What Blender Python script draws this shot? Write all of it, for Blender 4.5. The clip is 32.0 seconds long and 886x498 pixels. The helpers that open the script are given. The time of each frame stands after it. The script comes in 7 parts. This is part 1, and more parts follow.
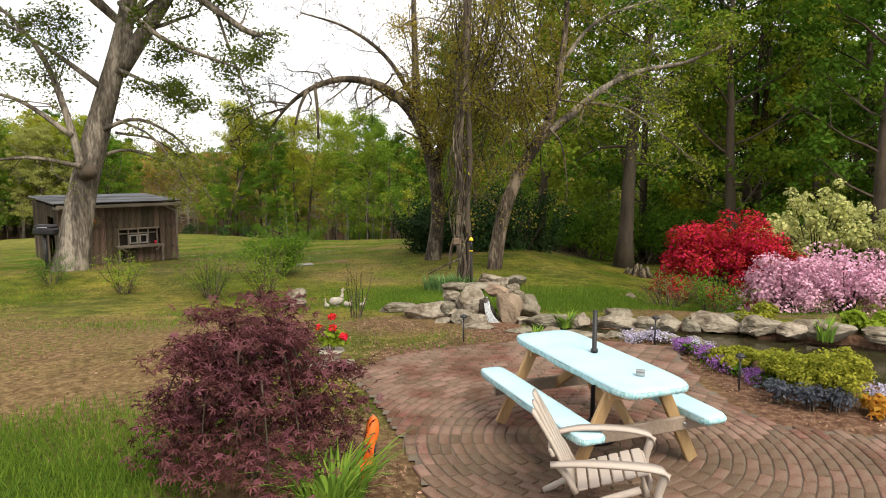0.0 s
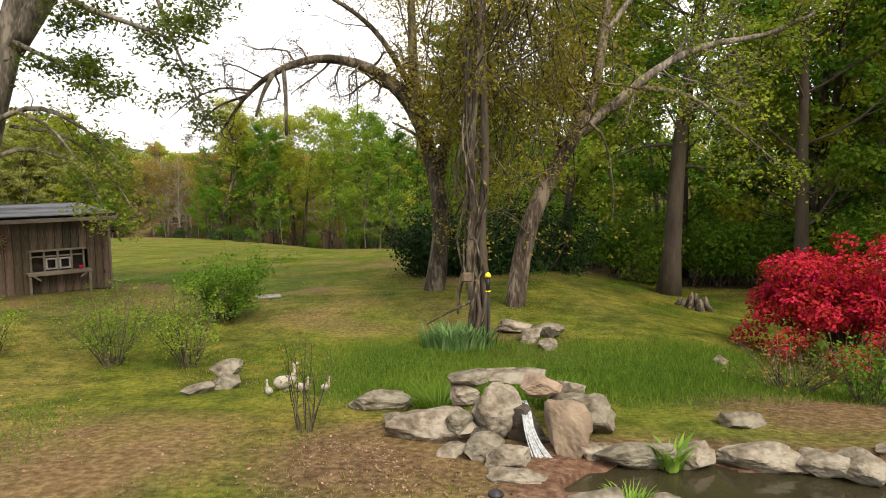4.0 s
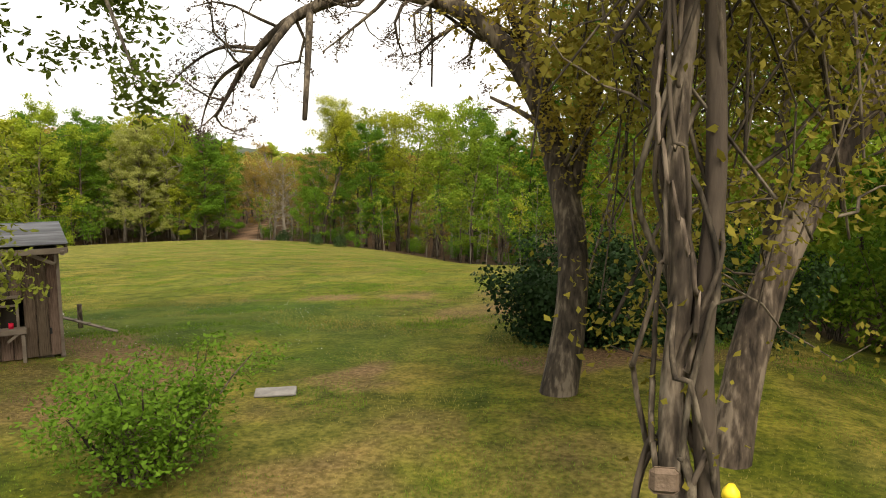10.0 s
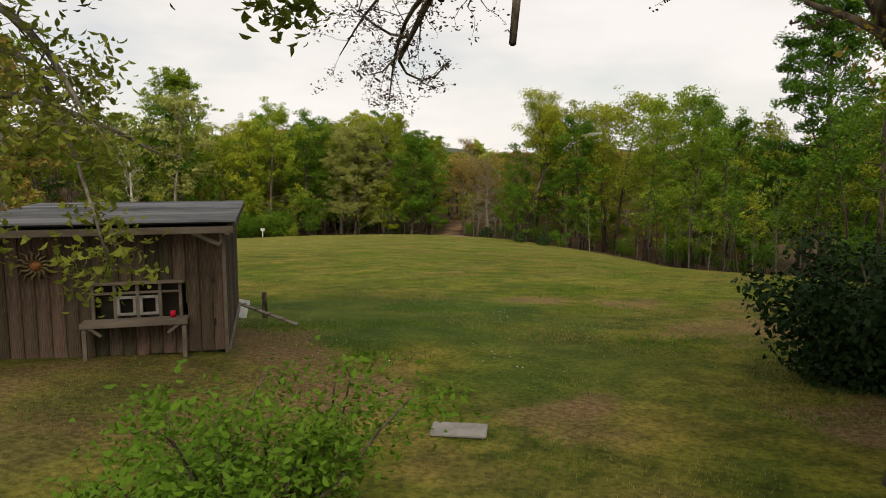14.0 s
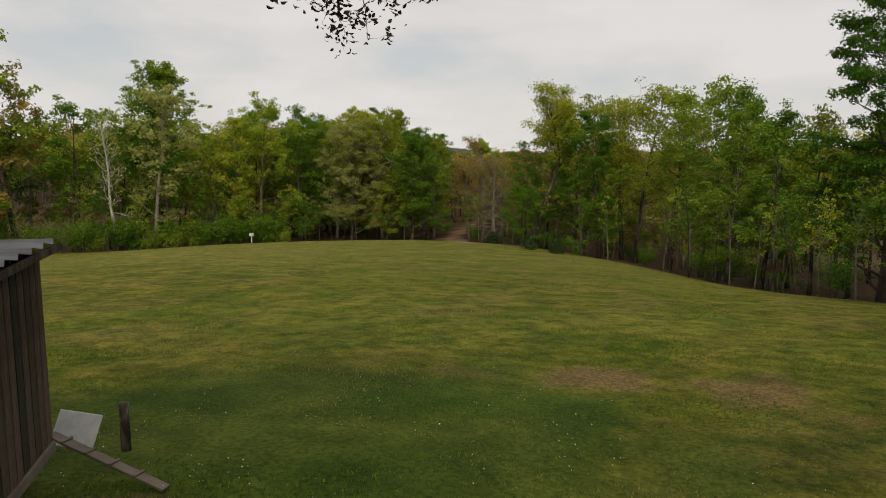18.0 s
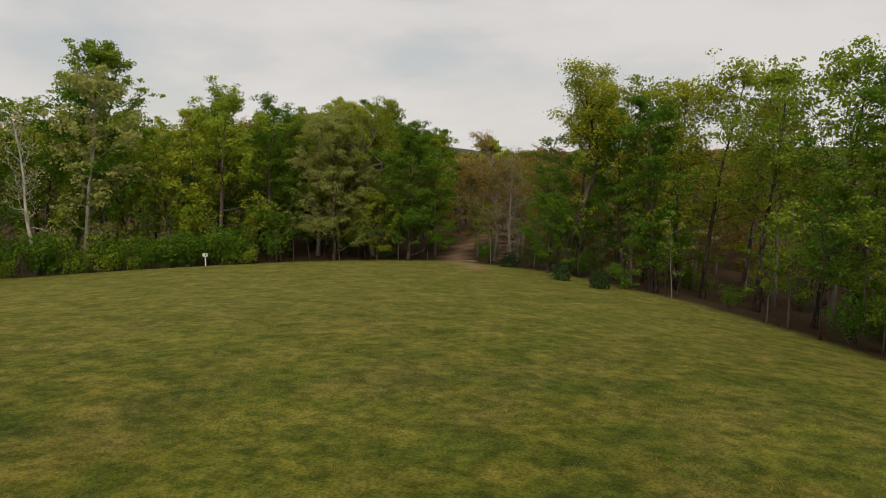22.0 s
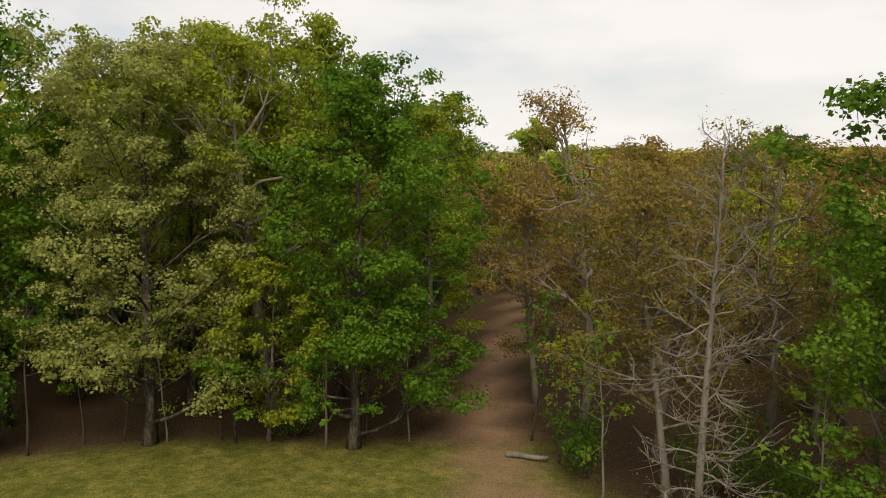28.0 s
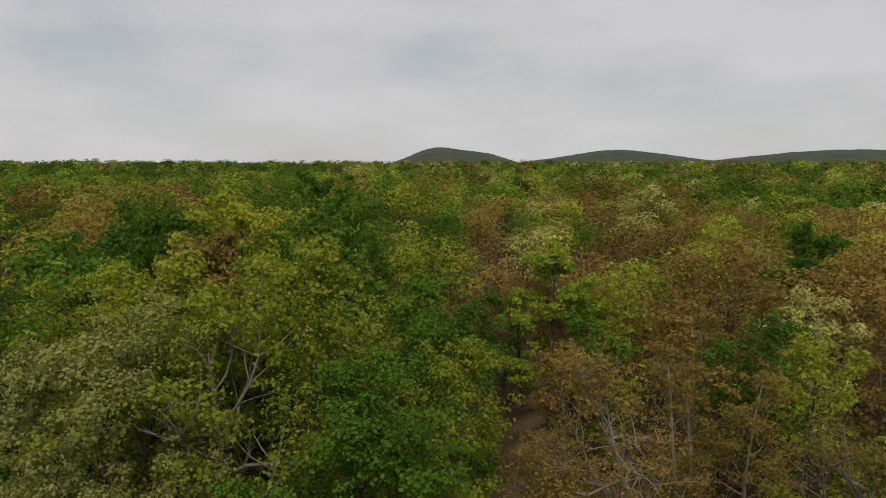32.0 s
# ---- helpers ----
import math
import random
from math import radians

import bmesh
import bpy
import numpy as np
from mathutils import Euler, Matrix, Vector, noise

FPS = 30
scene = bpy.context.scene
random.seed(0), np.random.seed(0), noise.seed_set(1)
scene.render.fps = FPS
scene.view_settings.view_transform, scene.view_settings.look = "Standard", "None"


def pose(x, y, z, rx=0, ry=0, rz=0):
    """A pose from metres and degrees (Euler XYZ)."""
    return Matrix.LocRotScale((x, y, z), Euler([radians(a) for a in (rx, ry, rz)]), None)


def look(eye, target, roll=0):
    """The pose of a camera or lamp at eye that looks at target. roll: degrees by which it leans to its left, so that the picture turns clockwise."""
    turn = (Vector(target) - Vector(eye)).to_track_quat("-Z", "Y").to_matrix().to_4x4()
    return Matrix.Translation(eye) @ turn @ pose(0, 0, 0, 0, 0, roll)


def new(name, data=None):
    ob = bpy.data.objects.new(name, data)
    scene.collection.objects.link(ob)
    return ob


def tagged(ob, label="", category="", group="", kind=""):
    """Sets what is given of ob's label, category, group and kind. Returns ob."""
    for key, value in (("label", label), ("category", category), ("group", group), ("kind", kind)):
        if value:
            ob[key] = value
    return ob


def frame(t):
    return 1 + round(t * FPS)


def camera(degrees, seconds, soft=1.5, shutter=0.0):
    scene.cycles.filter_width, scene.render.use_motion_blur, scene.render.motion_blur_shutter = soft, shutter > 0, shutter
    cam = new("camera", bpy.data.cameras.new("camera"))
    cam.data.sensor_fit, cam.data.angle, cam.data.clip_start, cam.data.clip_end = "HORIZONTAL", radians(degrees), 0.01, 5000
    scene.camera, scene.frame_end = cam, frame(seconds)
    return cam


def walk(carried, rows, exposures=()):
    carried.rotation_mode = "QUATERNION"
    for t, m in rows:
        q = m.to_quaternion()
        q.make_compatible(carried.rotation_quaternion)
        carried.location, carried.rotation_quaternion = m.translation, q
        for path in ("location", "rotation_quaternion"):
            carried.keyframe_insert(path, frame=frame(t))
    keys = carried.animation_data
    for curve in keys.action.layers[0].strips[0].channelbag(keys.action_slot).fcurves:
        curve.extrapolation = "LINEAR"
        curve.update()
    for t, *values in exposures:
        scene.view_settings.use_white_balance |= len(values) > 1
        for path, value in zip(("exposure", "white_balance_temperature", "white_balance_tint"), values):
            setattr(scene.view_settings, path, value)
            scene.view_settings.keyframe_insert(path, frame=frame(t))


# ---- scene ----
# camera: seconds, x, y, z, yaw, pitch
cam = camera(67.1, 32.0, soft=1.0)
PATH = [
    (0.0, 0.000, 0.000, 3.383, -0.06, -7.05),
    (0.5, -0.010, 0.553, 3.391, -0.07, -7.06),
    (1.0, -0.014, 1.111, 3.403, -0.04, -7.06),
    (1.5, -0.012, 1.673, 3.420, 0.01, -7.06),
    (2.0, -0.013, 2.251, 3.437, 0.06, -7.06),
    (2.5, -0.017, 2.863, 3.448, 0.08, -7.05),
    (3.0, -0.024, 3.500, 3.456, 0.11, -7.05),
    (3.5, -0.029, 4.137, 3.470, 0.18, -7.05),
    (5.5, -0.092, 6.498, 3.518, 0.07, -7.06),
    (6.0, -0.089, 7.033, 3.526, 0.10, -7.05),
    (6.5, -0.091, 7.582, 3.529, 0.11, -7.04),
    (7.0, -0.099, 8.156, 3.530, 0.12, -7.03),
    (7.5, -0.112, 8.762, 3.535, 0.15, -7.03),
    (8.0, -0.128, 9.399, 3.546, 0.36, -7.04),
    (8.5, -0.153, 10.067, 3.563, 1.01, -7.05),
    (9.0, -0.193, 10.758, 3.580, 2.15, -7.04),
    (9.5, -0.265, 11.436, 3.588, 6.11, -7.05),
    (10.0, -0.376, 12.054, 3.587, 9.75, -7.05),
    (10.5, -0.516, 12.596, 3.578, 14.46, -7.05),
    (11.0, -0.687, 13.087, 3.578, 20.44, -7.05),
    (11.5, -0.891, 13.547, 3.598, 25.43, -7.06),
    (12.0, -1.091, 13.951, 3.615, 26.65, -7.05),
    (12.5, -1.261, 14.289, 3.611, 26.89, -7.05),
    (13.0, -1.328, 14.465, 3.467, 26.99, -7.05),
    (13.5, -1.379, 14.627, 3.269, 27.03, -7.05),
    (14.0, -1.465, 14.847, 3.081, 27.02, -7.05),
    (14.5, -1.637, 15.201, 2.968, 27.09, -7.04),
    (16.5, -3.094, 17.862, 3.091, 27.11, -7.03),
    (17.0, -3.589, 18.808, 3.096, 27.14, -7.04),
    (17.5, -4.117, 19.798, 3.101, 27.16, -7.05),
    (18.0, -4.699, 20.867, 3.106, 27.18, -7.06),
    (18.5, -5.362, 22.081, 3.117, 27.21, -7.06),
    (19.0, -6.138, 23.493, 3.139, 27.23, -7.06),
    (19.5, -7.034, 25.109, 3.171, 27.24, -7.05),
    (20.0, -8.032, 26.928, 3.210, 27.24, -7.05),
    (20.5, -9.121, 28.973, 3.249, 27.25, -7.05),
    (21.0, -10.302, 31.270, 3.286, 27.27, -7.05),
    (21.5, -11.577, 33.838, 3.325, 27.31, -7.05),
    (22.0, -12.938, 36.671, 3.364, 27.36, -7.05),
    (22.5, -14.386, 39.745, 3.396, 27.44, -7.05),
    (23.0, -15.941, 43.029, 3.445, 27.52, -7.06),
    (23.5, -17.623, 46.501, 3.539, 27.58, -7.06),
    (24.0, -19.426, 50.131, 3.674, 27.61, -7.05),
    (24.5, -21.300, 53.854, 3.820, 27.61, -7.05),
    (26.5, -29.766, 70.010, 3.829, 28.09, -7.05),
    (27.0, -31.868, 73.810, 3.809, 28.11, -7.05),
    (27.5, -33.931, 77.450, 3.863, 28.04, -7.05),
    (28.0, -35.792, 80.640, 4.112, 27.87, -7.05),
    (28.5, -37.220, 83.052, 4.716, 27.70, -7.05),
    (29.0, -38.097, 84.547, 5.744, 27.63, -7.05),
    (29.5, -38.497, 85.255, 7.080, 27.62, -7.05),
    (30.0, -38.606, 85.461, 8.542, 27.57, -7.05),
    (30.5, -38.608, 85.454, 10.024, 27.47, -7.05),
    (31.0, -38.649, 85.418, 11.493, 27.38, -7.05),
    (31.5, -38.806, 85.411, 12.945, 27.29, -7.05),
    (32.0, -39.057, 85.423, 14.384, 27.99, -7.05),
]
# seconds, stops, kelvin, tint
EXPOSURES = [(0.0, 0.8, 7150, 10), (6.0, 0.97, 7400, 10), (9.0, 1.06, 7600, 10), (11.0, 0.6, 7650, 10), (13.0, 0.18, 7600, 10), (14.5, 0.08, 7500, 10), (17.0, -0.16, 7350, 10), (20.0, -0.36, 7350, 10), (23.0, -0.28, 7400, 10), (27.0, 0.1, 7450, 10), (29.0, 0.08, 7350, 10), (30.0, -0.2, 7150, 10), (30.5, -0.33, 7050, 10), (32.0, -0.54, 6950, 10)]
walk(cam, [(t, pose(x, y, z, 90 + pitch, 0, yaw)) for t, x, y, z, yaw, pitch in PATH], EXPOSURES)

# ---- light ----
world = bpy.data.worlds.new("overcast_sky")
scene.world = world
world.use_nodes = True
wn, wl = world.node_tree.nodes, world.node_tree.links
wn.clear()
w_out = wn.new("ShaderNodeOutputWorld")
w_bg = wn.new("ShaderNodeBackground")
sky = wn.new("ShaderNodeTexSky")
sky.sky_type, sky.sun_disc = "NISHITA", False
sky.sun_elevation, sky.sun_rotation = radians(50), radians(150)
sky_gain = wn.new("ShaderNodeMixRGB")
sky_gain.blend_type = "MULTIPLY"
sky_gain.inputs[0].default_value = 1.0
sky_gain.inputs[2].default_value = (0.13, 0.13, 0.13, 1)
cloud_co = wn.new("ShaderNodeTexCoord")
cloud_map = wn.new("ShaderNodeMapping")
cloud_map.inputs["Scale"].default_value = (2.2, 2.2, 7.0)
cloud_noise = wn.new("ShaderNodeTexNoise")
cloud_noise.inputs["Scale"].default_value, cloud_noise.inputs["Detail"].default_value = 1.5, 6.0
cloud_shade = wn.new("ShaderNodeValToRGB")
cloud_shade.color_ramp.elements[0].position, cloud_shade.color_ramp.elements[0].color = 0.35, (0.73, 0.755, 0.81, 1)
cloud_shade.color_ramp.elements[1].position, cloud_shade.color_ramp.elements[1].color = 0.62, (0.86, 0.88, 0.95, 1)
cloud_cover = wn.new("ShaderNodeValToRGB")
cloud_cover.color_ramp.elements[0].position, cloud_cover.color_ramp.elements[0].color = 0.30, (0.62, 0.62, 0.62, 1)
cloud_cover.color_ramp.elements[1].position, cloud_cover.color_ramp.elements[1].color = 0.50, (0.95, 0.95, 0.95, 1)
cloud_mix = wn.new("ShaderNodeMixRGB")
wl.new(cloud_co.outputs["Generated"], cloud_map.inputs["Vector"])
wl.new(cloud_map.outputs["Vector"], cloud_noise.inputs["Vector"])
wl.new(cloud_noise.outputs["Fac"], cloud_shade.inputs[0])
wl.new(cloud_noise.outputs["Fac"], cloud_cover.inputs[0])
wl.new(sky.outputs[0], sky_gain.inputs[1])
wl.new(cloud_cover.outputs[0], cloud_mix.inputs[0])
wl.new(sky_gain.outputs[0], cloud_mix.inputs[1])
wl.new(cloud_shade.outputs[0], cloud_mix.inputs[2])
wl.new(cloud_mix.outputs[0], w_bg.inputs["Color"])
w_bg.inputs["Strength"].default_value = 1.0
wl.new(w_bg.outputs[0], w_out.inputs[0])

sun_data = bpy.data.lights.new("sun", "SUN")
sun_data.energy, sun_data.angle, sun_data.color = 2.5, radians(30), (1.0, 0.95, 0.86)
sun = new("sun", sun_data)
sun.matrix_world = look((30, -32, 72), (0, 20, 0))


# ---- materials ----
def material(name, colours, rough=0.8, scale=4.0, detail=5.0, bump=0.0, bump_scale=30.0, metal=0.0, per_object=0.0, per_island=0.0, stretch=(1, 1, 1), spec=0.3, fine=0.25, shift=0.0):
    """Noise between the given colours at two scales, with bump and small shifts of value from object to object and piece to piece."""
    m = bpy.data.materials.new(name)
    m.use_nodes = True
    n, l = m.node_tree.nodes, m.node_tree.links
    b = n["Principled BSDF"]
    co = n.new("ShaderNodeTexCoord")
    mp = n.new("ShaderNodeMapping")
    mp.inputs["Scale"].default_value = stretch
    l.new(co.outputs["Object"], mp.inputs["Vector"])
    big = n.new("ShaderNodeTexNoise")
    big.inputs["Scale"].default_value, big.inputs["Detail"].default_value = scale, detail
    l.new(mp.outputs["Vector"], big.inputs["Vector"])
    small = n.new("ShaderNodeTexNoise")
    small.inputs["Scale"].default_value, small.inputs["Detail"].default_value = bump_scale, 3.0
    l.new(mp.outputs["Vector"], small.inputs["Vector"])
    add = n.new("ShaderNodeMath")
    add.operation = "MULTIPLY_ADD"
    l.new(small.outputs["Fac"], add.inputs[0])
    add.inputs[1].default_value = fine
    l.new(big.outputs["Fac"], add.inputs[2])
    ramp = n.new("ShaderNodeValToRGB")
    e = ramp.color_ramp.elements
    while len(e) < len(colours):
        e.new(0.5)
    for k, c in enumerate(colours):
        e[k].position = 0.36 + shift + 0.4 * k / max(1, len(colours) - 1)
        e[k].color = (*c, 1)
    l.new(add.outputs[0], ramp.inputs[0])
    last = ramp.outputs[0]
    for source, amount in (("Object Info", per_object), ("Geometry", per_island)):
        if amount:
            info = n.new("ShaderNodeObjectInfo" if source == "Object Info" else "ShaderNodeNewGeometry")
            hsv = n.new("ShaderNodeHueSaturation")
            value = n.new("ShaderNodeMapRange")
            value.inputs["To Min"].default_value, value.inputs["To Max"].default_value = 1 - amount, 1 + amount
            l.new(info.outputs["Random" if source == "Object Info" else "Random Per Island"], value.inputs["Value"])
            l.new(value.outputs[0], hsv.inputs["Value"])
            hue = n.new("ShaderNodeMapRange")
            hue.inputs["From Max"].default_value = 1.0
            hue.inputs["To Min"].default_value, hue.inputs["To Max"].default_value = 0.5 + 0.05 * amount, 0.5 - 0.05 * amount
            l.new(info.outputs["Random" if source == "Object Info" else "Random Per Island"], hue.inputs["Value"])
            l.new(hue.outputs[0], hsv.inputs["Hue"])
            l.new(last, hsv.inputs["Color"])
            last = hsv.outputs[0]
    l.new(last, b.inputs["Base Color"])
    b.inputs["Roughness"].default_value, b.inputs["Metallic"].default_value = rough, metal
    b.inputs["Specular IOR Level"].default_value = spec
    if bump:
        bp = n.new("ShaderNodeBump")
        bp.inputs["Strength"].default_value, bp.inputs["Distance"].default_value = bump, 0.02
        l.new(small.outputs["Fac"], bp.inputs["Height"])
        l.new(bp.outputs[0], b.inputs["Normal"])
    return m


def leaf_material(name, low, high, per_object=0.24, per_island=0.1, through_share=0.45):
    m = material(name, (low, high), rough=0.7, scale=0.35, detail=3.0, per_object=per_object, per_island=per_island, spec=0.1)
    n, l = m.node_tree.nodes, m.node_tree.links
    b, out = n["Principled BSDF"], n["Material Output"]
    tr = n.new("ShaderNodeBsdfTranslucent")
    tone = n.new("ShaderNodeAttribute")
    tone.attribute_name = "tone"
    gain = n.new("ShaderNodeMath")
    gain.inputs[1].default_value = 1.0
    l.new(tone.outputs["Fac"], gain.inputs[0])
    tinted = n.new("ShaderNodeMixRGB")
    tinted.blend_type, tinted.inputs[0].default_value = "MULTIPLY", 1.0
    l.new(b.inputs["Base Color"].links[0].from_socket, tinted.inputs[1])
    l.new(gain.outputs[0], tinted.inputs[2])
    l.new(tinted.outputs[0], b.inputs["Base Color"])
    l.new(tinted.outputs[0], tr.inputs["Color"])
    mix = n.new("ShaderNodeMixShader")
    mix.inputs[0].default_value = through_share
    l.new(b.outputs[0], mix.inputs[1])
    l.new(tr.outputs[0], mix.inputs[2])
    l.new(mix.outputs[0], out.inputs["Surface"])
    return m


BARK = material("grey_brown_bark", ((0.016, 0.012, 0.008), (0.065, 0.05, 0.035), (0.17, 0.138, 0.10)), 0.9, 3.0, 8, 1.0, 22, per_object=0.2, stretch=(1, 1, 0.25), fine=0.7, shift=0.3)
BARK_PALE = material("pale_bark", ((0.10, 0.085, 0.065), (0.26, 0.23, 0.19)), 0.85, 3, 5, 0.5, 25, per_object=0.2, stretch=(1, 1, 0.3))
BARK_GREY = material("furrowed_grey_oak_bark", ((0.04, 0.033, 0.026), (0.12, 0.10, 0.08), (0.25, 0.215, 0.175)), 0.9, 3.0, 8, 1.0, 22, stretch=(1, 1, 0.25), fine=0.7, shift=0.3)
BARK_WHITE = material("white_flaking_bark", ((0.24, 0.22, 0.18), (0.50, 0.48, 0.43)), 0.85, 3, 5, 0.5, 25, stretch=(1, 1, 0.3))
BARK_DARK = material("dark_bark", ((0.03, 0.022, 0.016), (0.09, 0.07, 0.05)), 0.9, 3, 5, 0.8, 22, per_object=0.2, stretch=(1, 1, 0.25))
LEAF_FRESH = leaf_material("fresh_green_leaves", (0.145, 0.235, 0.02), (0.245, 0.33, 0.034), through_share=0.4)
LEAF_DEEP = leaf_material("deep_green_leaves", (0.06, 0.14, 0.012), (0.105, 0.205, 0.02), through_share=0.4)
LEAF_YELLOW = leaf_material("yellow_green_leaves", (0.21, 0.26, 0.022), (0.315, 0.355, 0.036), through_share=0.4)
LEAF_OLIVE = leaf_material("olive_brown_spring_leaves", (0.19, 0.14, 0.032), (0.28, 0.205, 0.05), through_share=0.4)
LEAF_PALE = leaf_material("pale_silvery_leaves", (0.34, 0.355, 0.085), (0.46, 0.46, 0.14), through_share=0.4)
LEAF_DARK = leaf_material("dark_evergreen_leaves", (0.012, 0.03, 0.010), (0.03, 0.06, 0.016), through_share=0.1)
LEAF_RUST = leaf_material("bronze_green_wisteria_leaves", (0.19, 0.162, 0.028), (0.30, 0.245, 0.042))


# ---- mesh helpers ----
def smooth01(a, b, x):
    k = np.clip((x - a) / (b - a), 0, 1)
    return k * k * (3 - 2 * k)


K = 7 / 6  # the plan of the land was drawn at six sevenths of its true size


def ground_z(x, y):
    """Height of the land: level patio, lawn, the long meadow falling away, woods on lower land."""
    x, y = np.asarray(x, float) / K, np.asarray(y, float) / K
    u, v = -0.46 * x + 0.888 * y, 0.888 * x + 0.46 * y
    z = (0.88 - 0.53 * smooth01(6.8, 13.5, y)) * (1 - smooth01(13, 18, u))
    z = z + (0.2 - 0.075 * (np.maximum(u, 16) - 18)) * smooth01(13, 18, u) * (1 - smooth01(86, 108, u)) - 6.6 * smooth01(86, 108, u)
    z = z - np.where(v > 0, 0.0036, 0.0014) * np.minimum(v * v, 900) * smooth01(25, 60, u) * (1 - smooth01(92, 120, u))
    z = z - 0.8 * smooth01(2, 7, x) * smooth01(14, 20, y) * (1 - smooth01(25, 60, u))
    z = z - 0.42 * smooth01(3.2, 6, x) * smooth01(10, 13, y) * (1 - smooth01(14, 20, y))
    z = z + 0.25 * smooth01(4, 8, -x) * (1 - smooth01(19, 27, u)) * smooth01(11, 15, y)
    return K * (z + 11.0 * smooth01(150, 800, np.hypot(x + 33, y - 73)))


def gz(x, y):
    return float(ground_z(x, y))


class Geo:
    """Gathers vertices and faces, and makes one mesh of them."""

    def __init__(self):
        self.v, self.f, self.n = [], [], 0

    def add(self, v, *faces):
        v = np.asarray(v, float).reshape(-1, 3)
        self.v.append(v)
        for f in faces:
            self.f.append(np.asarray(f, int) + self.n)
        self.n += len(v)
        return self

    def mesh(self, name, mat=None, smooth=False):
        me = bpy.data.meshes.new(name)
        v = np.concatenate(self.v)
        me.vertices.add(len(v))
        me.vertices.foreach_set("co", v.ravel())
        idx = np.concatenate([f.ravel() for f in self.f])
        sizes = np.concatenate([np.full(len(f), f.shape[1]) for f in self.f])
        me.loops.add(len(idx))
        me.loops.foreach_set("vertex_index", idx)
        me.polygons.add(len(sizes))
        me.polygons.foreach_set("loop_start", np.concatenate([[0], np.cumsum(sizes)[:-1]]))
        if smooth:
            me.polygons.foreach_set("use_smooth", np.ones(len(sizes), bool))
        me.update(calc_edges=True)
        if mat:
            me.materials.append(mat)
        return me


def part(name, geo, mat, parent=None, label="", smooth=False):
    """One mesh object from a Geo, a bmesh or a mesh, under its thing."""
    if isinstance(geo, Geo):
        me = geo.mesh(name, mat, smooth)
    elif isinstance(geo, bmesh.types.BMesh):
        me = bpy.data.meshes.new(name)
        geo.to_mesh(me)
        geo.free()
        me.materials.append(mat)
        if smooth:
            me.polygons.foreach_set("use_smooth", np.ones(len(me.polygons), bool))
    else:
        me = geo
    ob = new(name, me)
    if parent:
        ob.parent = parent
    return tagged(ob, label)


def thing(name, x, y, z, label, category, group="", turn=0.0, kind="", size=1.0):
    ob = new(name)
    ob.matrix_basis = pose(x, y, z, 0, 0, turn) @ Matrix.Scale(size, 4)
    return tagged(ob, label, category, group, kind)


def box(sx, sy, sz, at=(0, 0, 0), bevel=0.0, rot=(0, 0, 0), geo=None):
    """A bevelled box of the given size with its centre at the given place."""
    bm = geo or bmesh.new()
    made = bmesh.ops.create_cube(bm, size=1.0, matrix=pose(*at, *rot) @ Matrix.Diagonal((sx, sy, sz, 1)))
    if bevel:
        edges = list({e for v in made["verts"] for e in v.link_edges})
        bmesh.ops.bevel(bm, geom=edges, offset=bevel, segments=1, affect="EDGES")
    return bm


def tube(pts, radii, sides=7, cap=True):
    """Vertices and faces of a tube along the points."""
    p = np.asarray(pts, float)
    r = np.broadcast_to(np.asarray(radii, float), (len(p),))
    d = np.gradient(p, axis=0)
    d /= np.linalg.norm(d, axis=1)[:, None] + 1e-9
    ref = np.where(np.abs(d[:, 2:3]) > 0.9, [[1.0, 0, 0]], [[0, 0, 1.0]])
    a = np.cross(d, ref)
    a /= np.linalg.norm(a, axis=1)[:, None] + 1e-9
    for i in range(1, len(a)):
        a[i] = a[i - 1] - d[i] * (a[i - 1] @ d[i])
        a[i] /= np.linalg.norm(a[i]) + 1e-9
    b = np.cross(d, a)
    ang = np.arange(sides) * 2 * np.pi / sides
    v = p[:, None] + r[:, None, None] * (np.cos(ang)[None, :, None] * a[:, None] + np.sin(ang)[None, :, None] * b[:, None])
    i, j = np.meshgrid(np.arange(len(p) - 1), np.arange(sides), indexing="ij")
    k = (j + 1) % sides
    f = np.stack([i * sides + j, i * sides + k, (i + 1) * sides + k, (i + 1) * sides + j], -1).reshape(-1, 4)
    v = v.reshape(-1, 3)
    if not cap:
        return v, f
    return v, f, np.arange(sides)[None, ::-1], (np.arange(sides) + (len(p) - 1) * sides)[None]


def spline(pts, n):
    """n points on a smooth curve through the given ones."""
    p = np.asarray(pts, float)
    q = np.concatenate([[2 * p[0] - p[1]], p, [2 * p[-1] - p[-2]]])
    out = []
    for s in np.linspace(0, len(p) - 1 - 1e-6, n):
        i, k = int(s), s - int(s)
        a, b, c, d = q[i], q[i + 1], q[i + 2], q[i + 3]
        out.append(0.5 * (2 * b + (c - a) * k + (2 * a - 5 * b + 4 * c - d) * k * k + (3 * b - a - 3 * c + d) * k ** 3))
    return np.array(out)


def unit(v):
    return v / (np.linalg.norm(v, axis=-1, keepdims=True) + 1e-9)


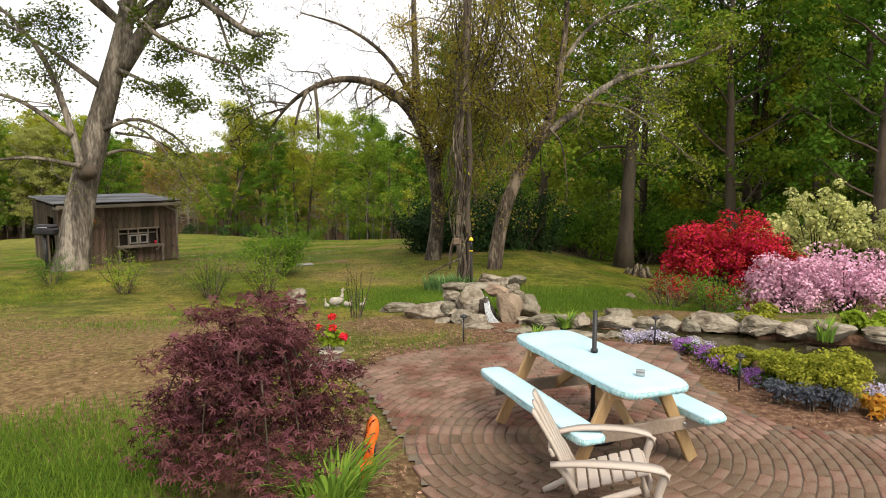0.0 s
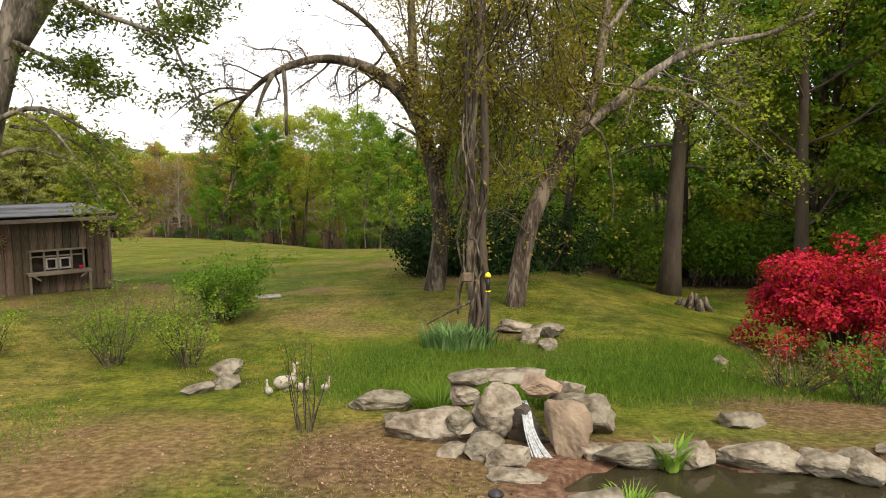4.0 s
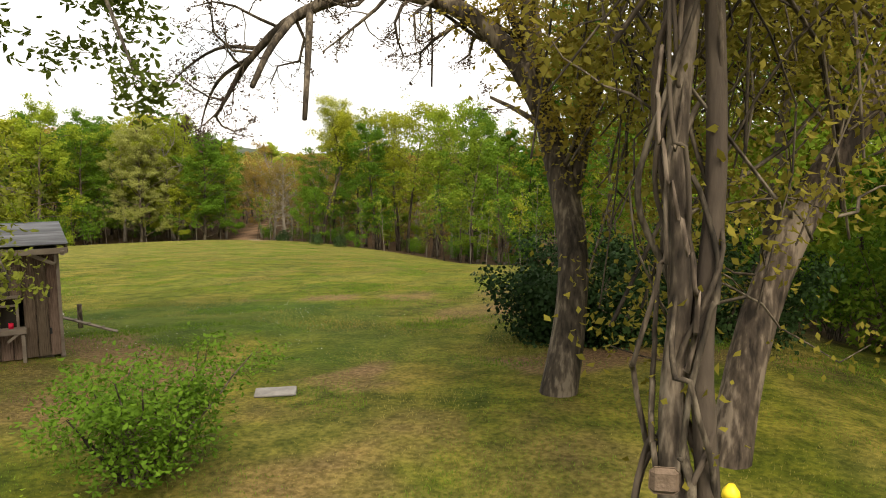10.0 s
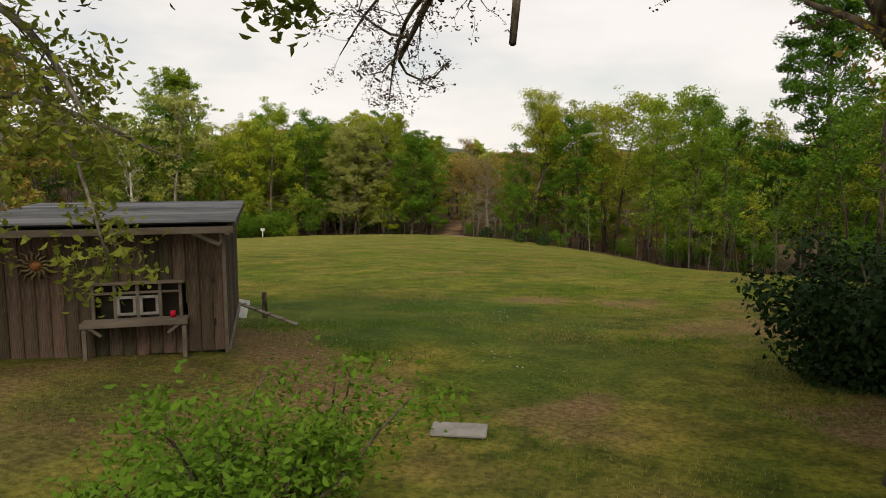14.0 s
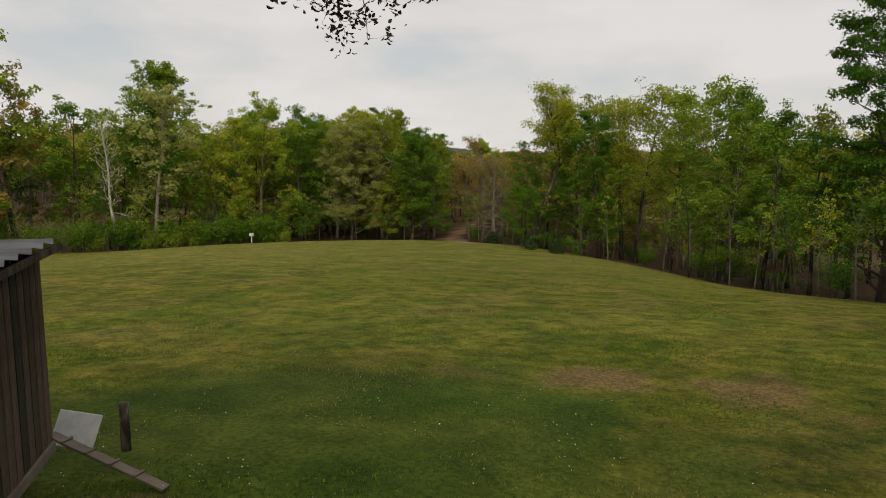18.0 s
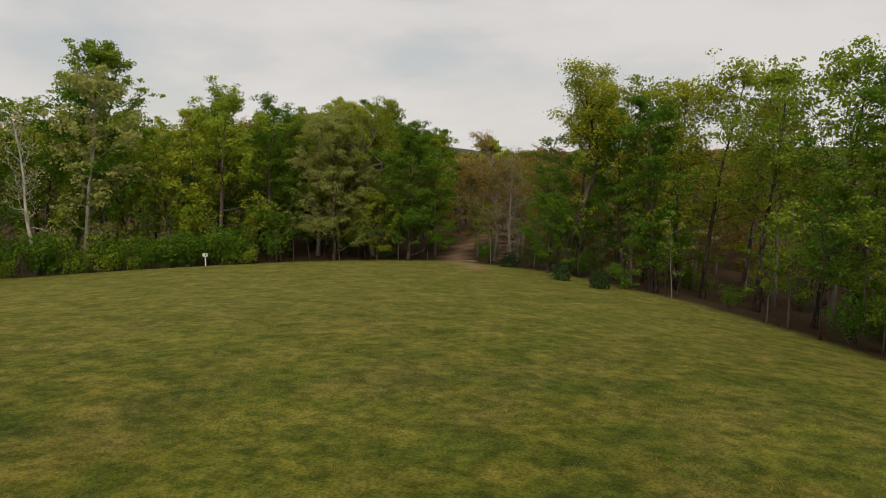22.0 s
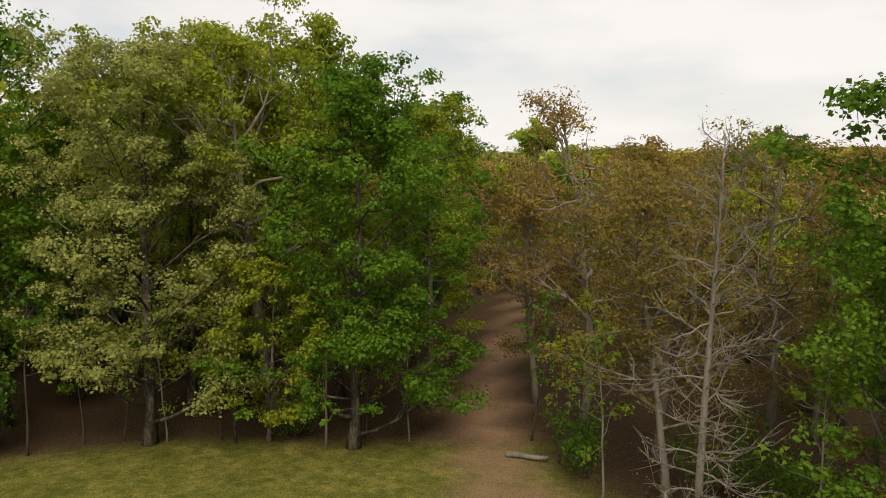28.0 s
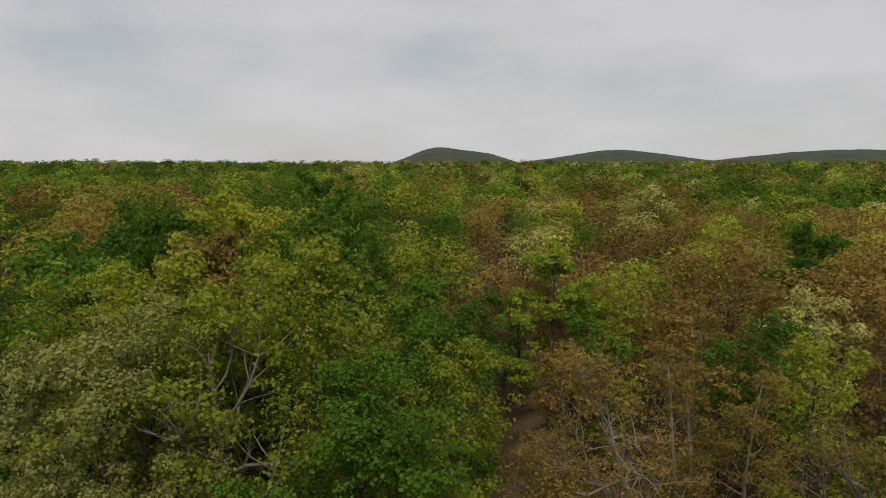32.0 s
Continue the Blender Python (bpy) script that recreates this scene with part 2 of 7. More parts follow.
def leaves(centres, size, rng, width=0.42, droop=0.3, fold=0.12, aim=None, six=False):
    """Folded leaf blades, one at each centre."""
    c = np.asarray(centres, float)
    n = len(c)
    a = rng.normal(size=(n, 3)) * [1, 1, 0.6] - [0, 0, droop]
    if aim is not None:
        a = a * 0.55 + aim
    a = unit(a)
    b = unit(np.cross(a, rng.normal(size=(n, 3)) * 0.5 + [0, 0, 1]))
    u = np.cross(a, b)
    s = (size * rng.uniform(0.6, 1.3, n))[:, None]
    base = c - a * s * 0.5
    if six:
        ridge = u * s * fold
        v = np.stack([base - ridge, base + a * s * 0.28 + b * s * width * 0.8, base + a * s * 0.62 + b * s * width * 0.72, base + a * s - u * s * 0.12 - ridge, base + a * s * 0.62 - b * s * width * 0.72, base + a * s * 0.28 - b * s * width * 0.8], 1)
        return v.reshape(-1, 3), np.arange(6 * n).reshape(n, 6)
    v = np.stack([base, base + a * s * 0.45 + b * s * width, base + a * s - u * s * 0.1, base + a * s * 0.45 - b * s * width], 1)
    v[:, (0, 2)] -= (u * s * fold)[:, None]
    return v.reshape(-1, 3), np.arange(4 * n).reshape(n, 4)


def limb(start, way, length, rng, n=6, wander=0.25, lift=0.0):
    d = unit(np.asarray(way, float))
    pts, step = [np.asarray(start, float)], length / (n - 1)
    for _ in range(n - 1):
        d = unit(d + rng.normal(size=3) * wander + [0, 0, lift])
        pts.append(pts[-1] + d * step)
    return np.array(pts)


def sprout(geo, tips, pts, radius, rng, count, length, levels, wander=0.25, lift=0.05, first=0.25, sides=5):
    """Side branches along a limb, and theirs in turn; tips takes the places where leaves hang."""
    for s in np.linspace(first, 1.0, count):
        i = min(int(s * (len(pts) - 1)), len(pts) - 2)
        at = pts[i] + (pts[i + 1] - pts[i]) * (s * (len(pts) - 1) - i)
        along = unit(pts[i + 1] - pts[i])
        way = unit(along * 0.7 + unit(rng.normal(size=3)) * 0.9)
        ln = length * rng.uniform(0.5, 1.15) * (1.15 - 0.5 * s)
        r = radius * (1 - 0.6 * s) * 0.5
        b = limb(at, way, ln, rng, 5, wander, lift)
        geo.add(*tube(b, np.linspace(r, r * 0.3, 5), sides if levels > 1 else 3, cap=False))
        tips.extend([b[-1], b[-2], (b[-2] + b[-3]) / 2])
        if levels > 1:
            sprout(geo, tips, b, r, rng, max(2, count // 2), ln * 0.55, levels - 1, wander, lift, 0.35, 4)


def clumps(tips, per, spread, rng):
    t = np.repeat(np.asarray(tips), per, 0)
    return t + rng.normal(size=t.shape) * np.asarray(spread) * [1, 1, 0.7]


def lobed(centres, radii, count, size, rng, rise=0.25, loose=0.55, shell=0.55, shares=None, tones=None, squash=0.8, tri=False):
    """Leaves spread over rounded lobes, mostly on their outer shells; with tones, one for each leaf corner comes back too."""
    c, r = np.asarray(centres, float), np.asarray(radii, float)
    w = r ** 2 if shares is None else np.asarray(shares, float)
    pick = rng.choice(len(c), count, p=w / w.sum())
    out = unit(rng.normal(size=(count, 3)) + [0, 0, rise])
    place = c[pick] + out * (r[pick] * rng.uniform(shell, 1.12, count) ** 0.7)[:, None] * [1, 1, squash]
    face = unit(out + rng.normal(size=(count, 3)) * loose + [0, 0, 0.45])
    a = unit(np.cross(face, rng.normal(size=(count, 3))))
    b = np.cross(face, a)
    s = (np.broadcast_to(size, (len(c),))[pick] * rng.uniform(0.55, 1.35, count))[:, None]
    v = np.stack([place - a * s * 0.5, place + b * s * 0.36, place + a * s * 0.5 - face * s * 0.12, place - b * s * 0.36], 1)
    v[:, 0] -= face * s * 0.1
    m = 4
    if tri:
        m, v = 3, np.stack([place - a * s * 0.5 - face * s * 0.1, place + b * s * 0.5, place + a * s * 0.5 - b * s * 0.2], 1)
    v, f = v.reshape(-1, 3), np.arange(m * count).reshape(count, m)
    return (v, f) if tones is None else (v, f, np.repeat(np.asarray(tones, float)[pick], m))


def sprays(centres, radii, count, size, rng, tri=False, flat=0.45):
    """Loose level sprays of leaves round the twig ends."""
    c, r = np.asarray(centres, float), np.asarray(radii, float)
    pick = rng.choice(len(c), count, p=r ** 2 / (r ** 2).sum())
    out = unit(rng.normal(size=(count, 3)) + [0, 0, 0.35])
    place = c[pick] + out * (r[pick] * rng.random(count) ** 0.42 * rng.uniform(0.8, 1.15, count))[:, None] * [1, 1, flat]
    face = unit(out * 0.8 + rng.normal(size=(count, 3)) * (0.3 if tri else 0.5) + [0, 0, 0.4])
    a = unit(np.cross(face, rng.normal(size=(count, 3))))
    b = np.cross(face, a)
    s = (size * rng.uniform(0.55, 1.35, count))[:, None]
    if tri:
        v = np.stack([place - a * s * 0.5 - face * s * 0.1, place + b * s * 0.5, place + a * s * 0.5 - b * s * 0.2], 1)
    else:
        v = np.stack([place - a * s * 0.5 - face * s * 0.1, place + b * s * 0.38, place + a * s * 0.5 - face * s * 0.15, place - b * s * 0.38], 1)
    m = v.shape[1]
    return v.reshape(-1, 3), np.arange(m * count).reshape(count, m)


def tree_meshes(seed, height, radius, crown_from, crown_width, limbs, count, leaf, bark, leaf_mat, lean=0.03, lift=0.10, full=0.65, lobe=0.27, twigs=3, crook=0.2, flat=0.62, tri=False, sway=0.045, stout=1.0):
    """Trunk and crown meshes of a woodland tree that stands at the origin."""
    rng = np.random.default_rng(seed)
    wood, spots, sizes = Geo(), [], []
    trunk = limb((0, 0, -0.3), (rng.normal() * lean, rng.normal() * lean, 1), height * 0.9, rng, 9, sway, 0.04)
    taper = radius * (1 - 0.86 * np.linspace(0, 1, 9) ** 1.1)
    taper[0] *= 1.5
    wood.add(*tube(trunk, taper, 8))
    for k in range(limbs):
        s = crown_from + (0.99 - crown_from) * (k + rng.uniform(0, 0.8)) / limbs
        i = min(int(s * 8), 7)
        at = trunk[i] + (trunk[i + 1] - trunk[i]) * (s * 8 - i)
        rel = (s - crown_from) / (1 - crown_from)
        reach = crown_width * (full + (1 - full) * 4 * rel * (1 - rel)) * (1 - 0.42 * rel ** 3) * rng.uniform(0.6, 1.2)
        ang = k * 2.4 + rng.uniform(-0.5, 0.5)
        b = limb(at, (math.cos(ang), math.sin(ang), 0.25 + 0.7 * rel), reach, rng, 6, crook, lift)
        r = max(0.014, taper[i] * (0.26 + 0.16 * rel) * stout)
        wood.add(*tube(b, np.linspace(r, r * 0.25, 6), 5, cap=False))
        R = crown_width * lobe * 0.8 * rng.uniform(0.75, 1.25)
        spots += [b[-1], b[4] + rng.normal(size=3) * 0.2 * R, b[3] + rng.normal(size=3) * 0.4 * R]
        sizes += [R, R * 0.9, R * 0.7]
        for q in range(twigs):
            w = limb(b[2 + q % 3], unit(b[-1] - b[0]) + rng.normal(size=3) * [0.75, 0.75, 0.4], reach * rng.uniform(0.35, 0.65), rng, 4, 0.25, 0.08)
            wood.add(*tube(w, np.linspace(r * 0.5, r * 0.12, 4), 3, cap=False))
            side = np.cross(unit(w[-1] - w[0]), [0, 0, 1]) * R * rng.uniform(-1.3, 1.3)
            spots += [w[-1], w[2], w[-1] + side + rng.normal(size=3) * 0.2 * R]
            sizes += [R * rng.uniform(0.55, 0.9), R * rng.uniform(0.4, 0.7), R * rng.uniform(0.4, 0.8)]
    spots += [trunk[-1] + [0, 0, 0.3], trunk[-1] + [0, 0, 0.9]]
    sizes += [crown_width * lobe * 0.6, crown_width * lobe * 0.45]
    meshes = [wood.mesh("trunk", bark, True)]
    if count:
        meshes.append(Geo().add(*sprays(spots, sizes, count, leaf, rng, tri, flat)).mesh("crown", leaf_mat))
    return meshes


def place_tree(meshes, x, y, turn, size, label, group, category="tree", tilt=(0, 0), name="tree"):
    t = new(name)
    t.matrix_basis = pose(x, y, gz(x, y), tilt[0], tilt[1], turn) @ Matrix.Scale(size, 4)
    tagged(t, label, category, group)
    for nm, me in zip(("trunk", "crown"), meshes):
        new(nm, me).parent = t
    return t


# ---- land ----
def spaced(edges, steps):
    out = [edges[0]]
    for a, b, s in zip(edges[:-1], edges[1:], steps):
        n = max(1, round((b - a) / s))
        out.extend(np.linspace(a, b, n + 1)[1:])
    return np.array(out)


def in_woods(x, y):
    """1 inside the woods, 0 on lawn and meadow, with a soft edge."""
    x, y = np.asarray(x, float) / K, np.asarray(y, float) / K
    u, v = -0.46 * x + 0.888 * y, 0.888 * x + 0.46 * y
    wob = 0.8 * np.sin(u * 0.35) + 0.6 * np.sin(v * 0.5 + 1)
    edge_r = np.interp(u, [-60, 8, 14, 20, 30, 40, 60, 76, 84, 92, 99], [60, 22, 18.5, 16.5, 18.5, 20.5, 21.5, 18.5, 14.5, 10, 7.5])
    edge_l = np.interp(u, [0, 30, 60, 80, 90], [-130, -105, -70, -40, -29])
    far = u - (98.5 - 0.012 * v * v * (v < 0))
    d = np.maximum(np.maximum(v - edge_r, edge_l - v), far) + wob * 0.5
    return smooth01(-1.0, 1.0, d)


def on_track(x, y):
    """The bare track that leaves the meadow and runs into the woods."""
    x, y = np.asarray(x, float) / K, np.asarray(y, float) / K
    mid = np.interp(y, [74, 80, 86, 91, 98, 104, 130], [-30.5, -33.4, -37.4, -40.6, -43.6, -45.3, -53])
    wide = np.interp(y, [74, 80, 86, 91, 98, 104, 130], [0.5, 0.9, 1.7, 1.6, 1.2, 1.0, 0.8])
    return (1 - smooth01(0.5, 1.2, np.abs(x - mid) / wide)) * smooth01(73, 79, y)


gx = spaced([-4600, -1200, -300, -125, -70, -18, 14, 50, 130, 400, 1500, 4600], [850, 150, 19, 5, 1.7, 0.32, 2, 9, 40, 180, 800])
gy = spaced([-3000, -600, -60, 1, 28, 70, 125, 230, 500, 1500, 4800], [600, 110, 8, 0.3, 1.2, 1.2, 5, 25, 110, 700])
GX, GY = np.meshgrid(gx, gy, indexing="ij")
GZ = ground_z(GX, GY)
bumps = np.array([noise.noise((a * 0.5, b * 0.5, 0)) for a, b in zip(GX.ravel(), GY.ravel())]).reshape(GX.shape)
PX, PY, PZ = 1.3, 5.6, 1.022  # middle and level of the patio


def on_patio(x, y):
    """1 on the brick circle and its apron."""
    x, y = np.asarray(x, float), np.asarray(y, float)
    left = np.interp(y, [-4, 4.5, 5.83, 6.89, 7.3, 7.7], [0.5, -0.12, -0.48, -0.86, -1.15, -1.2])
    right = np.interp(y, [-4, 5.2, 5.64, 5.89, 6.33, 7.1, 7.96, 8.7], [9, 6.0, 3.92, 3.2, 2.99, 2.9, 3.0, 3.25])
    top = np.interp(x, [-1.3, -1.05, -0.55, 0.28, 1.0, 2.3, 3.3], [7.5, 7.75, 8.28, 8.74, 8.95, 8.95, 8.62])
    d = np.minimum(np.minimum(x - left, right - x), top - y)
    return d


def in_pond(x, y):
    """Signed distance into the pond: positive in the water."""
    x, y = np.asarray(x, float), np.asarray(y, float)
    near_bank = np.interp(x, [0.8, 1.4, 1.92, 2.55, 3.0, 3.4, 3.9, 4.5, 5.2, 6.5], [9.85, 9.65, 9.4, 9.45, 9.3, 8.9, 8.35, 7.75, 7.0, 6.4])
    far_bank = np.interp(x, [0.8, 1.55, 2.75, 3.4, 4.1, 4.64, 5.05, 6.5], [10.3, 10.4, 10.35, 10.2, 10.15, 9.8, 9.6, 9.0])
    return np.minimum(np.minimum(y - near_bank, far_bank - y), np.minimum(x - 0.85, 7.5 - x))


flat = smooth01(-0.3, 0.3, on_patio(GX, GY))
dip = smooth01(0.0, 0.35, in_pond(GX, GY))
GZ = GZ + bumps * 0.05 * (1 - flat) * smooth01(-3000, -50, -np.hypot(GX, GY)) - 0.06 * flat - 0.55 * dip
land = Geo()
nx, ny = GX.shape
i, j = np.meshgrid(np.arange(nx - 1), np.arange(ny - 1), indexing="ij")
land.add(np.stack([GX, GY, GZ], -1), np.stack([i * ny + j, (i + 1) * ny + j, (i + 1) * ny + j + 1, i * ny + j + 1], -1).reshape(-1, 4))
land_mesh = land.mesh("ground", None, True)


def attribute(me, name, values):
    at = me.attributes.new(name, "FLOAT", "POINT")
    at.data.foreach_set("value", np.asarray(values, np.float32).ravel())


woods_mask = in_woods(GX, GY)
mulch = np.maximum(smooth01(0.9, 0.15, np.abs(on_patio(GX, GY))) * (GY > 7.5) * (GX > -0.9) * (GY < 11), smooth01(-1.0, -0.4, in_pond(GX, GY)))
mulch = np.maximum(mulch, smooth01(0.4, 0.1, np.abs(GX - 4.6) - 1.6) * smooth01(0.4, 0.1, np.abs(GY - 7.6) - 1.9))
mulch = np.maximum(mulch, 0.85 * smooth01(1.35, 0.8, np.hypot(GX + 1.0, (GY - 4.8) * 0.8)))
mulch = np.maximum(mulch, 0.75 * smooth01(1.5, 0.8, np.hypot((GX + 0.4) * 0.8, GY - 10.6)))
mulch = np.maximum(mulch, 0.6 * smooth01(1.5, 0.6, np.hypot(GX - 1.0, GY - 16.3)))
mulch = np.maximum(mulch, 0.8 * smooth01(1.6, 0.8, np.abs(GY - 12.4)) * smooth01(2.4, 4.0, GX) * smooth01(9, 7, GX))
bare = np.clip(0.68 * smooth01(-0.6, -3.0, GX) * smooth01(-15, -10, GX) * smooth01(14.5, 9.5, GY) * smooth01(4, 6.5, GY) + 0.4 * smooth01(5, 2, np.hypot(GX + 8.2, GY - 21.0)), 0, 1)
bare = np.maximum(bare, 0.95 * smooth01(1.3, 0.3, np.abs((GX + 9.3) * 0.68 + (GY - 23.3) * 0.74 - 0.3)) * smooth01(2.8, 1.2, np.hypot(GX + 9.0, GY - 23.5)))
bare = np.maximum(bare, 0.6 * smooth01(4.5, 1, np.hypot((GX - 1.2) * 0.5, GY - 29.5)))
bare = np.maximum(bare, 0.38 * smooth01(6.5, 1, np.hypot((GX + 1.8) * 0.6, GY - 18.5)))
lush = smooth01(2.4, 0.9, np.abs(GY - 14.3 - 0.06 * (GX - 2))) * smooth01(-3.0, -1.0, GX) * smooth01(11, 8, GX)
lush = np.maximum(lush, smooth01(2.3, 1.0, np.hypot(GX + 3.0, (GY - 5.2))))
rough_edge = np.array([noise.noise((a * 0.7, b * 0.7, 5)) for a, b in zip(GX.ravel(), GY.ravel())]).reshape(GX.shape)
lush = np.maximum(lush, 0.95 * smooth01(5.0, 3.2, np.hypot((GX + 9.6) * 0.9, GY - 27.6) + 1.6 * rough_edge))
lush = np.maximum(lush, 0.6 * smooth01(2.6, 1.2, np.hypot(GX + 4.6, (GY - 25.0) * 0.8) + 1.2 * rough_edge))
for bx, by, br, bk in ((-6.7, 21.5, 1.1, 0.95), (-5.0, 21.0, 0.9, 0.8), (-3.4, 22.0, 0.8, 0.6), (-7.6, 19.4, 1.4, 0.5), (-9.8, 19.0, 1.8, 0.5), (-5.9, 19.3, 1.2, 0.5), (-4.8, 32.8, 1.6, 0.5), (-7.4, 32.4, 1.4, 0.5), (-2.6, 33.2, 1.5, 0.5), (-10.2, 32.0, 1.2, 0.45), (-3.0, 29.2, 0.9, 0.6), (0.2, 23.6, 1.6, 0.7)):
    bare = np.maximum(bare, bk * smooth01(br * 1.25, br * 0.5, np.hypot(GX - bx, GY - by) + 1.3 * rough_edge))
mulch = np.maximum(mulch, 0.3 * smooth01(3.6, 1.2, np.hypot((GX + 8.4) * 0.8, (GY - 19.2) * 1.25) + 2.0 * rough_edge))
mulch = np.maximum(mulch, 0.55 * smooth01(1.2, 0.4, np.hypot((GX - 1.6) * 0.35, GY - 24.4) + 0.6 * rough_edge))
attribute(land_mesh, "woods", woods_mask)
attribute(land_mesh, "mulch", np.clip(mulch, 0, 1))
attribute(land_mesh, "bare", bare)
attribute(land_mesh, "lush", lush)
# far meadow: yellower grass, also brightened in colour for its low-angle sheen
attribute(land_mesh, "pale", 0.9 * smooth01(44, 84, -0.46 * GX + 0.888 * GY))
attribute(land_mesh, "track", on_track(GX, GY))


def ground_material():
    m = bpy.data.materials.new("lawn_meadow_and_litter")
    m.use_nodes = True
    n, l = m.node_tree.nodes, m.node_tree.links
    b = n["Principled BSDF"]
    b.inputs["Roughness"].default_value, b.inputs["Specular IOR Level"].default_value = 0.95, 0.1
    co = n.new("ShaderNodeTexCoord")

    def tex(scale, detail, stretch=(1, 1, 1)):
        mp = n.new("ShaderNodeMapping")
        mp.inputs["Scale"].default_value = stretch
        l.new(co.outputs["Object"], mp.inputs["Vector"])
        t = n.new("ShaderNodeTexNoise")
        t.inputs["Scale"].default_value, t.inputs["Detail"].default_value = scale, detail
        l.new(mp.outputs["Vector"], t.inputs["Vector"])
        return t.outputs["Fac"]

    def ramp(fac, stops):
        r = n.new("ShaderNodeValToRGB")
        e = r.color_ramp.elements
        while len(e) < len(stops):
            e.new(0.5)
        for k, (p, c) in enumerate(stops):
            e[k].position, e[k].color = p, (*c, 1)
        l.new(fac, r.inputs[0])
        return r.outputs[0]

    def mix(fac, a, c, kind="MIX"):
        x = n.new("ShaderNodeMixRGB")
        x.blend_type = kind
        for s, v in zip(x.inputs, (fac, a, c)):
            if isinstance(v, (int, float)):
                s.default_value = v
            elif isinstance(v, tuple):
                s.default_value = (*v, 1)
            else:
                l.new(v, s)
        return x.outputs[0]

    def calc(op, a, c):
        x = n.new("ShaderNodeMath")
        x.operation = op
        x.use_clamp = True
        for s, v in zip(x.inputs, (a, c)):
            if isinstance(v, (int, float)):
                s.default_value = v
            else:
                l.new(v, s)
        return x.outputs[0]

    def mask(name):
        a = n.new("ShaderNodeAttribute")
        a.attribute_name = name
        return a.outputs["Fac"]

    broad, mid, tuft, fine, grain = tex(0.10, 3), tex(0.55, 6), tex(2.6, 7), tex(14, 7), tex(80, 3)
    streak = tex(0.35, 4, (1.0, 0.35, 1.0))
    grass = ramp(mid, ((0.34, (0.075, 0.11, 0.012)), (0.5, (0.13, 0.148, 0.018)), (0.64, (0.19, 0.178, 0.032))))
    grass = mix(calc("MULTIPLY", ramp(broad, ((0.45, (0, 0, 0)), (0.6, (1, 1, 1)))), 0.5), grass, (0.16, 0.195, 0.028))
    grass = mix(calc("MULTIPLY", ramp(streak, ((0.5, (0, 0, 0)), (0.62, (1, 1, 1)))), 0.3), grass, (0.19, 0.15, 0.06))
    grass = mix(0.75, grass, ramp(tuft, ((0.36, (0.45, 0.55, 0.40)), (0.5, (0.95, 0.95, 0.9)), (0.64, (1.35, 1.25, 1.3)))), "MULTIPLY")
    grass = mix(0.7, grass, ramp(fine, ((0.34, (0.40, 0.50, 0.35)), (0.5, (1.0, 1.0, 1.0)), (0.66, (1.5, 1.4, 1.4)))), "MULTIPLY")
    # dry yellow grass of the far meadow with grazing-angle sheen mixed into the colour
    straw_with_sheen = mix(0.85, ramp(mid, ((0.36, (0.155, 0.168, 0.034)), (0.64, (0.235, 0.228, 0.06)))), ramp(fine, ((0.34, (0.45, 0.52, 0.4)), (0.66, (1.45, 1.4, 1.4)))), "MULTIPLY")
    straw_with_sheen = mix(0.6, straw_with_sheen, ramp(tuft, ((0.36, (0.55, 0.65, 0.5)), (0.64, (1.3, 1.25, 1.3)))), "MULTIPLY")
    clump = tex(1.15, 8)
    mottle = ramp(clump, ((0.40, (0.62, 0.70, 0.55)), (0.5, (1.0, 1.0, 1.0)), (0.60, (1.28, 1.22, 1.25))))
    grass = mix(0.65, grass, mottle, "MULTIPLY")
    straw_with_sheen = mix(0.5, straw_with_sheen, mottle, "MULTIPLY")
    grass = mix(mask("pale"), grass, straw_with_sheen)
    lawn = ramp(mid, ((0.35, (0.045, 0.092, 0.010)), (0.65, (0.10, 0.145, 0.02))))
    lawn = mix(0.7, lawn, ramp(fine, ((0.34, (0.40, 0.50, 0.35)), (0.5, (1.0, 1.0, 1.0)), (0.66, (1.5, 1.4, 1.4)))), "MULTIPLY")
    lawn = mix(0.6, lawn, mottle, "MULTIPLY")
    grass = mix(mask("lush"), grass, lawn)
    soil = ramp(fine, ((0.35, (0.13, 0.082, 0.04)), (0.5, (0.20, 0.13, 0.07)), (0.65, (0.28, 0.195, 0.11))))
    patch = ramp(calc("ADD", calc("MULTIPLY", mask("bare"), 0.62), calc("MULTIPLY", mid, 0.62)), ((0.5, (0, 0, 0)), (0.72, (1, 1, 1))))
    col = mix(calc("MULTIPLY", patch, 0.85), grass, soil)
    chips = ramp(fine, ((0.3, (0.085, 0.045, 0.03)), (0.5, (0.165, 0.095, 0.062)), (0.68, (0.27, 0.18, 0.12))))
    col = mix(mask("mulch"), col, chips)
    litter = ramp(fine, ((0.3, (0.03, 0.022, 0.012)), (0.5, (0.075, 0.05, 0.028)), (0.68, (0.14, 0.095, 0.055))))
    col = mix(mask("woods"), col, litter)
    sand = ramp(fine, ((0.3, (0.24, 0.14, 0.08)), (0.6, (0.38, 0.26, 0.17))))
    col = mix(calc("MULTIPLY", mask("track"), calc("ADD", mid, 0.35)), col, sand)
    col = mix(0.5, col, ramp(grain, ((0.3, (0.35, 0.35, 0.35)), (0.7, (1.0, 1.0, 1.0)))), "MULTIPLY")
    col = mix(1.0, col, (0.95, 0.895, 0.87), "MULTIPLY")
    l.new(col, b.inputs["Base Color"])
    h = calc("ADD", calc("MULTIPLY", fine, 0.6), calc("MULTIPLY", grain, 0.4))
    bp = n.new("ShaderNodeBump")
    bp.inputs["Strength"].default_value, bp.inputs["Distance"].default_value = 0.8, 0.06
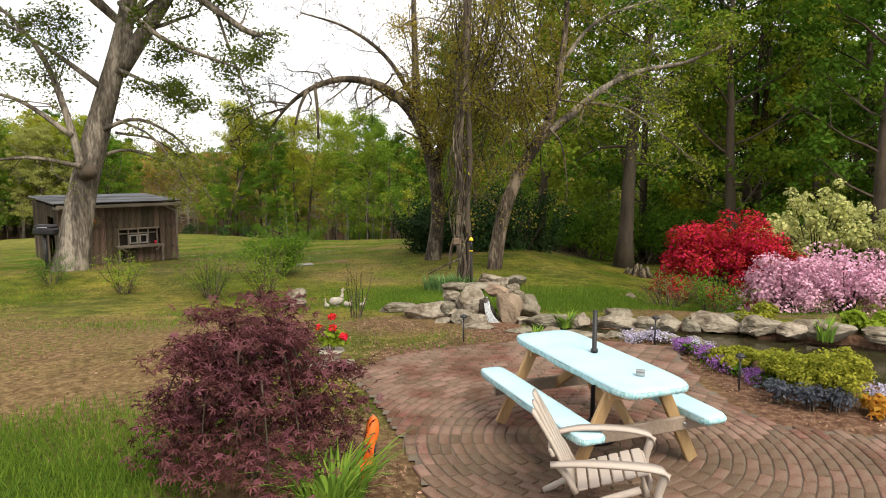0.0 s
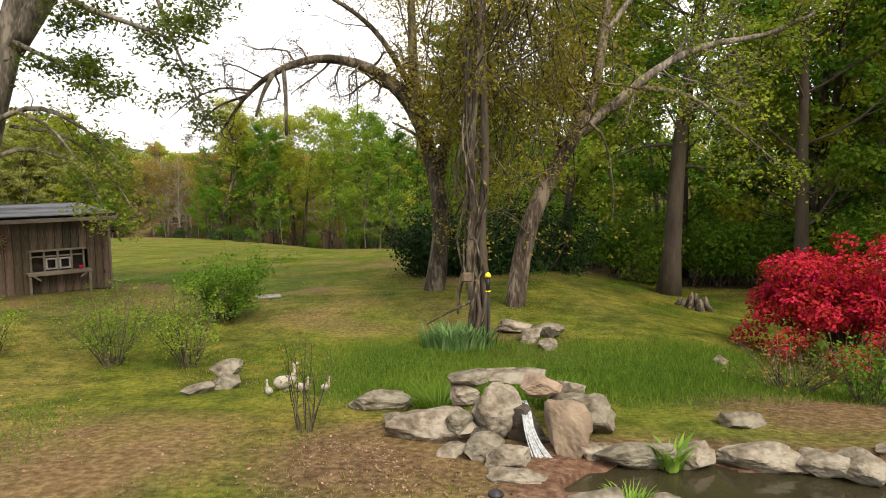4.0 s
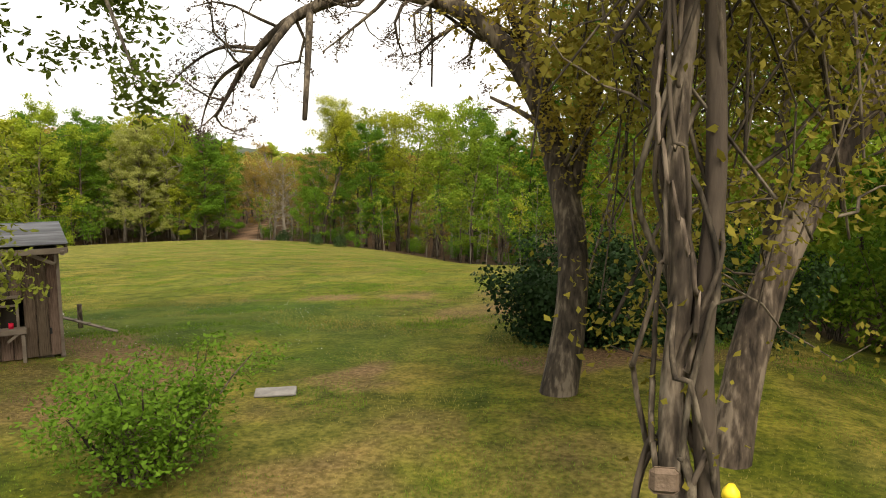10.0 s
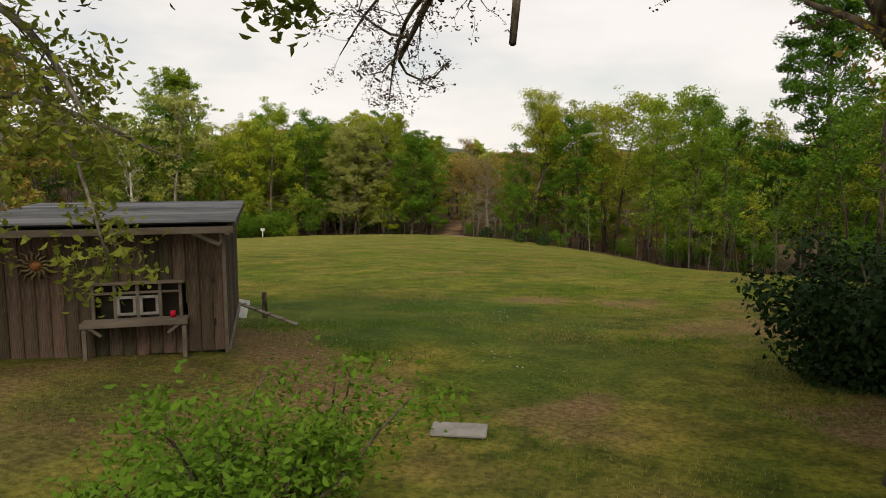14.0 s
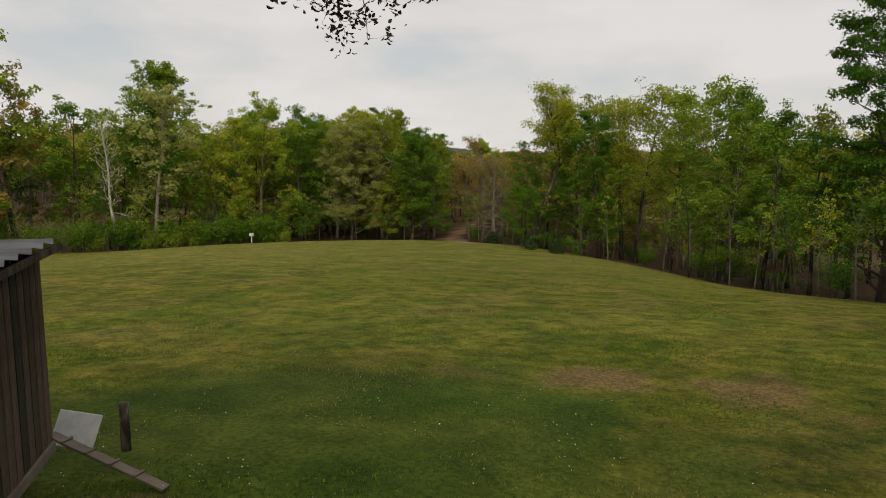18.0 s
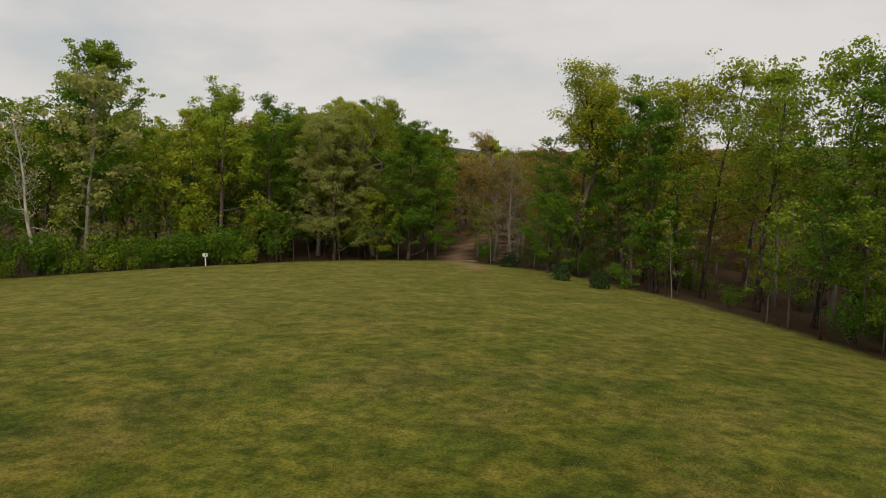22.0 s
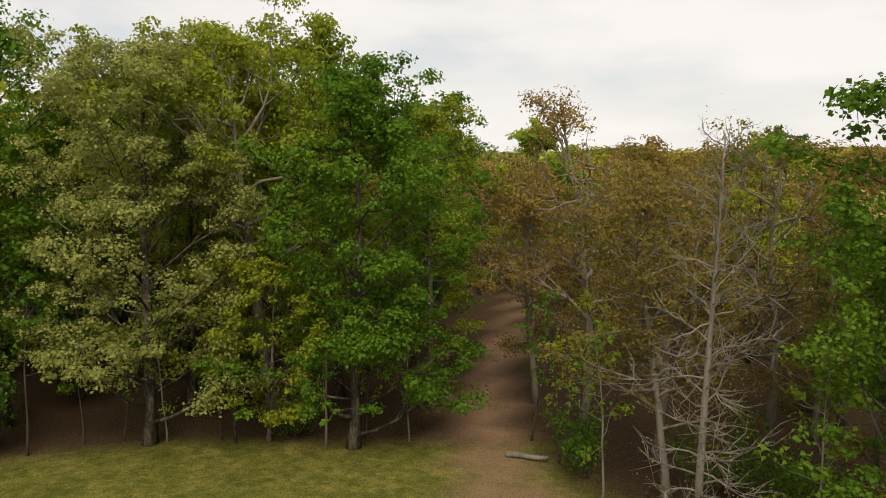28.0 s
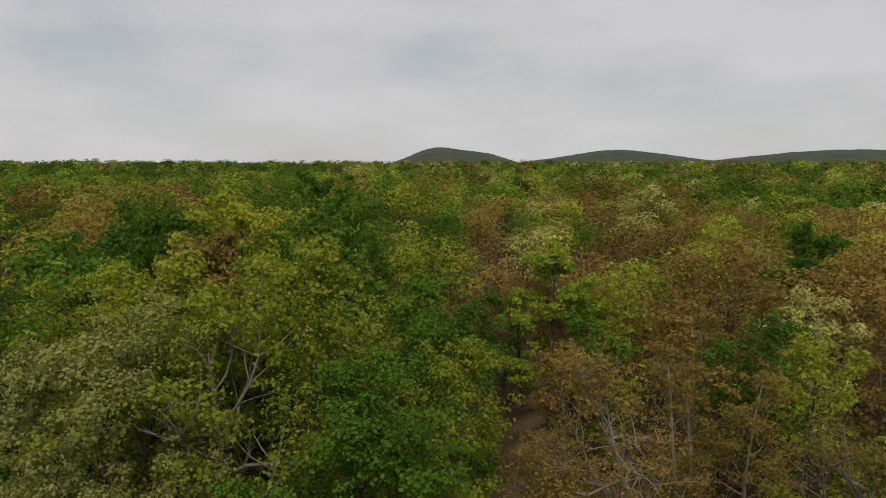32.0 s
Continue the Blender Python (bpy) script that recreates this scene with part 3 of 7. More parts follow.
    l.new(h, bp.inputs["Height"])
    l.new(bp.outputs[0], b.inputs["Normal"])
    return m


land_mesh.materials.append(ground_material())
ground = tagged(new("ground", land_mesh), "rolling lawn, mown meadow and leaf-littered woodland floor", "ground", kind="structure")

# distant ridges
RIDGE = material("hazy_wooded_ridge", ((0.035, 0.05, 0.03), (0.06, 0.075, 0.045)), 1.0, 0.02, 6, 0.6, 0.05)


def ridge(name, bearing, distance, width, height, base, seed, label):
    """A long low wooded hill."""
    rng = np.random.default_rng(seed)
    r = Geo()
    a = np.linspace(-1, 1, 90)
    prof = np.exp(-(a * 2.1) ** 2) * (1 + 0.08 * np.sin(a * 9 + seed)) + 0.25 * np.exp(-((a - 0.45) * 3.2) ** 2)
    top = base + height * prof / prof.max() + rng.uniform(-1.2, 1.2, 90) * height * 0.012
    out = []
    for depth, k in ((-500, 0.0), (-330, 0.35), (-160, 0.75), (0, 1.0), (260, 0.55), (500, 0.0)):
        out.append(np.stack([a * width, np.full(90, depth), base - 20 + (top - base + 20) * k], -1))
    i, j = np.meshgrid(np.arange(5), np.arange(89), indexing="ij")
    r.add(np.concatenate(out), np.stack([i * 90 + j, i * 90 + j + 1, (i + 1) * 90 + j + 1, (i + 1) * 90 + j], -1).reshape(-1, 4))
    ob = tagged(new(name, r.mesh(name, RIDGE, True)), label, "hill", kind="structure")
    e = radians(bearing)
    ob.matrix_basis = pose(-39 - math.sin(e) * distance, 85 + math.cos(e) * distance, 0, 0, 0, bearing)
    return ob


ridge("backdrop_hill", 27.8, 3000, 500, 98, 0, 3, "low wooded hill on the horizon")
ridge("backdrop_hill", 14.5, 3300, 900, 92, 0, 7, "long wooded ridge on the horizon")
ridge("backdrop_hill", -4, 3000, 1500, 78, 0, 9, "long dark ridge on the horizon")
ridge("backdrop_hill", 52, 4000, 2300, 34, 0, 5, "far flat treeline on the horizon")


# ---- woods ----
KINDS = {
    "fresh": (LEAF_FRESH, BARK, "young maple with fresh green spring leaves"),
    "deep": (LEAF_DEEP, BARK, "full deep-green broadleaf tree"),
    "yellow": (LEAF_YELLOW, BARK, "yellow-green oak coming into leaf"),
    "olive": (LEAF_OLIVE, BARK_PALE, "olive-brown budding oak with pale limbs"),
    "pale": (LEAF_PALE, BARK_PALE, "pale silvery-green tree in early leaf"),
}
NEAR, MID, HIGH = {}, {}, {}
for n, (k, (lm, bk, _)) in enumerate(KINDS.items()):
    airy = k == "olive"
    NEAR[k] = [tree_meshes(100 + 10 * n + q, 12.5, 0.16, 0.14, 3.1, 22, 8500 if airy else 16000, 0.12 if airy else 0.13, bk, lm, lobe=0.23, twigs=5, crook=0.3 if airy else 0.2) for q in range(2)]
    MID[k] = [tree_meshes(150 + 10 * n + q, 12.5, 0.16, 0.06 + 0.08 * q, 3.3, 20, 4600, 0.25, bk, lm, full=0.8, lobe=0.27, twigs=3, tri=True, flat=0.6) for q in range(3)]

    HIGH[k] = [tree_meshes(190 + 10 * n + q, 12.5, 0.13, 0.26 + 0.06 * q, 2.7, 18, 3300, 0.23, bk, lm, full=0.6, lobe=0.27, twigs=4, tri=True) for q in range(3)]

# trees that stand out, one by one
SPECIMENS = []


def specimen(meshes, x, y, label, turn=0.0, name="tree", group="", tilt=(0, 0)):
    SPECIMENS.append((x, y))
    return place_tree(meshes, x * K, y * K, turn, K, label, group, tilt=tilt, name=name)


specimen(tree_meshes(11, 13.0, 0.21, 0.06, 4.1, 36, 46000, 0.125, BARK, LEAF_DEEP, lobe=0.19, full=0.85, lift=0.03, twigs=5), -43.9, 87.4, "deep green maple with a pale trunk foot at the track's mouth")
specimen(tree_meshes(12, 14.6, 0.21, 0.07, 4.7, 38, 48000, 0.12, BARK, LEAF_PALE, lobe=0.17, full=0.85, twigs=5), -50.6, 84.4, "broad pale silvery-green tree in early leaf")
specimen(tree_meshes(13, 7.0, 0.10, 0.12, 2.8, 18, 9000, 0.12, BARK, LEAF_YELLOW, lobe=0.2), -47.0, 86.6, "low yellow-green tree at the wood's edge")
specimen(tree_meshes(14, 15.4, 0.25, 0.45, 4.8, 20, 17000, 0.14, BARK_PALE, LEAF_YELLOW, lobe=0.2, twigs=5, crook=0.3, stout=2.0), -49.2, 89.3, "tall yellow-green oak with bare pale forked limbs")
specimen(tree_meshes(42, 16.0, 0.22, 0.4, 4.4, 20, 15000, 0.14, BARK_PALE, LEAF_YELLOW, lobe=0.2, twigs=5, crook=0.3), -55.8, 88.6, "tall yellow-green oak coming into leaf")
specimen(tree_meshes(15, 13.4, 0.17, 0.34, 3.0, 18, 11500, 0.14, BARK_PALE, LEAF_YELLOW, crook=0.3, lean=0.005, sway=0.02), -44.0, 93.2, "straight yellow-green oak beside the track")
specimen(tree_meshes(16, 13.6, 0.19, 0.26, 4.0, 26, 9500, 0.11, BARK_PALE, LEAF_OLIVE, lobe=0.2, twigs=7, crook=0.45, sway=0.09, stout=2.1), -37.6, 94.0, "bronze budding oak with crooked pale limbs")
specimen(tree_meshes(17, 11.0, 0.15, 0.3, 3.2, 20, 8000, 0.11, BARK_PALE, LEAF_OLIVE, lobe=0.2, twigs=7, crook=0.45, sway=0.09, stout=2.1), -40.3, 96.0, "slim bronze budding oak with crooked pale limbs")
specimen(tree_meshes(27, 11.5, 0.16, 0.3, 3.2, 20, 7500, 0.11, BARK_PALE, LEAF_OLIVE, lobe=0.2, twigs=7, crook=0.45, sway=0.09, stout=2.1), -34.6, 92.6, "slim bronze budding oak with crooked pale limbs")
specimen(tree_meshes(43, 12.5, 0.17, 0.3, 3.6, 22, 8000, 0.11, BARK_PALE, LEAF_OLIVE, lobe=0.2, twigs=7, crook=0.45, sway=0.09, stout=2.1), -31.0, 95.0, "bronze budding oak with crooked pale limbs")
specimen(tree_meshes(46, 10.0, 0.13, 0.25, 3.0, 22, 6500, 0.11, BARK_PALE, LEAF_OLIVE, lobe=0.2, twigs=7, crook=0.45, sway=0.09, stout=2.0), -33.6, 88.6, "low bronze budding oak with crooked pale limbs")
specimen(tree_meshes(18, 11.3, 0.11, 0.10, 1.8, 60, 900, 0.06, BARK_PALE, LEAF_OLIVE, twigs=10, lift=-0.02, crook=0.3, lean=0.003, sway=0.006), -32.3, 84.8, "dead bare grey tree with fine drooping twigs")
specimen(tree_meshes(19, 6.2, 0.08, 0.15, 2.5, 20, 14000, 0.10, BARK, LEAF_DEEP, lobe=0.2), -27.7, 81.4, "small bright green maple at the meadow's edge")
specimen(tree_meshes(20, 9.5, 0.12, 0.25, 2.4, 18, 8500, 0.115, BARK, LEAF_DEEP), -28.6, 84.6, "young green maple at the meadow's edge")
specimen(tree_meshes(21, 24.0, 0.26, 0.45, 5.6, 30, 17000, 0.24, BARK, LEAF_FRESH, lobe=0.2, full=0.8), -74.4, 76.6, "very tall green tree above the wood")
specimen(tree_meshes(22, 15.8, 0.19, 0.3, 3.2, 26, 900, 0.16, BARK_WHITE, LEAF_PALE, twigs=8, crook=0.32), -68.4, 66.0, "white-barked sycamore almost bare of leaves")
for n, (x, y, h) in enumerate(((-16.0, 79.5, 16.6), (-12.5, 76.0, 15.6), (-19.8, 82.0, 16.4), (-9.5, 71.0, 14.5), (-14.0, 86.5, 16.0))):
    specimen(tree_meshes(30 + n, h, 0.17, 0.35, 4.0, 26, 7500, 0.19, BARK, LEAF_FRESH if n % 2 else LEAF_YELLOW, lobe=0.22, twigs=7, crook=0.3), x, y, "tall thin-crowned tree in light spring leaf")
place_tree(tree_meshes(47, 16.0, 0.17, 0.4, 4.2, 28, 8500, 0.19, BARK, LEAF_YELLOW, lobe=0.22, twigs=7, crook=0.3), -18.3 * K, 84.4 * K, 40.0, K, "tall yellow-green tree with a thin spreading crown", "", tilt=(0, 0), name="tree")
specimen(tree_meshes(44, 15.2, 0.16, 0.4, 3.2, 24, 900, 0.12, BARK_PALE, LEAF_PALE, lobe=0.2, twigs=9, crook=0.34), -8.4, 78.5, "bare grey tree with upright twigs above the wood")
specimen(tree_meshes(45, 15.0, 0.16, 0.4, 3.4, 24, 3500, 0.14, BARK_PALE, LEAF_OLIVE, lobe=0.2, twigs=8, crook=0.34), -11.6, 81.5, "thin olive-brown budding tree above the wood")
specimen(tree_meshes(35, 21.0, 0.26, 0.05, 4.8, 60, 52000, 0.19, BARK_DARK, LEAF_DEEP, lobe=0.2, full=0.95, tri=True), 1.0, 61.5, "very tall full green tree at the wood's edge")
for n, (x, y, h, r, lm) in enumerate(((-62, 112, 19.5, 4.6, LEAF_DEEP), (-48.5, 118, 13.8, 4.0, LEAF_FRESH), (-60, 98, 18.0, 4.6, LEAF_YELLOW), (-55.5, 94, 17.0, 4.2, LEAF_OLIVE), (-31, 142, 14.0, 4.4, LEAF_DEEP))):
    specimen(tree_meshes(36 + n, h, 0.2, 0.25, r, 24, 14000, 0.22, BARK, lm, lobe=0.22), x, y, "tall tree standing above the canopy of the wood")

lean_pts = spline([(-26.1, 81.2, -6.0), (-25.95, 81.3, -3.6), (-25.5, 81.7, -1.2), (-24.7, 82.3, 1.4), (-24.3, 82.7, 3.4), (-24.6, 82.8, 5.2), (-25.2, 82.8, 7.2), (-25.4, 82.9, 8.8)], 15)
lean_rng = np.random.default_rng(41)
lean_wood, lean_tips = Geo(), []
lean_wood.add(*tube(lean_pts, np.linspace(0.23, 0.05, 15), 9))
for k, s in enumerate((7, 7, 8, 8, 8, 9, 9, 9, 10, 10, 11, 11, 12, 12, 13, 13, 14)):
    a = k * 2.4
    b = limb(lean_pts[s], (math.cos(a), math.sin(a), 0.75), 5.6 - 0.24 * s, lean_rng, 8, 0.2, 0.10)
    lean_wood.add(*tube(b, np.linspace(0.09 if k % 4 == 1 else 0.06, 0.015, 8), 5, cap=False))
    sprout(lean_wood, lean_tips, b, 0.06, lean_rng, 6, 1.4, 2)
lean_tree = thing("leaning_tree", 0, 0, 0, "tall leaning grey-trunked tree with a thin crown", "tree", size=K)
part("trunk", lean_wood, BARK, lean_tree, smooth=True)
part("crown", Geo().add(*leaves(clumps(lean_tips, 15, 0.34, lean_rng), 0.16, lean_rng)), LEAF_YELLOW, lean_tree)
SPECIMENS.append((-26.1, 81.2))

wood_rng = np.random.default_rng(5)
cells = np.array([(a + wood_rng.uniform(-1.6, 1.6), b + wood_rng.uniform(-1.6, 1.6)) for a in np.arange(-190, 130, 4.9) for b in np.arange(-30, 250, 4.9)])
keep = (in_woods(cells[:, 0] * K, cells[:, 1] * K) > 0.6) & (on_track(cells[:, 0] * K, cells[:, 1] * K) < 0.02)
for x, y in SPECIMENS:
    keep &= np.hypot(cells[:, 0] - x, cells[:, 1] - y) > 2.6
keep &= ~((np.abs(cells[:, 0] - 6.2) < 2.5) & (np.abs(cells[:, 1] - 20.6) < 2.4))
# carries the wood on unseen, right and behind the start, to shade the garden
keep &= cells @ [-0.46, 0.888] > -26
keep &= (np.hypot(cells[:, 0] + 33.5, cells[:, 1] - 88.0) > 5.2) & (np.hypot(cells[:, 0] + 25.4, cells[:, 1] - 79.0) > 3.6)
cells = cells[keep]
near_edge = np.max([1 - in_woods(cells[:, 0] * K + 5.8 * math.cos(a), cells[:, 1] * K + 5.8 * math.sin(a)) for a in np.arange(0, 6.28, 0.52)], 0) > 0.5
FAR = {k: ([], [], [], []) for k in KINDS}
FAR_WOOD = Geo()


def dome(store, x, y, z, h, wide, leaf, tone, low=0):
    """Lobes of one rounded crown, added to the store of its kind, with a tone of its own."""
    for q in range(13 + low):
        if q < 13:
            up, a = (1.0, 0.8, 0.8, 0.8, 0.8, 0.5, 0.5, 0.5, 0.5, 0.15, 0.15, 0.15, 0.15)[q], q * 1.57 + (0.0, 0.8, 0.3)[q // 5] + wood_rng.uniform(-0.4, 0.4)
            r = wide * 0.72 * math.sqrt(1 - up * up * 0.96)
            spot = (x + r * math.cos(a), y + r * math.sin(a), z + h - wide * 1.2 + up * wide * 0.92 + wood_rng.normal() * 0.25)
        else:
            a, r = q * 2.1 + wood_rng.uniform(0, 2), wide * 0.6
            spot = (x + r * math.cos(a), y + r * math.sin(a), z + h * wood_rng.uniform(0.12, 0.6))
        store[0].append(spot)
        store[1].append(wide * wood_rng.uniform(0.32, 0.48))
        store[2].append(leaf)
        store[3].append(tone + wood_rng.normal() * 0.06)


single = 0
order = np.argsort(np.minimum(np.hypot(cells[:, 0] + 33, cells[:, 1] - 73), 1.2 * np.hypot(cells[:, 0] - 5, cells[:, 1] - 20)) - 45.0 * near_edge)
for n in order:
    x, y = cells[n]
    u, v = -0.46 * x + 0.888 * y, 0.888 * x + 0.46 * y
    pick = wood_rng.random()
    if u > 94 and v > 4:
        kind, size = ("olive" if pick < 0.5 else "yellow" if pick < 0.68 else "pale" if pick < 0.8 else "deep"), wood_rng.uniform(0.76, 1.02)
    elif u < 26 and v > 0:
        kind, size = ("deep" if pick < 0.45 else "fresh" if pick < 0.88 else "yellow"), wood_rng.uniform(0.95, 1.25)
    # deep green prevails on the right, partly standing in for the wood's shaded inside
    elif u < 62 and v > 0:
        kind, size = ("deep" if pick < 0.6 else "fresh" if pick < 0.84 else "yellow"), wood_rng.uniform(0.76, 1.0)
    elif v > 4:
        kind, size = ("fresh" if pick < 0.26 else "yellow" if pick < 0.36 else "deep" if pick < 0.9 else "olive"), wood_rng.uniform(0.88, 1.18)
    elif u > 104:
        kind, size = ("deep" if pick < 0.42 else "fresh" if pick < 0.66 else "yellow" if pick < 0.84 else "olive"), wood_rng.uniform(0.95, 1.3) * 1.1
    else:
        kind, size = ("fresh" if pick < 0.44 else "yellow" if pick < 0.70 else "deep" if pick < 0.84 else "olive" if pick < 0.93 else "pale"), wood_rng.uniform(0.95, 1.3) * (1.5 if v < -8 and near_edge[n] and math.hypot(x + 33, y - 73) > 42 else 1.1)
    to_end, to_start = math.hypot(x + 33, y - 73), math.hypot(x - 5, y - 20)
    close = to_end < 30 or to_start < 14
    if near_edge[n] and u > 60:
        size *= 1.18
    if u > 104 and 0 < v < 8:
        size *= 0.8
    if single < 400 and (near_edge[n] or close or to_end < 48 or to_start < 34) and to_end < 125:
        meshes = (NEAR if close else HIGH if v > 0 and 24 < u < 95 else MID)[kind][int(wood_rng.integers(2 if close else 3))]
        where = " at the wood's edge" if near_edge[n] else " inside the wood"
        place_tree(meshes, x * K, y * K, wood_rng.uniform(0, 360), size * K, KINDS[kind][2] + where, "trees of the wood", tilt=(wood_rng.normal() * 2, wood_rng.normal() * 2))
        single += 1
    else:
        if wood_rng.random() < (0.4 if to_end > 40 else 0.0):
            continue
        toward = abs((math.degrees(math.atan2(-(x + 33), y - 73)) - 28 + 180) % 360 - 180)
        if toward > 50 and not near_edge[n] and not (y > 0 and abs(x) < y and to_start < 80):
            continue
        x, y, h = x * K, y * K, 14.5 * size
        dome(FAR[kind], x, y, gz(x, y), h, wood_rng.uniform(3.3, 5.0), 0.26 + to_end * 0.003, wood_rng.uniform(-0.5, 0.2), 5 if to_end < 80 or to_start < 80 else 0)
        z = gz(x, y)
        FAR_WOOD.add(*tube([(x, y, z - 0.3), (x + wood_rng.normal() * 0.3, y, z + h * 0.45), (x + wood_rng.normal() * 0.4, y, z + h * 0.8)], (0.19, 0.13, 0.04), 4, cap=False))


def merged(name, pieces, label, category):
    """One object of many leaves on rounded crowns, with a material for each sort."""
    g, index, tone = Geo(), [], []
    for k, (v, f, t, _) in enumerate(pieces):
        g.add(v, f)
        tone.append(t)
        index.append(np.full(len(f), k))
    me = g.mesh(name)
    for _, _, _, mat in pieces:
        me.materials.append(mat)
    me.polygons.foreach_set("material_index", np.concatenate(index))
    attribute(me, "tone", np.concatenate(tone))
    return tagged(new(name, me), label, category, kind="stuff")


def crowns(store, per):
    """Leaves for all the lobes of a store, as many as cover them."""
    spots, radii, sizes, tones = (np.array(a) for a in store)
    shares = radii ** 2 / sizes ** 2
    return lobed(spots, radii, int(per * shares.sum()), sizes, wood_rng, 0.6, 0.26, 0.84, shares, tones, 0.85, True)


merged("inner_woods", [(*crowns(FAR[k], 5.0), KINDS[k][0]) for k in KINDS], "mixed spring crowns of the wood's interior", "wood")
tagged(new("inner_trunks", FAR_WOOD.mesh("inner_trunks", BARK)), "grey-brown trunks standing inside the wood", "tree trunks", kind="stuff")

# the rolling canopy beyond
canopy = {k: ([], [], [], []) for k in KINDS}
for _ in range(3600):
    d = 130 + 1050 * wood_rng.random() ** 1.8
    e = radians(27 + wood_rng.uniform(-46, 46))
    x, y = -39 - math.sin(e) * d, 85 + math.cos(e) * d
    if -220 < x < 150 and y < 288 or -0.46 * x + 0.888 * y < 118:
        continue
    patch = (-0.35 if e > radians(38) else 0.0) + 1.3 * noise.noise((x * 0.02, y * 0.02, 3)) + wood_rng.normal() * 0.3
    kind = "olive" if patch > 0.5 else "pale" if patch > 0.3 else "yellow" if patch > 0.1 else "fresh" if patch > -0.15 else "deep"
    dome(canopy[kind], x, y, gz(x, y), wood_rng.uniform(11, 18.0), wood_rng.uniform(3.0, 5.6) * (1 + d / 900), 0.36 + d * 0.0031, wood_rng.uniform(-0.58, 0.15))
merged("far_canopy", [(*crowns(canopy[k], 5.5), KINDS[k][0]) for k in KINDS], "rolling canopy of mixed spring woods to the horizon", "wood")

# undergrowth along the wood's edge
SHRUBS = []
for n, (lm, tint) in enumerate(((LEAF_FRESH, "fresh green"), (LEAF_DEEP, "deep green"), (LEAF_DEEP, "dark green"))):
    rng = np.random.default_rng(60 + n)
    stems, spots = Geo(), []
    for k in range(7):
        b = limb((rng.normal() * 0.12, rng.normal() * 0.12, -0.1), (rng.normal() * 0.5, rng.normal() * 0.5, 1), rng.uniform(1.3, 2.4), rng, 5, 0.15, 0.05)
        stems.add(*tube(b, np.linspace(0.022, 0.006, 5), 4, cap=False))
        spots.extend([b[-1], b[3], b[2]])
    SHRUBS.append((stems.mesh("trunk", BARK), Geo().add(*lobed(spots, np.full(len(spots), 0.5), 1300, 0.13, rng, tri=True)).mesh("crown", lm), tint))
made = 0
for _ in range(9500):
    x, y = wood_rng.uniform(-100, 26), wood_rng.uniform(17, 119)
    w = float(in_woods(x, y))
    if not 0.55 < w < 0.999 and not (w > 0.9 and wood_rng.random() < (0.3 if math.hypot(x - 8, y - 24) < 24 else 0.07 if math.hypot(x + 46, y - 106) < 20 else 0.02)) or float(on_track(x, y)) > 0.01 or made > 300 or -0.46 * x + 0.888 * y < 12:
        continue
    # shade put into colour: these stretches get only the darker shrub leaves
    shade = math.hypot(x + 46, y - 106) < 20 or 0.888 * x + 0.46 * y > 2 and 40 < -0.46 * x + 0.888 * y < 105
    if shade and wood_rng.random() < 0.8:
        continue
    stems_mesh, crown_mesh, tint = SHRUBS[int(wood_rng.integers(1 if shade else 0, 3))]
    place_tree((stems_mesh, crown_mesh), x, y, wood_rng.uniform(0, 360), wood_rng.uniform(0.7, 1.4) * (1.4 if 0.888 * x + 0.46 * y < -3 else 1.0), tint + " undergrowth shrub along the wood's edge", "undergrowth", "shrub", name="undergrowth_shrub")
    made += 1


# thin saplings along the wood's edge
SAPLINGS = [tree_meshes(230 + n, 6.5, 0.045, 0.35 + 0.1 * n, 1.3, 12, 420, 0.16, (BARK_PALE, BARK_DARK, BARK)[n], (LEAF_FRESH, LEAF_DEEP, LEAF_YELLOW)[n], lobe=0.3, twigs=3, tri=True, lean=0.05) for n in range(3)]
made = 0
for _ in range(4000):
    x, y = wood_rng.uniform(-100, 10), wood_rng.uniform(36, 119)
    if not 0.3 < float(in_woods(x, y)) < 0.995 or float(on_track(x, y)) > 0.01 or made > 150:
        continue
    place_tree(SAPLINGS[int(wood_rng.integers(3))], x, y, wood_rng.uniform(0, 360), wood_rng.uniform(0.6, 1.35), "thin straight sapling with few leaves at the wood's edge", "saplings", name="sapling")
    made += 1


def cedar(x, y, h, r, seed):
    rng = np.random.default_rng(seed)
    t = thing("cedar_shrub", x * K, y * K, gz(x * K, y * K), "dense dark evergreen cedar shrub by the meadow", "shrub", "cedar shrubs", size=0.85)
    part("trunk", Geo().add(*tube([(0, 0, -0.1), (0, 0, h * 0.9)], (0.05, 0.02), 5)), BARK_DARK, t)
    spots = [(rng.normal() * r * 0.4, rng.normal() * r * 0.4, h * q) for q in np.linspace(0.15, 0.85, 9)]
    part("crown", Geo().add(*lobed(spots, [r * (1.0 - 0.6 * q) for q in np.linspace(0, 1, 9)], 1600, 0.16, rng)), LEAF_DARK, t)


for n, (x, y, h) in enumerate(((-25.0, 76.0, 1.6), (-21.6, 73.6, 1.7), (-31.7, 83.5, 1.8))):
    cedar(x, y, h, 0.95, 70 + n)


# ---- garden trees ----
LEAF_OAK = leaf_material("olive_green_oak_leaves", (0.085, 0.12, 0.018), (0.15, 0.185, 0.03))
LEAF_BUD = leaf_material("dusky_brown_buds", (0.05, 0.035, 0.028), (0.10, 0.07, 0.05), through_share=0.2)
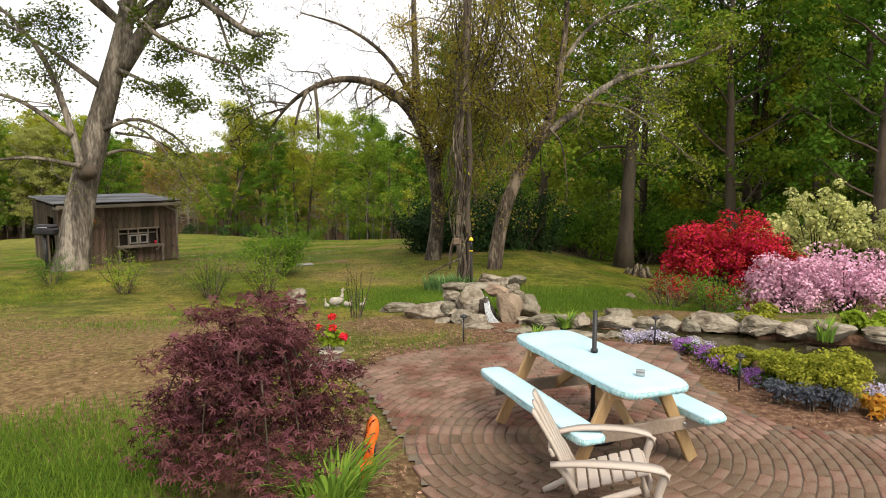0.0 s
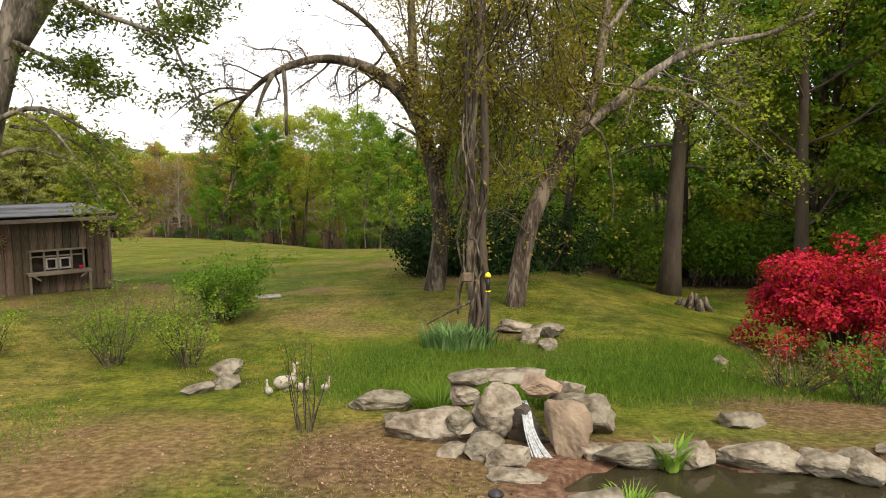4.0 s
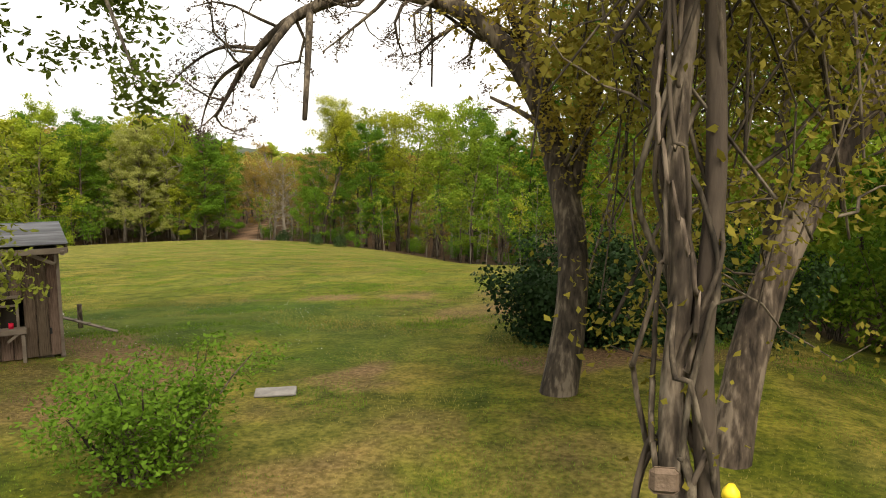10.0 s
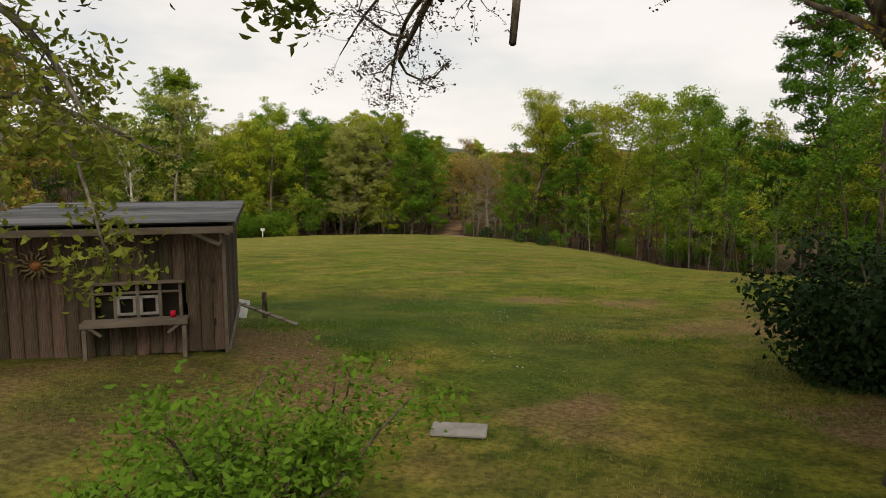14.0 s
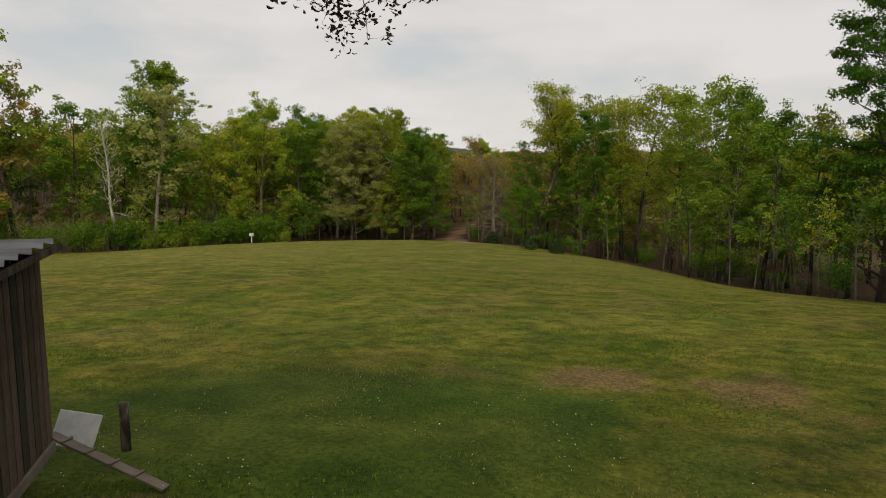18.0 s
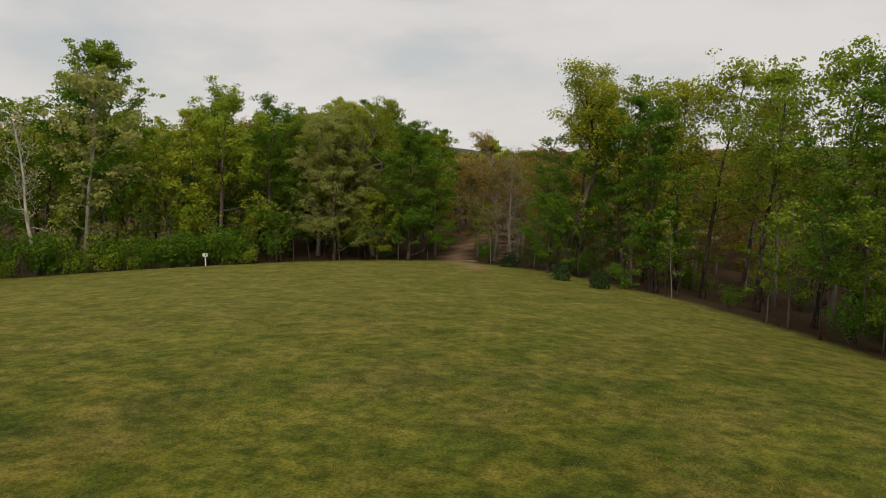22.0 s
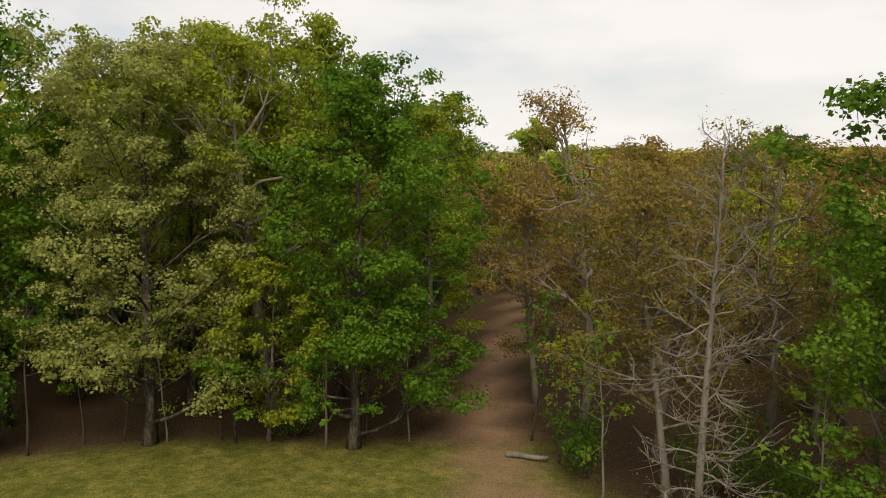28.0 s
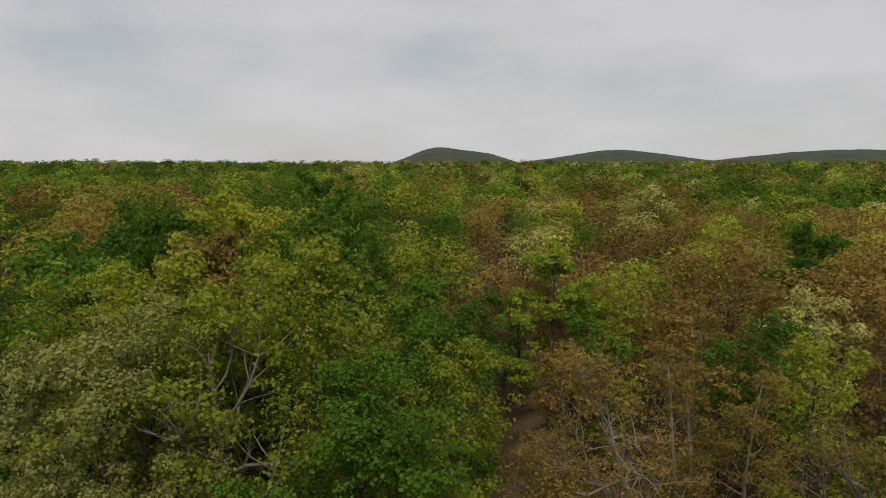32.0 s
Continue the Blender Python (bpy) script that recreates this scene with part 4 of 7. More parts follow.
def lim(wood, tips, pts, r0, r1, rng, n=12, sides=7, count=0, length=1.0, levels=2, first=0.3, wander=0.3, lift=0.02):
    p = spline(pts, n)
    wood.add(*tube(p, np.linspace(r0, r1, n), sides))
    if count:
        sprout(wood, tips, p, max(r1 * 1.5, r0 * 0.5), rng, count, length, levels, wander, lift, first)
    return p


# big oak by the shed
rng = np.random.default_rng(81)
oak_wood, oak_tips, low_tips = Geo(), [], []
oak_trunk = spline([(-8.78, 16.1, 0.1), (-8.72, 16.12, 0.39), (-8.59, 16.26, 1.46), (-8.45, 16.36, 2.28), (-8.28, 16.44, 2.97), (-7.97, 16.59, 4.2), (-7.59, 16.76, 5.57), (-7.32, 16.93, 6.93), (-7.18, 17.13, 8.58)], 22)
oak_wood.add(*tube(oak_trunk, np.interp(np.arange(22), [0, 1.5, 4, 8, 12, 16, 21], [0.74, 0.5, 0.37, 0.32, 0.29, 0.22, 0.14]), 14))
lim(oak_wood, oak_tips, [(-7.62, 16.7, 5.1), (-6.86, 16.85, 6.25), (-6.17, 16.98, 7.34), (-5.55, 17.13, 8.58)], 0.22, 0.1, rng, count=7, length=1.8)
lim(oak_wood, oak_tips, [(-8.2, 16.0, 2.7), (-8.46, 16.04, 3.83), (-8.99, 16.22, 5.22), (-9.66, 16.33, 6.15), (-10.46, 16.41, 6.81)], 0.10, 0.03, rng, count=10, length=1.5)
lim(oak_wood, low_tips, [(-8.36, 15.9, 3.6), (-9.48, 15.81, 4.39), (-10.79, 15.85, 4.65)], 0.07, 0.02, rng, count=8, length=1.1)
lim(oak_wood, low_tips, [(-8.2, 15.9, 2.9), (-9.09, 15.45, 3.09), (-10.52, 15.44, 2.96)], 0.06, 0.015, rng, count=9, length=1.1)
lim(oak_wood, oak_tips, [(-7.3, 16.7, 6.7), (-7.16, 16.17, 6.5), (-6.17, 16.07, 5.73), (-5.18, 16.03, 5.35), (-4.39, 15.99, 5.06)], 0.09, 0.02, rng, count=10, length=1.0)
lim(oak_wood, oak_tips, [(-6.17, 16.96, 7.21), (-5.28, 16.89, 6.59), (-4.59, 16.83, 6.11), (-4.2, 16.81, 5.99)], 0.1, 0.06, rng, count=6, length=0.8)
lim(oak_wood, oak_tips, [(-7.6, 16.6, 5.2), (-6.45, 16.15, 4.69), (-5.52, 16.08, 4.16)], 0.05, 0.012, rng, count=9, length=0.8)
lim(oak_wood, oak_tips, [(-7.85, 16.5, 4.7), (-8.97, 16.46, 5.54), (-10.39, 16.56, 6.39)], 0.08, 0.02, rng, count=9, length=1.2)
lim(oak_wood, low_tips, [(-8.2, 16.6, 3.1), (-7.6, 16.9, 3.3), (-6.9, 17.3, 3.05), (-6.4, 17.6, 2.75)], 0.05, 0.012, rng, count=8, length=0.8, lift=-0.03)
lim(oak_wood, low_tips, [(-8.05, 16.4, 3.7), (-7.1, 16.4, 4.0), (-6.2, 16.35, 3.6), (-5.6, 16.3, 3.0)], 0.06, 0.012, rng, count=14, length=1.0, lift=-0.03)
lim(oak_wood, oak_tips, [(-5.3, 16.95, 6.6), (-4.9, 16.9, 5.4), (-4.55, 16.9, 4.5), (-4.35, 16.9, 3.95)], 0.04, 0.01, rng, count=6, length=0.8, lift=-0.04)
lim(oak_wood, oak_tips, [(-7.2, 17.1, 8.5), (-7.4, 17.6, 10.2), (-7.8, 18.0, 11.5)], 0.15, 0.05, rng, count=12, length=2.2)
lim(oak_wood, low_tips, [(-7.7, 16.6, 3.7), (-6.7, 16.6, 3.5), (-5.8, 16.3, 2.8), (-5.25, 16.15, 2.0)], 0.035, 0.008, rng, count=16, length=0.7, lift=-0.05)
lim(oak_wood, low_tips, [(-7.6, 16.5, 4.0), (-6.6, 16.0, 3.6), (-5.9, 15.6, 2.9), (-5.5, 15.4, 2.3)], 0.035, 0.008, rng, count=16, length=0.7, lift=-0.05)
# upper crown, out of view, added to shade the shed and the lawn
high_tips = []
for k in range(15):
    a = k * 2.4
    at = oak_trunk[17 + k % 4]
    reach = 3.2 + 1.8 * rng.random()
    lim(oak_wood, high_tips, [at, at + [reach * 0.4 * math.cos(a), reach * 0.4 * math.sin(a), 1.6], at + [reach * math.cos(a), reach * math.sin(a), 2.6 + 1.2 * rng.random()]], 0.09, 0.025, rng, 8, 5, count=7, length=1.5)
oak = thing("oak_tree", -0.12, -0.5, 0, "big old oak with grey bark and young leaves by the shed", "tree", size=K)
part("trunk", oak_wood, BARK_GREY, oak, smooth=True)
part("knot", Geo().add(*tube(spline([(-8.25, 16.2, 2.75), (-8.05, 15.98, 2.78), (-7.98, 15.9, 2.8)], 5), [0.2, 0.19, 0.16, 0.12, 0.04], 10)), BARK_DARK, oak, "dark knot on the trunk", True)
part("crown", Geo().add(*leaves(clumps(oak_tips, 11, 0.15, rng), 0.10, rng, 0.27, six=True)), LEAF_OAK, oak)
part("high_crown", Geo().add(*sprays(high_tips, np.full(len(high_tips), 0.5), 16000, 0.13, rng)), LEAF_OAK, oak)
part("low_foliage", Geo().add(*leaves(clumps(low_tips, 2, 0.10, rng), 0.08, rng, 0.27, six=True)), LEAF_OAK, oak, "olive-green low foliage")

# tree with the arching limb
rng = np.random.default_rng(82)
wood, tips, few = Geo(), [], []
ARCH = [(-0.49, 19.1, 3.73), (-0.95, 19.2, 4.5), (-1.7, 19.15, 5.12), (-2.7, 18.95, 5.3), (-3.6, 18.75, 5.02), (-4.3, 18.75, 4.5), (-4.95, 18.95, 3.75)]
p = spline([(-0.28, 18.35, 0.05), (-0.27, 18.35, 0.3), (-0.16, 18.47, 1.07), (-0.12, 18.58, 1.92), (-0.23, 18.77, 2.65), (-0.49, 19.1, 3.73)], 14)
wood.add(*tube(p, np.interp(np.arange(14), [0, 2, 6, 13], [0.37, 0.24, 0.19, 0.16]), 12))
arch = lim(wood, few, ARCH, 0.17, 0.02, rng, 22, 9, count=20, length=1.4, wander=0.35, lift=-0.03, first=0.15)
lim(wood, few, [(-4.3, 18.75, 4.5), (-5.2, 19.6, 4.35), (-6.0, 20.6, 4.05), (-6.7, 21.6, 3.65)], 0.035, 0.008, rng, count=9, length=0.9, lift=-0.03)
lim(wood, few, [(-4.2, 18.75, 4.6), (-5.0, 19.2, 4.7), (-5.9, 19.8, 4.5), (-6.6, 20.2, 4.1)], 0.03, 0.008, rng, count=7, length=0.9, lift=-0.03)
for stub, r in (([(-3.5, 18.77, 5.07), (-3.36, 18.3, 4.4), (-3.28, 17.93, 3.62)], 0.05), ([(-3.7, 18.74, 4.98), (-3.8, 18.2, 4.5), (-3.84, 17.75, 3.99)], 0.055), ([(-2.0, 19.1, 5.2), (-1.97, 19.1, 4.7), (-1.97, 19.05, 4.1)], 0.02)):
    wood.add(*tube(spline(stub, 6), np.linspace(r, r * 0.6, 6), 6))
lim(wood, tips, [(-0.49, 19.1, 3.6), (-0.72, 19.35, 4.94), (-0.78, 19.51, 6.25), (-0.83, 19.78, 8.43)], 0.16, 0.06, rng, count=14, length=1.4, first=0.1)
lim(wood, tips, [(-0.2, 18.85, 2.5), (0.07, 19.01, 3.83), (0.4, 19.17, 5.12), (0.61, 19.41, 7.06)], 0.12, 0.05, rng, count=14, length=1.2, first=0.15)
lim(wood, few, [(-0.7, 19.3, 4.6), (-1.6, 19.6, 6.0), (-2.8, 20.0, 6.9), (-4.2, 20.4, 7.4)], 0.08, 0.02, rng, count=12, length=1.6, lift=-0.02)
lim(wood, tips, [(-0.3, 18.9, 2.9), (-0.1, 18.6, 3.6), (0.0, 18.4, 4.6)], 0.03, 0.01, rng, count=10, length=0.7)
lim(wood, few, [(-0.45, 19.05, 3.5), (-0.8, 19.0, 3.75), (-1.2, 19.0, 3.95)], 0.05, 0.02, rng, count=3, length=0.5)
arch_tree = thing("arching_tree", 0, 0, 0, "garden tree with one long bare limb arching out sideways", "tree", size=K)
part("trunk", wood, BARK, arch_tree, smooth=True)
part("crown", Geo().add(*leaves(clumps(tips, 12, 0.2, rng), 0.075, rng, 0.3)), LEAF_RUST, arch_tree, "bronze young leaves")
part("budding", Geo().add(*leaves(clumps(few, 5, 0.045, rng), 0.045, rng, 0.3, six=True)), LEAF_BUD, arch_tree, "dusky opening buds on the bare limb")

# trunk choked by twisted vines
rng = np.random.default_rng(83)
vine = thing("vine_covered_tree", 0, 0, 0, "thin trunk choked by thick twisted wisteria vines", "tree", size=K)
wood = Geo()
ca = [(0.46, 14.17, 0.25), (0.46, 14.17, 0.49), (0.38, 14.25, 1.16), (0.36, 14.32, 1.72), (0.41, 14.41, 2.43), (0.36, 14.49, 3.13), (0.43, 14.61, 4.05), (0.53, 14.74, 5.11), (0.59, 14.87, 6.9)]
cpath = spline(ca, 26)
wood.add(*tube(cpath, np.linspace(0.08, 0.05, 26), 10))
part("trunk", wood, BARK, vine, smooth=True)
part("dark_trunk", Geo().add(*tube(spline([(0.6, 14.2, 0.25), (0.58, 14.25, 1.16), (0.53, 14.36, 2.01), (0.59, 14.48, 2.99), (0.56, 14.61, 4.05), (0.5, 14.74, 5.11), (0.52, 14.87, 6.6)], 18), np.linspace(0.075, 0.05, 18), 8)), BARK_DARK, vine, "dark second stem", True)
for k in range(15):
    ph, turns, z0, z1 = rng.uniform(0, 6.28), rng.uniform(0.6, 2.2) * rng.choice([-1, 1]), rng.uniform(0, 0.35), rng.uniform(0.7, 1.0)
    pts = []
    for s in np.linspace(z0 if k > 3 else 0, z1, 22):
        c = cpath[min(25, int(s * 25))]
        r = 0.10 + 0.10 * math.sin((7 + k % 4 * 2) * s + 2 * k) + 0.05 * math.sin(23 * s + k) + (0.16 * math.sin((s - 0.1) / 0.26 * math.pi) if k % 5 < 2 and 0.1 < s < 0.36 else 0)
        pts.append((c[0] + r * math.cos(ph + turns * 6.28 * s), c[1] + r * math.sin(ph + turns * 6.28 * s), c[2] + 0.05 * math.sin(9 * s + k)))
    part("vine", Geo().add(*tube(spline(pts, 40), np.linspace(0.042 if k < 5 else 0.02, 0.012, 40), 6)), BARK if k % 3 else BARK_DARK, vine, smooth=True)
part("broken_branch", Geo().add(*tube(spline([(0.4, 14.15, 0.95), (0.05, 13.95, 0.82), (-0.3, 13.8, 0.66)], 8), np.linspace(0.024, 0.01, 8), 6)), BARK, vine, "broken grey side branch", True)
part("carved_face", box(0.17, 0.05, 0.16, (0.30, 14.06, 1.32), 0.03), material("weathered_tan_plaque", ((0.09, 0.062, 0.04), (0.17, 0.12, 0.085)), 0.8, 20, 4, 0.4, 50), vine, "round tan plaque hung on the vines")

# hanging tangle of vines and bronze leaves between the trunks
tangle = thing("wisteria_tangle", 0, 0, 0, "hanging curtain of thin brown wisteria vines with bronze leaves", "vines", size=K)
strands, tufts = Geo(), []
for k in range(150):
    x, y = max(rng.normal(0.85, 0.7), rng.uniform(-0.1, 0.6)), rng.uniform(14.3, 18.2)
    top = rng.uniform(5.0, 8.2)
    low = top - rng.uniform(1.2, 4.2)
    low = max(low, 1.9 if abs(x - 0.5) < 0.5 else 2.6)
    sway = rng.normal(size=2) * 0.35
    pts = [(x, y, top), (x + sway[0], y + sway[1], (top * 2 + low) / 3), (x + rng.normal() * 0.25, y + rng.normal() * 0.25, (top + low * 2) / 3), (x + sway[1], y, low)]
    q = spline(pts, 10)
    strands.add(*tube(q, np.full(10, rng.uniform(0.006, 0.018)), 3, cap=False))
    for s in range(2, 10):
        if rng.random() < 0.55:
            tufts.append(q[s] + rng.normal(size=3) * 0.1)
for k in range(60):
    a = np.array((max(rng.normal(0.8, 0.6), rng.uniform(0.1, 0.7)), rng.uniform(14.4, 17.5), rng.uniform(2.2, 7.0)))
    b = limb(a, rng.normal(size=3) * [1, 0.6, 0.35], rng.uniform(0.7, 1.9), rng, 7, 0.4, 0)
    strands.add(*tube(b, np.linspace(0.014, 0.005, 7), 3, cap=False))
    tufts.extend([b[-1], b[4]])
tagged(part("hanging_vinework", strands, BARK, tangle), kind="stuff")
part("leaves", Geo().add(*leaves(clumps(tufts, 30, 0.17, rng), 0.07, rng, 0.3, droop=0.8)), LEAF_RUST, tangle, "bronze and yellow young leaves")

# leaning tree beside it
rng = np.random.default_rng(84)
wood, pale_wood, tips, bare_tips = Geo(), Geo(), [], []
p = spline([(1.27, 16.62, -0.05), (1.3, 16.65, 0.19), (1.42, 16.77, 1.15), (1.66, 16.88, 2.07), (2.03, 16.99, 2.89), (2.45, 17.07, 3.58), (2.68, 17.12, 3.99)], 15)
wood.add(*tube(p, np.interp(np.arange(15), [0, 2, 7, 14], [0.30, 0.2, 0.165, 0.13]), 12))
lim(pale_wood, bare_tips, [(2.45, 17.07, 3.58), (3.28, 17.15, 4.22), (4.01, 17.23, 4.81), (4.94, 17.29, 5.27), (6.13, 17.32, 5.5), (7.06, 17.37, 5.91)], 0.12, 0.03, rng, 16, 8, count=24, length=1.7, levels=3, wander=0.35, lift=-0.02)
lim(wood, tips, [(2.68, 17.12, 3.9), (2.91, 17.24, 4.9), (3.09, 17.4, 6.18), (3.2, 17.5, 8.0)], 0.13, 0.05, rng, count=14, length=1.4, first=0.1)
lim(pale_wood, bare_tips, [(3.6, 17.2, 4.5), (4.57, 17.17, 4.35), (5.4, 17.11, 3.81), (6.32, 17.02, 3.07)], 0.06, 0.012, rng, count=18, length=1.2, levels=3, wander=0.35, lift=-0.04)
lim(wood, tips, [(2.2, 17.0, 3.3), (1.9, 16.8, 4.2), (1.6, 16.6, 5.6)], 0.06, 0.02, rng, count=10, length=0.9)
lim(wood, tips, [(2.6, 17.1, 3.9), (2.9, 16.6, 3.5), (3.0, 16.2, 2.6), (2.95, 16.0, 1.9)], 0.03, 0.008, rng, count=5, length=0.3, levels=1, lift=-0.08)
lim(pale_wood, bare_tips, [(3.0, 17.3, 5.5), (4.0, 17.6, 6.6), (5.6, 17.8, 7.2)], 0.07, 0.02, rng, count=16, length=1.7, levels=3, wander=0.35)
lean_garden = thing("leaning_garden_tree", 0, 0, 0, "leaning garden tree with long half-bare side limbs", "tree", size=K)
part("trunk", wood, BARK, lean_garden, smooth=True)
part("side_limb", pale_wood, BARK_GREY, lean_garden, "grey half-bare side limbs", True)
part("crown", Geo().add(*leaves(clumps(tips, 14, 0.22, rng), 0.075, rng, 0.3)), LEAF_RUST, lean_garden, "bronze and yellow young leaves")
part("budding", Geo().add(*leaves(clumps(bare_tips[::4], 2, 0.12, rng), 0.07, rng)), LEAF_YELLOW, lean_garden, "sparse opening buds")

# dark trunks of the near wood
for n, (x, y, h, r) in enumerate(((5.9, 21.6, 13.5, 0.26), (9.4, 21.5, 12.5, 0.2), (12.0, 18.2, 13.0, 0.2), (3.4, 23.5, 12.0, 0.15), (8.0, 26.5, 12.5, 0.19), (15.0, 19.5, 12.0, 0.2), (11.5, 24.5, 13, 0.2))):
    specimen(tree_meshes(90 + n, h, r, 0.16 if n else 0.3, 3.6, 20, 10500, 0.145, BARK_DARK, LEAF_FRESH if n % 2 else LEAF_DEEP, lobe=0.24), x, y, "dark-trunked woodland tree with fresh leaves beside the garden")

# dark holly thicket behind the trunks
def holly(x, y, wide, h, count, seed):
    rng = np.random.default_rng(seed)
    t = thing("holly_bush", x, y, gz(x, y), "dense dark evergreen holly thicket behind the trees", "shrub", "holly bushes")
    stems, spots, radii = Geo(), [], []
    for k in range(26):
        a, r = rng.uniform(0, 6.28), rng.random() ** 0.5
        b = limb((r * 0.4 * wide * math.cos(a), r * 0.4 * wide * math.sin(a), -0.1), (0.35 * math.cos(a), 0.35 * math.sin(a), 1), h * rng.uniform(0.55, 1.0) * (1 - 0.3 * r), rng, 5, 0.12)
        stems.add(*tube(b, np.linspace(0.035, 0.012, 5), 5, cap=False))
        for q in (0, 1, 2, 3, 4):
            spots.append(b[q] + [0.5 * wide * r * math.cos(a), 0.5 * wide * r * math.sin(a), 0.15])
            radii.append(rng.uniform(0.3, 0.6))
    tagged(part("woody_frame", stems, BARK_DARK, t), kind="stuff")
    part("foliage", Geo().add(*sprays(spots, radii, count, 0.10, rng, flat=0.8)), LEAF_DARK, t)


holly(0.55, 26.2, 1.75, 2.4, 20000, 86)
holly(2.9, 26.6, 1.7, 2.9, 13000, 87)


# ---- garden ----
BRICK = material("old_red_brick", ((0.056, 0.026, 0.015), (0.096, 0.047, 0.028), (0.145, 0.10, 0.07)), 0.9, 2.2, 8, 0.6, 60, per_object=0.25, per_island=0.25, fine=0.4)
SAND = material("sandy_grey_joint", ((0.075, 0.056, 0.04), (0.145, 0.118, 0.09)), 0.95, 3, 5, 0.5, 80)
STONE = material("tan_grey_sandstone", ((0.035, 0.028, 0.018), (0.135, 0.11, 0.078), (0.255, 0.225, 0.175)), 0.88, 3.4, 9, 1.0, 16, per_object=0.25, fine=0.45, shift=0.08)
GREY_STONE = material("grey_flagstone", ((0.12, 0.115, 0.11), (0.22, 0.21, 0.20)), 0.85, 5, 6, 0.5, 30)
STONE_PINK = material("pinkish_sandstone", ((0.10, 0.068, 0.045), (0.25, 0.185, 0.13)), 0.85, 3.5, 7, 0.7, 18, per_object=0.15)
STONE_WET = material("wet_dark_stone", ((0.03, 0.026, 0.02), (0.09, 0.075, 0.06)), 0.25, 3, 6, 0.6, 20)
CLOTH = material("light_blue_vinyl_cloth", ((0.33, 0.52, 0.59), (0.41, 0.59, 0.66)), 0.45, 3, 3, 0.15, 35)
CLOTH_EDGE = material("checked_teal_cloth_edge", ((0.20, 0.46, 0.50), (0.45, 0.66, 0.70)), 0.5, 22, 1, 0.2, 40)
LUMBER = material("treated_yellow_brown_lumber", ((0.20, 0.12, 0.055), (0.34, 0.21, 0.10), (0.42, 0.28, 0.14)), 0.7, 3, 6, 0.3, 30, stretch=(1, 1, 0.2), per_object=0.12)
LUMBER_GREY = material("weathered_grey_brown_lumber", ((0.16, 0.12, 0.09), (0.30, 0.24, 0.19)), 0.8, 3, 6, 0.4, 30, stretch=(0.3, 1, 1), per_object=0.12)
PLASTIC = material("tan_moulded_plastic", ((0.37, 0.31, 0.27), (0.44, 0.38, 0.33)), 0.55, 2, 4, 0.05, 60)
BLACK = material("black_painted_metal", ((0.012, 0.012, 0.013), (0.025, 0.025, 0.027)), 0.45, 10, 3, 0.05, 60)
GREY_METAL = material("dull_grey_metal", ((0.25, 0.26, 0.27), (0.40, 0.41, 0.42)), 0.45, 20, 3, 0.1, 60, metal=0.6)
ORANGE = material("bright_orange_plastic", ((0.75, 0.12, 0.02), (0.85, 0.17, 0.03)), 0.45, 4, 3, 0.05, 50)
URN = material("weathered_white_concrete", ((0.22, 0.19, 0.155), (0.38, 0.345, 0.295)), 0.85, 8, 5, 0.5, 50)
WHITE = material("weathered_white_paint", ((0.55, 0.55, 0.53), (0.75, 0.74, 0.71)), 0.7, 8, 5, 0.2, 40)
YELLOW = material("yellow_plastic", ((0.70, 0.52, 0.02), (0.80, 0.60, 0.04)), 0.45, 6, 3, 0.05, 40)
RED_PETAL = leaf_material("red_petals", (0.50, 0.01, 0.02), (0.70, 0.03, 0.04), 0.1, 0.3, 0.25)
AZALEA = leaf_material("crimson_azalea_flowers", (0.29, 0.007, 0.018), (0.52, 0.022, 0.05), 0.1, 0.4, 0.25)
PINK = leaf_material("pale_pink_azalea_flowers", (0.48, 0.22, 0.32), (0.68, 0.42, 0.52), 0.1, 0.3, 0.25)
MAPLE = leaf_material("dark_purple_maple_leaves", (0.075, 0.027, 0.033), (0.19, 0.07, 0.075), 0.1, 0.45, 0.35)
LIME = leaf_material("lime_yellow_conifer_leaves", (0.17, 0.21, 0.025), (0.33, 0.33, 0.045), 0.1, 0.3)
CREAM = leaf_material("cream_green_leaves", (0.32, 0.37, 0.12), (0.54, 0.55, 0.24), 0.1, 0.3)
PURPLE = leaf_material("purple_phlox_flowers", (0.26, 0.10, 0.36), (0.42, 0.20, 0.52), 0.1, 0.3)
BLUE = leaf_material("dusky_blue_flower_spikes", (0.06, 0.08, 0.09), (0.14, 0.15, 0.19), 0.1, 0.3)
LILAC = leaf_material("pale_lilac_flowers", (0.40, 0.38, 0.55), (0.60, 0.58, 0.72), 0.1, 0.3)
AMBER = leaf_material("amber_leaves", (0.42, 0.20, 0.03), (0.58, 0.30, 0.05), 0.1, 0.3)
GRASS = leaf_material("lawn_blades", (0.085, 0.17, 0.018), (0.15, 0.235, 0.032), 0.0, 0.3, 0.5)
GRASS_DRY = leaf_material("dry_lawn_blades", (0.18, 0.185, 0.045), (0.29, 0.25, 0.08), 0.0, 0.3, 0.5)
IRIS = leaf_material("blue_green_sword_leaves", (0.08, 0.165, 0.05), (0.15, 0.25, 0.09), 0.0, 0.35, 0.3)
LILY = leaf_material("bright_green_lily_leaves", (0.13, 0.24, 0.03), (0.22, 0.36, 0.06), 0.0, 0.35, 0.35)

# picnic table
table = thing("picnic_table", 1.28, 5.56, PZ, "wooden picnic table with a light blue fitted cloth on the patio", "picnic table", turn=-69.5)
TL, TW = 1.83, 0.64


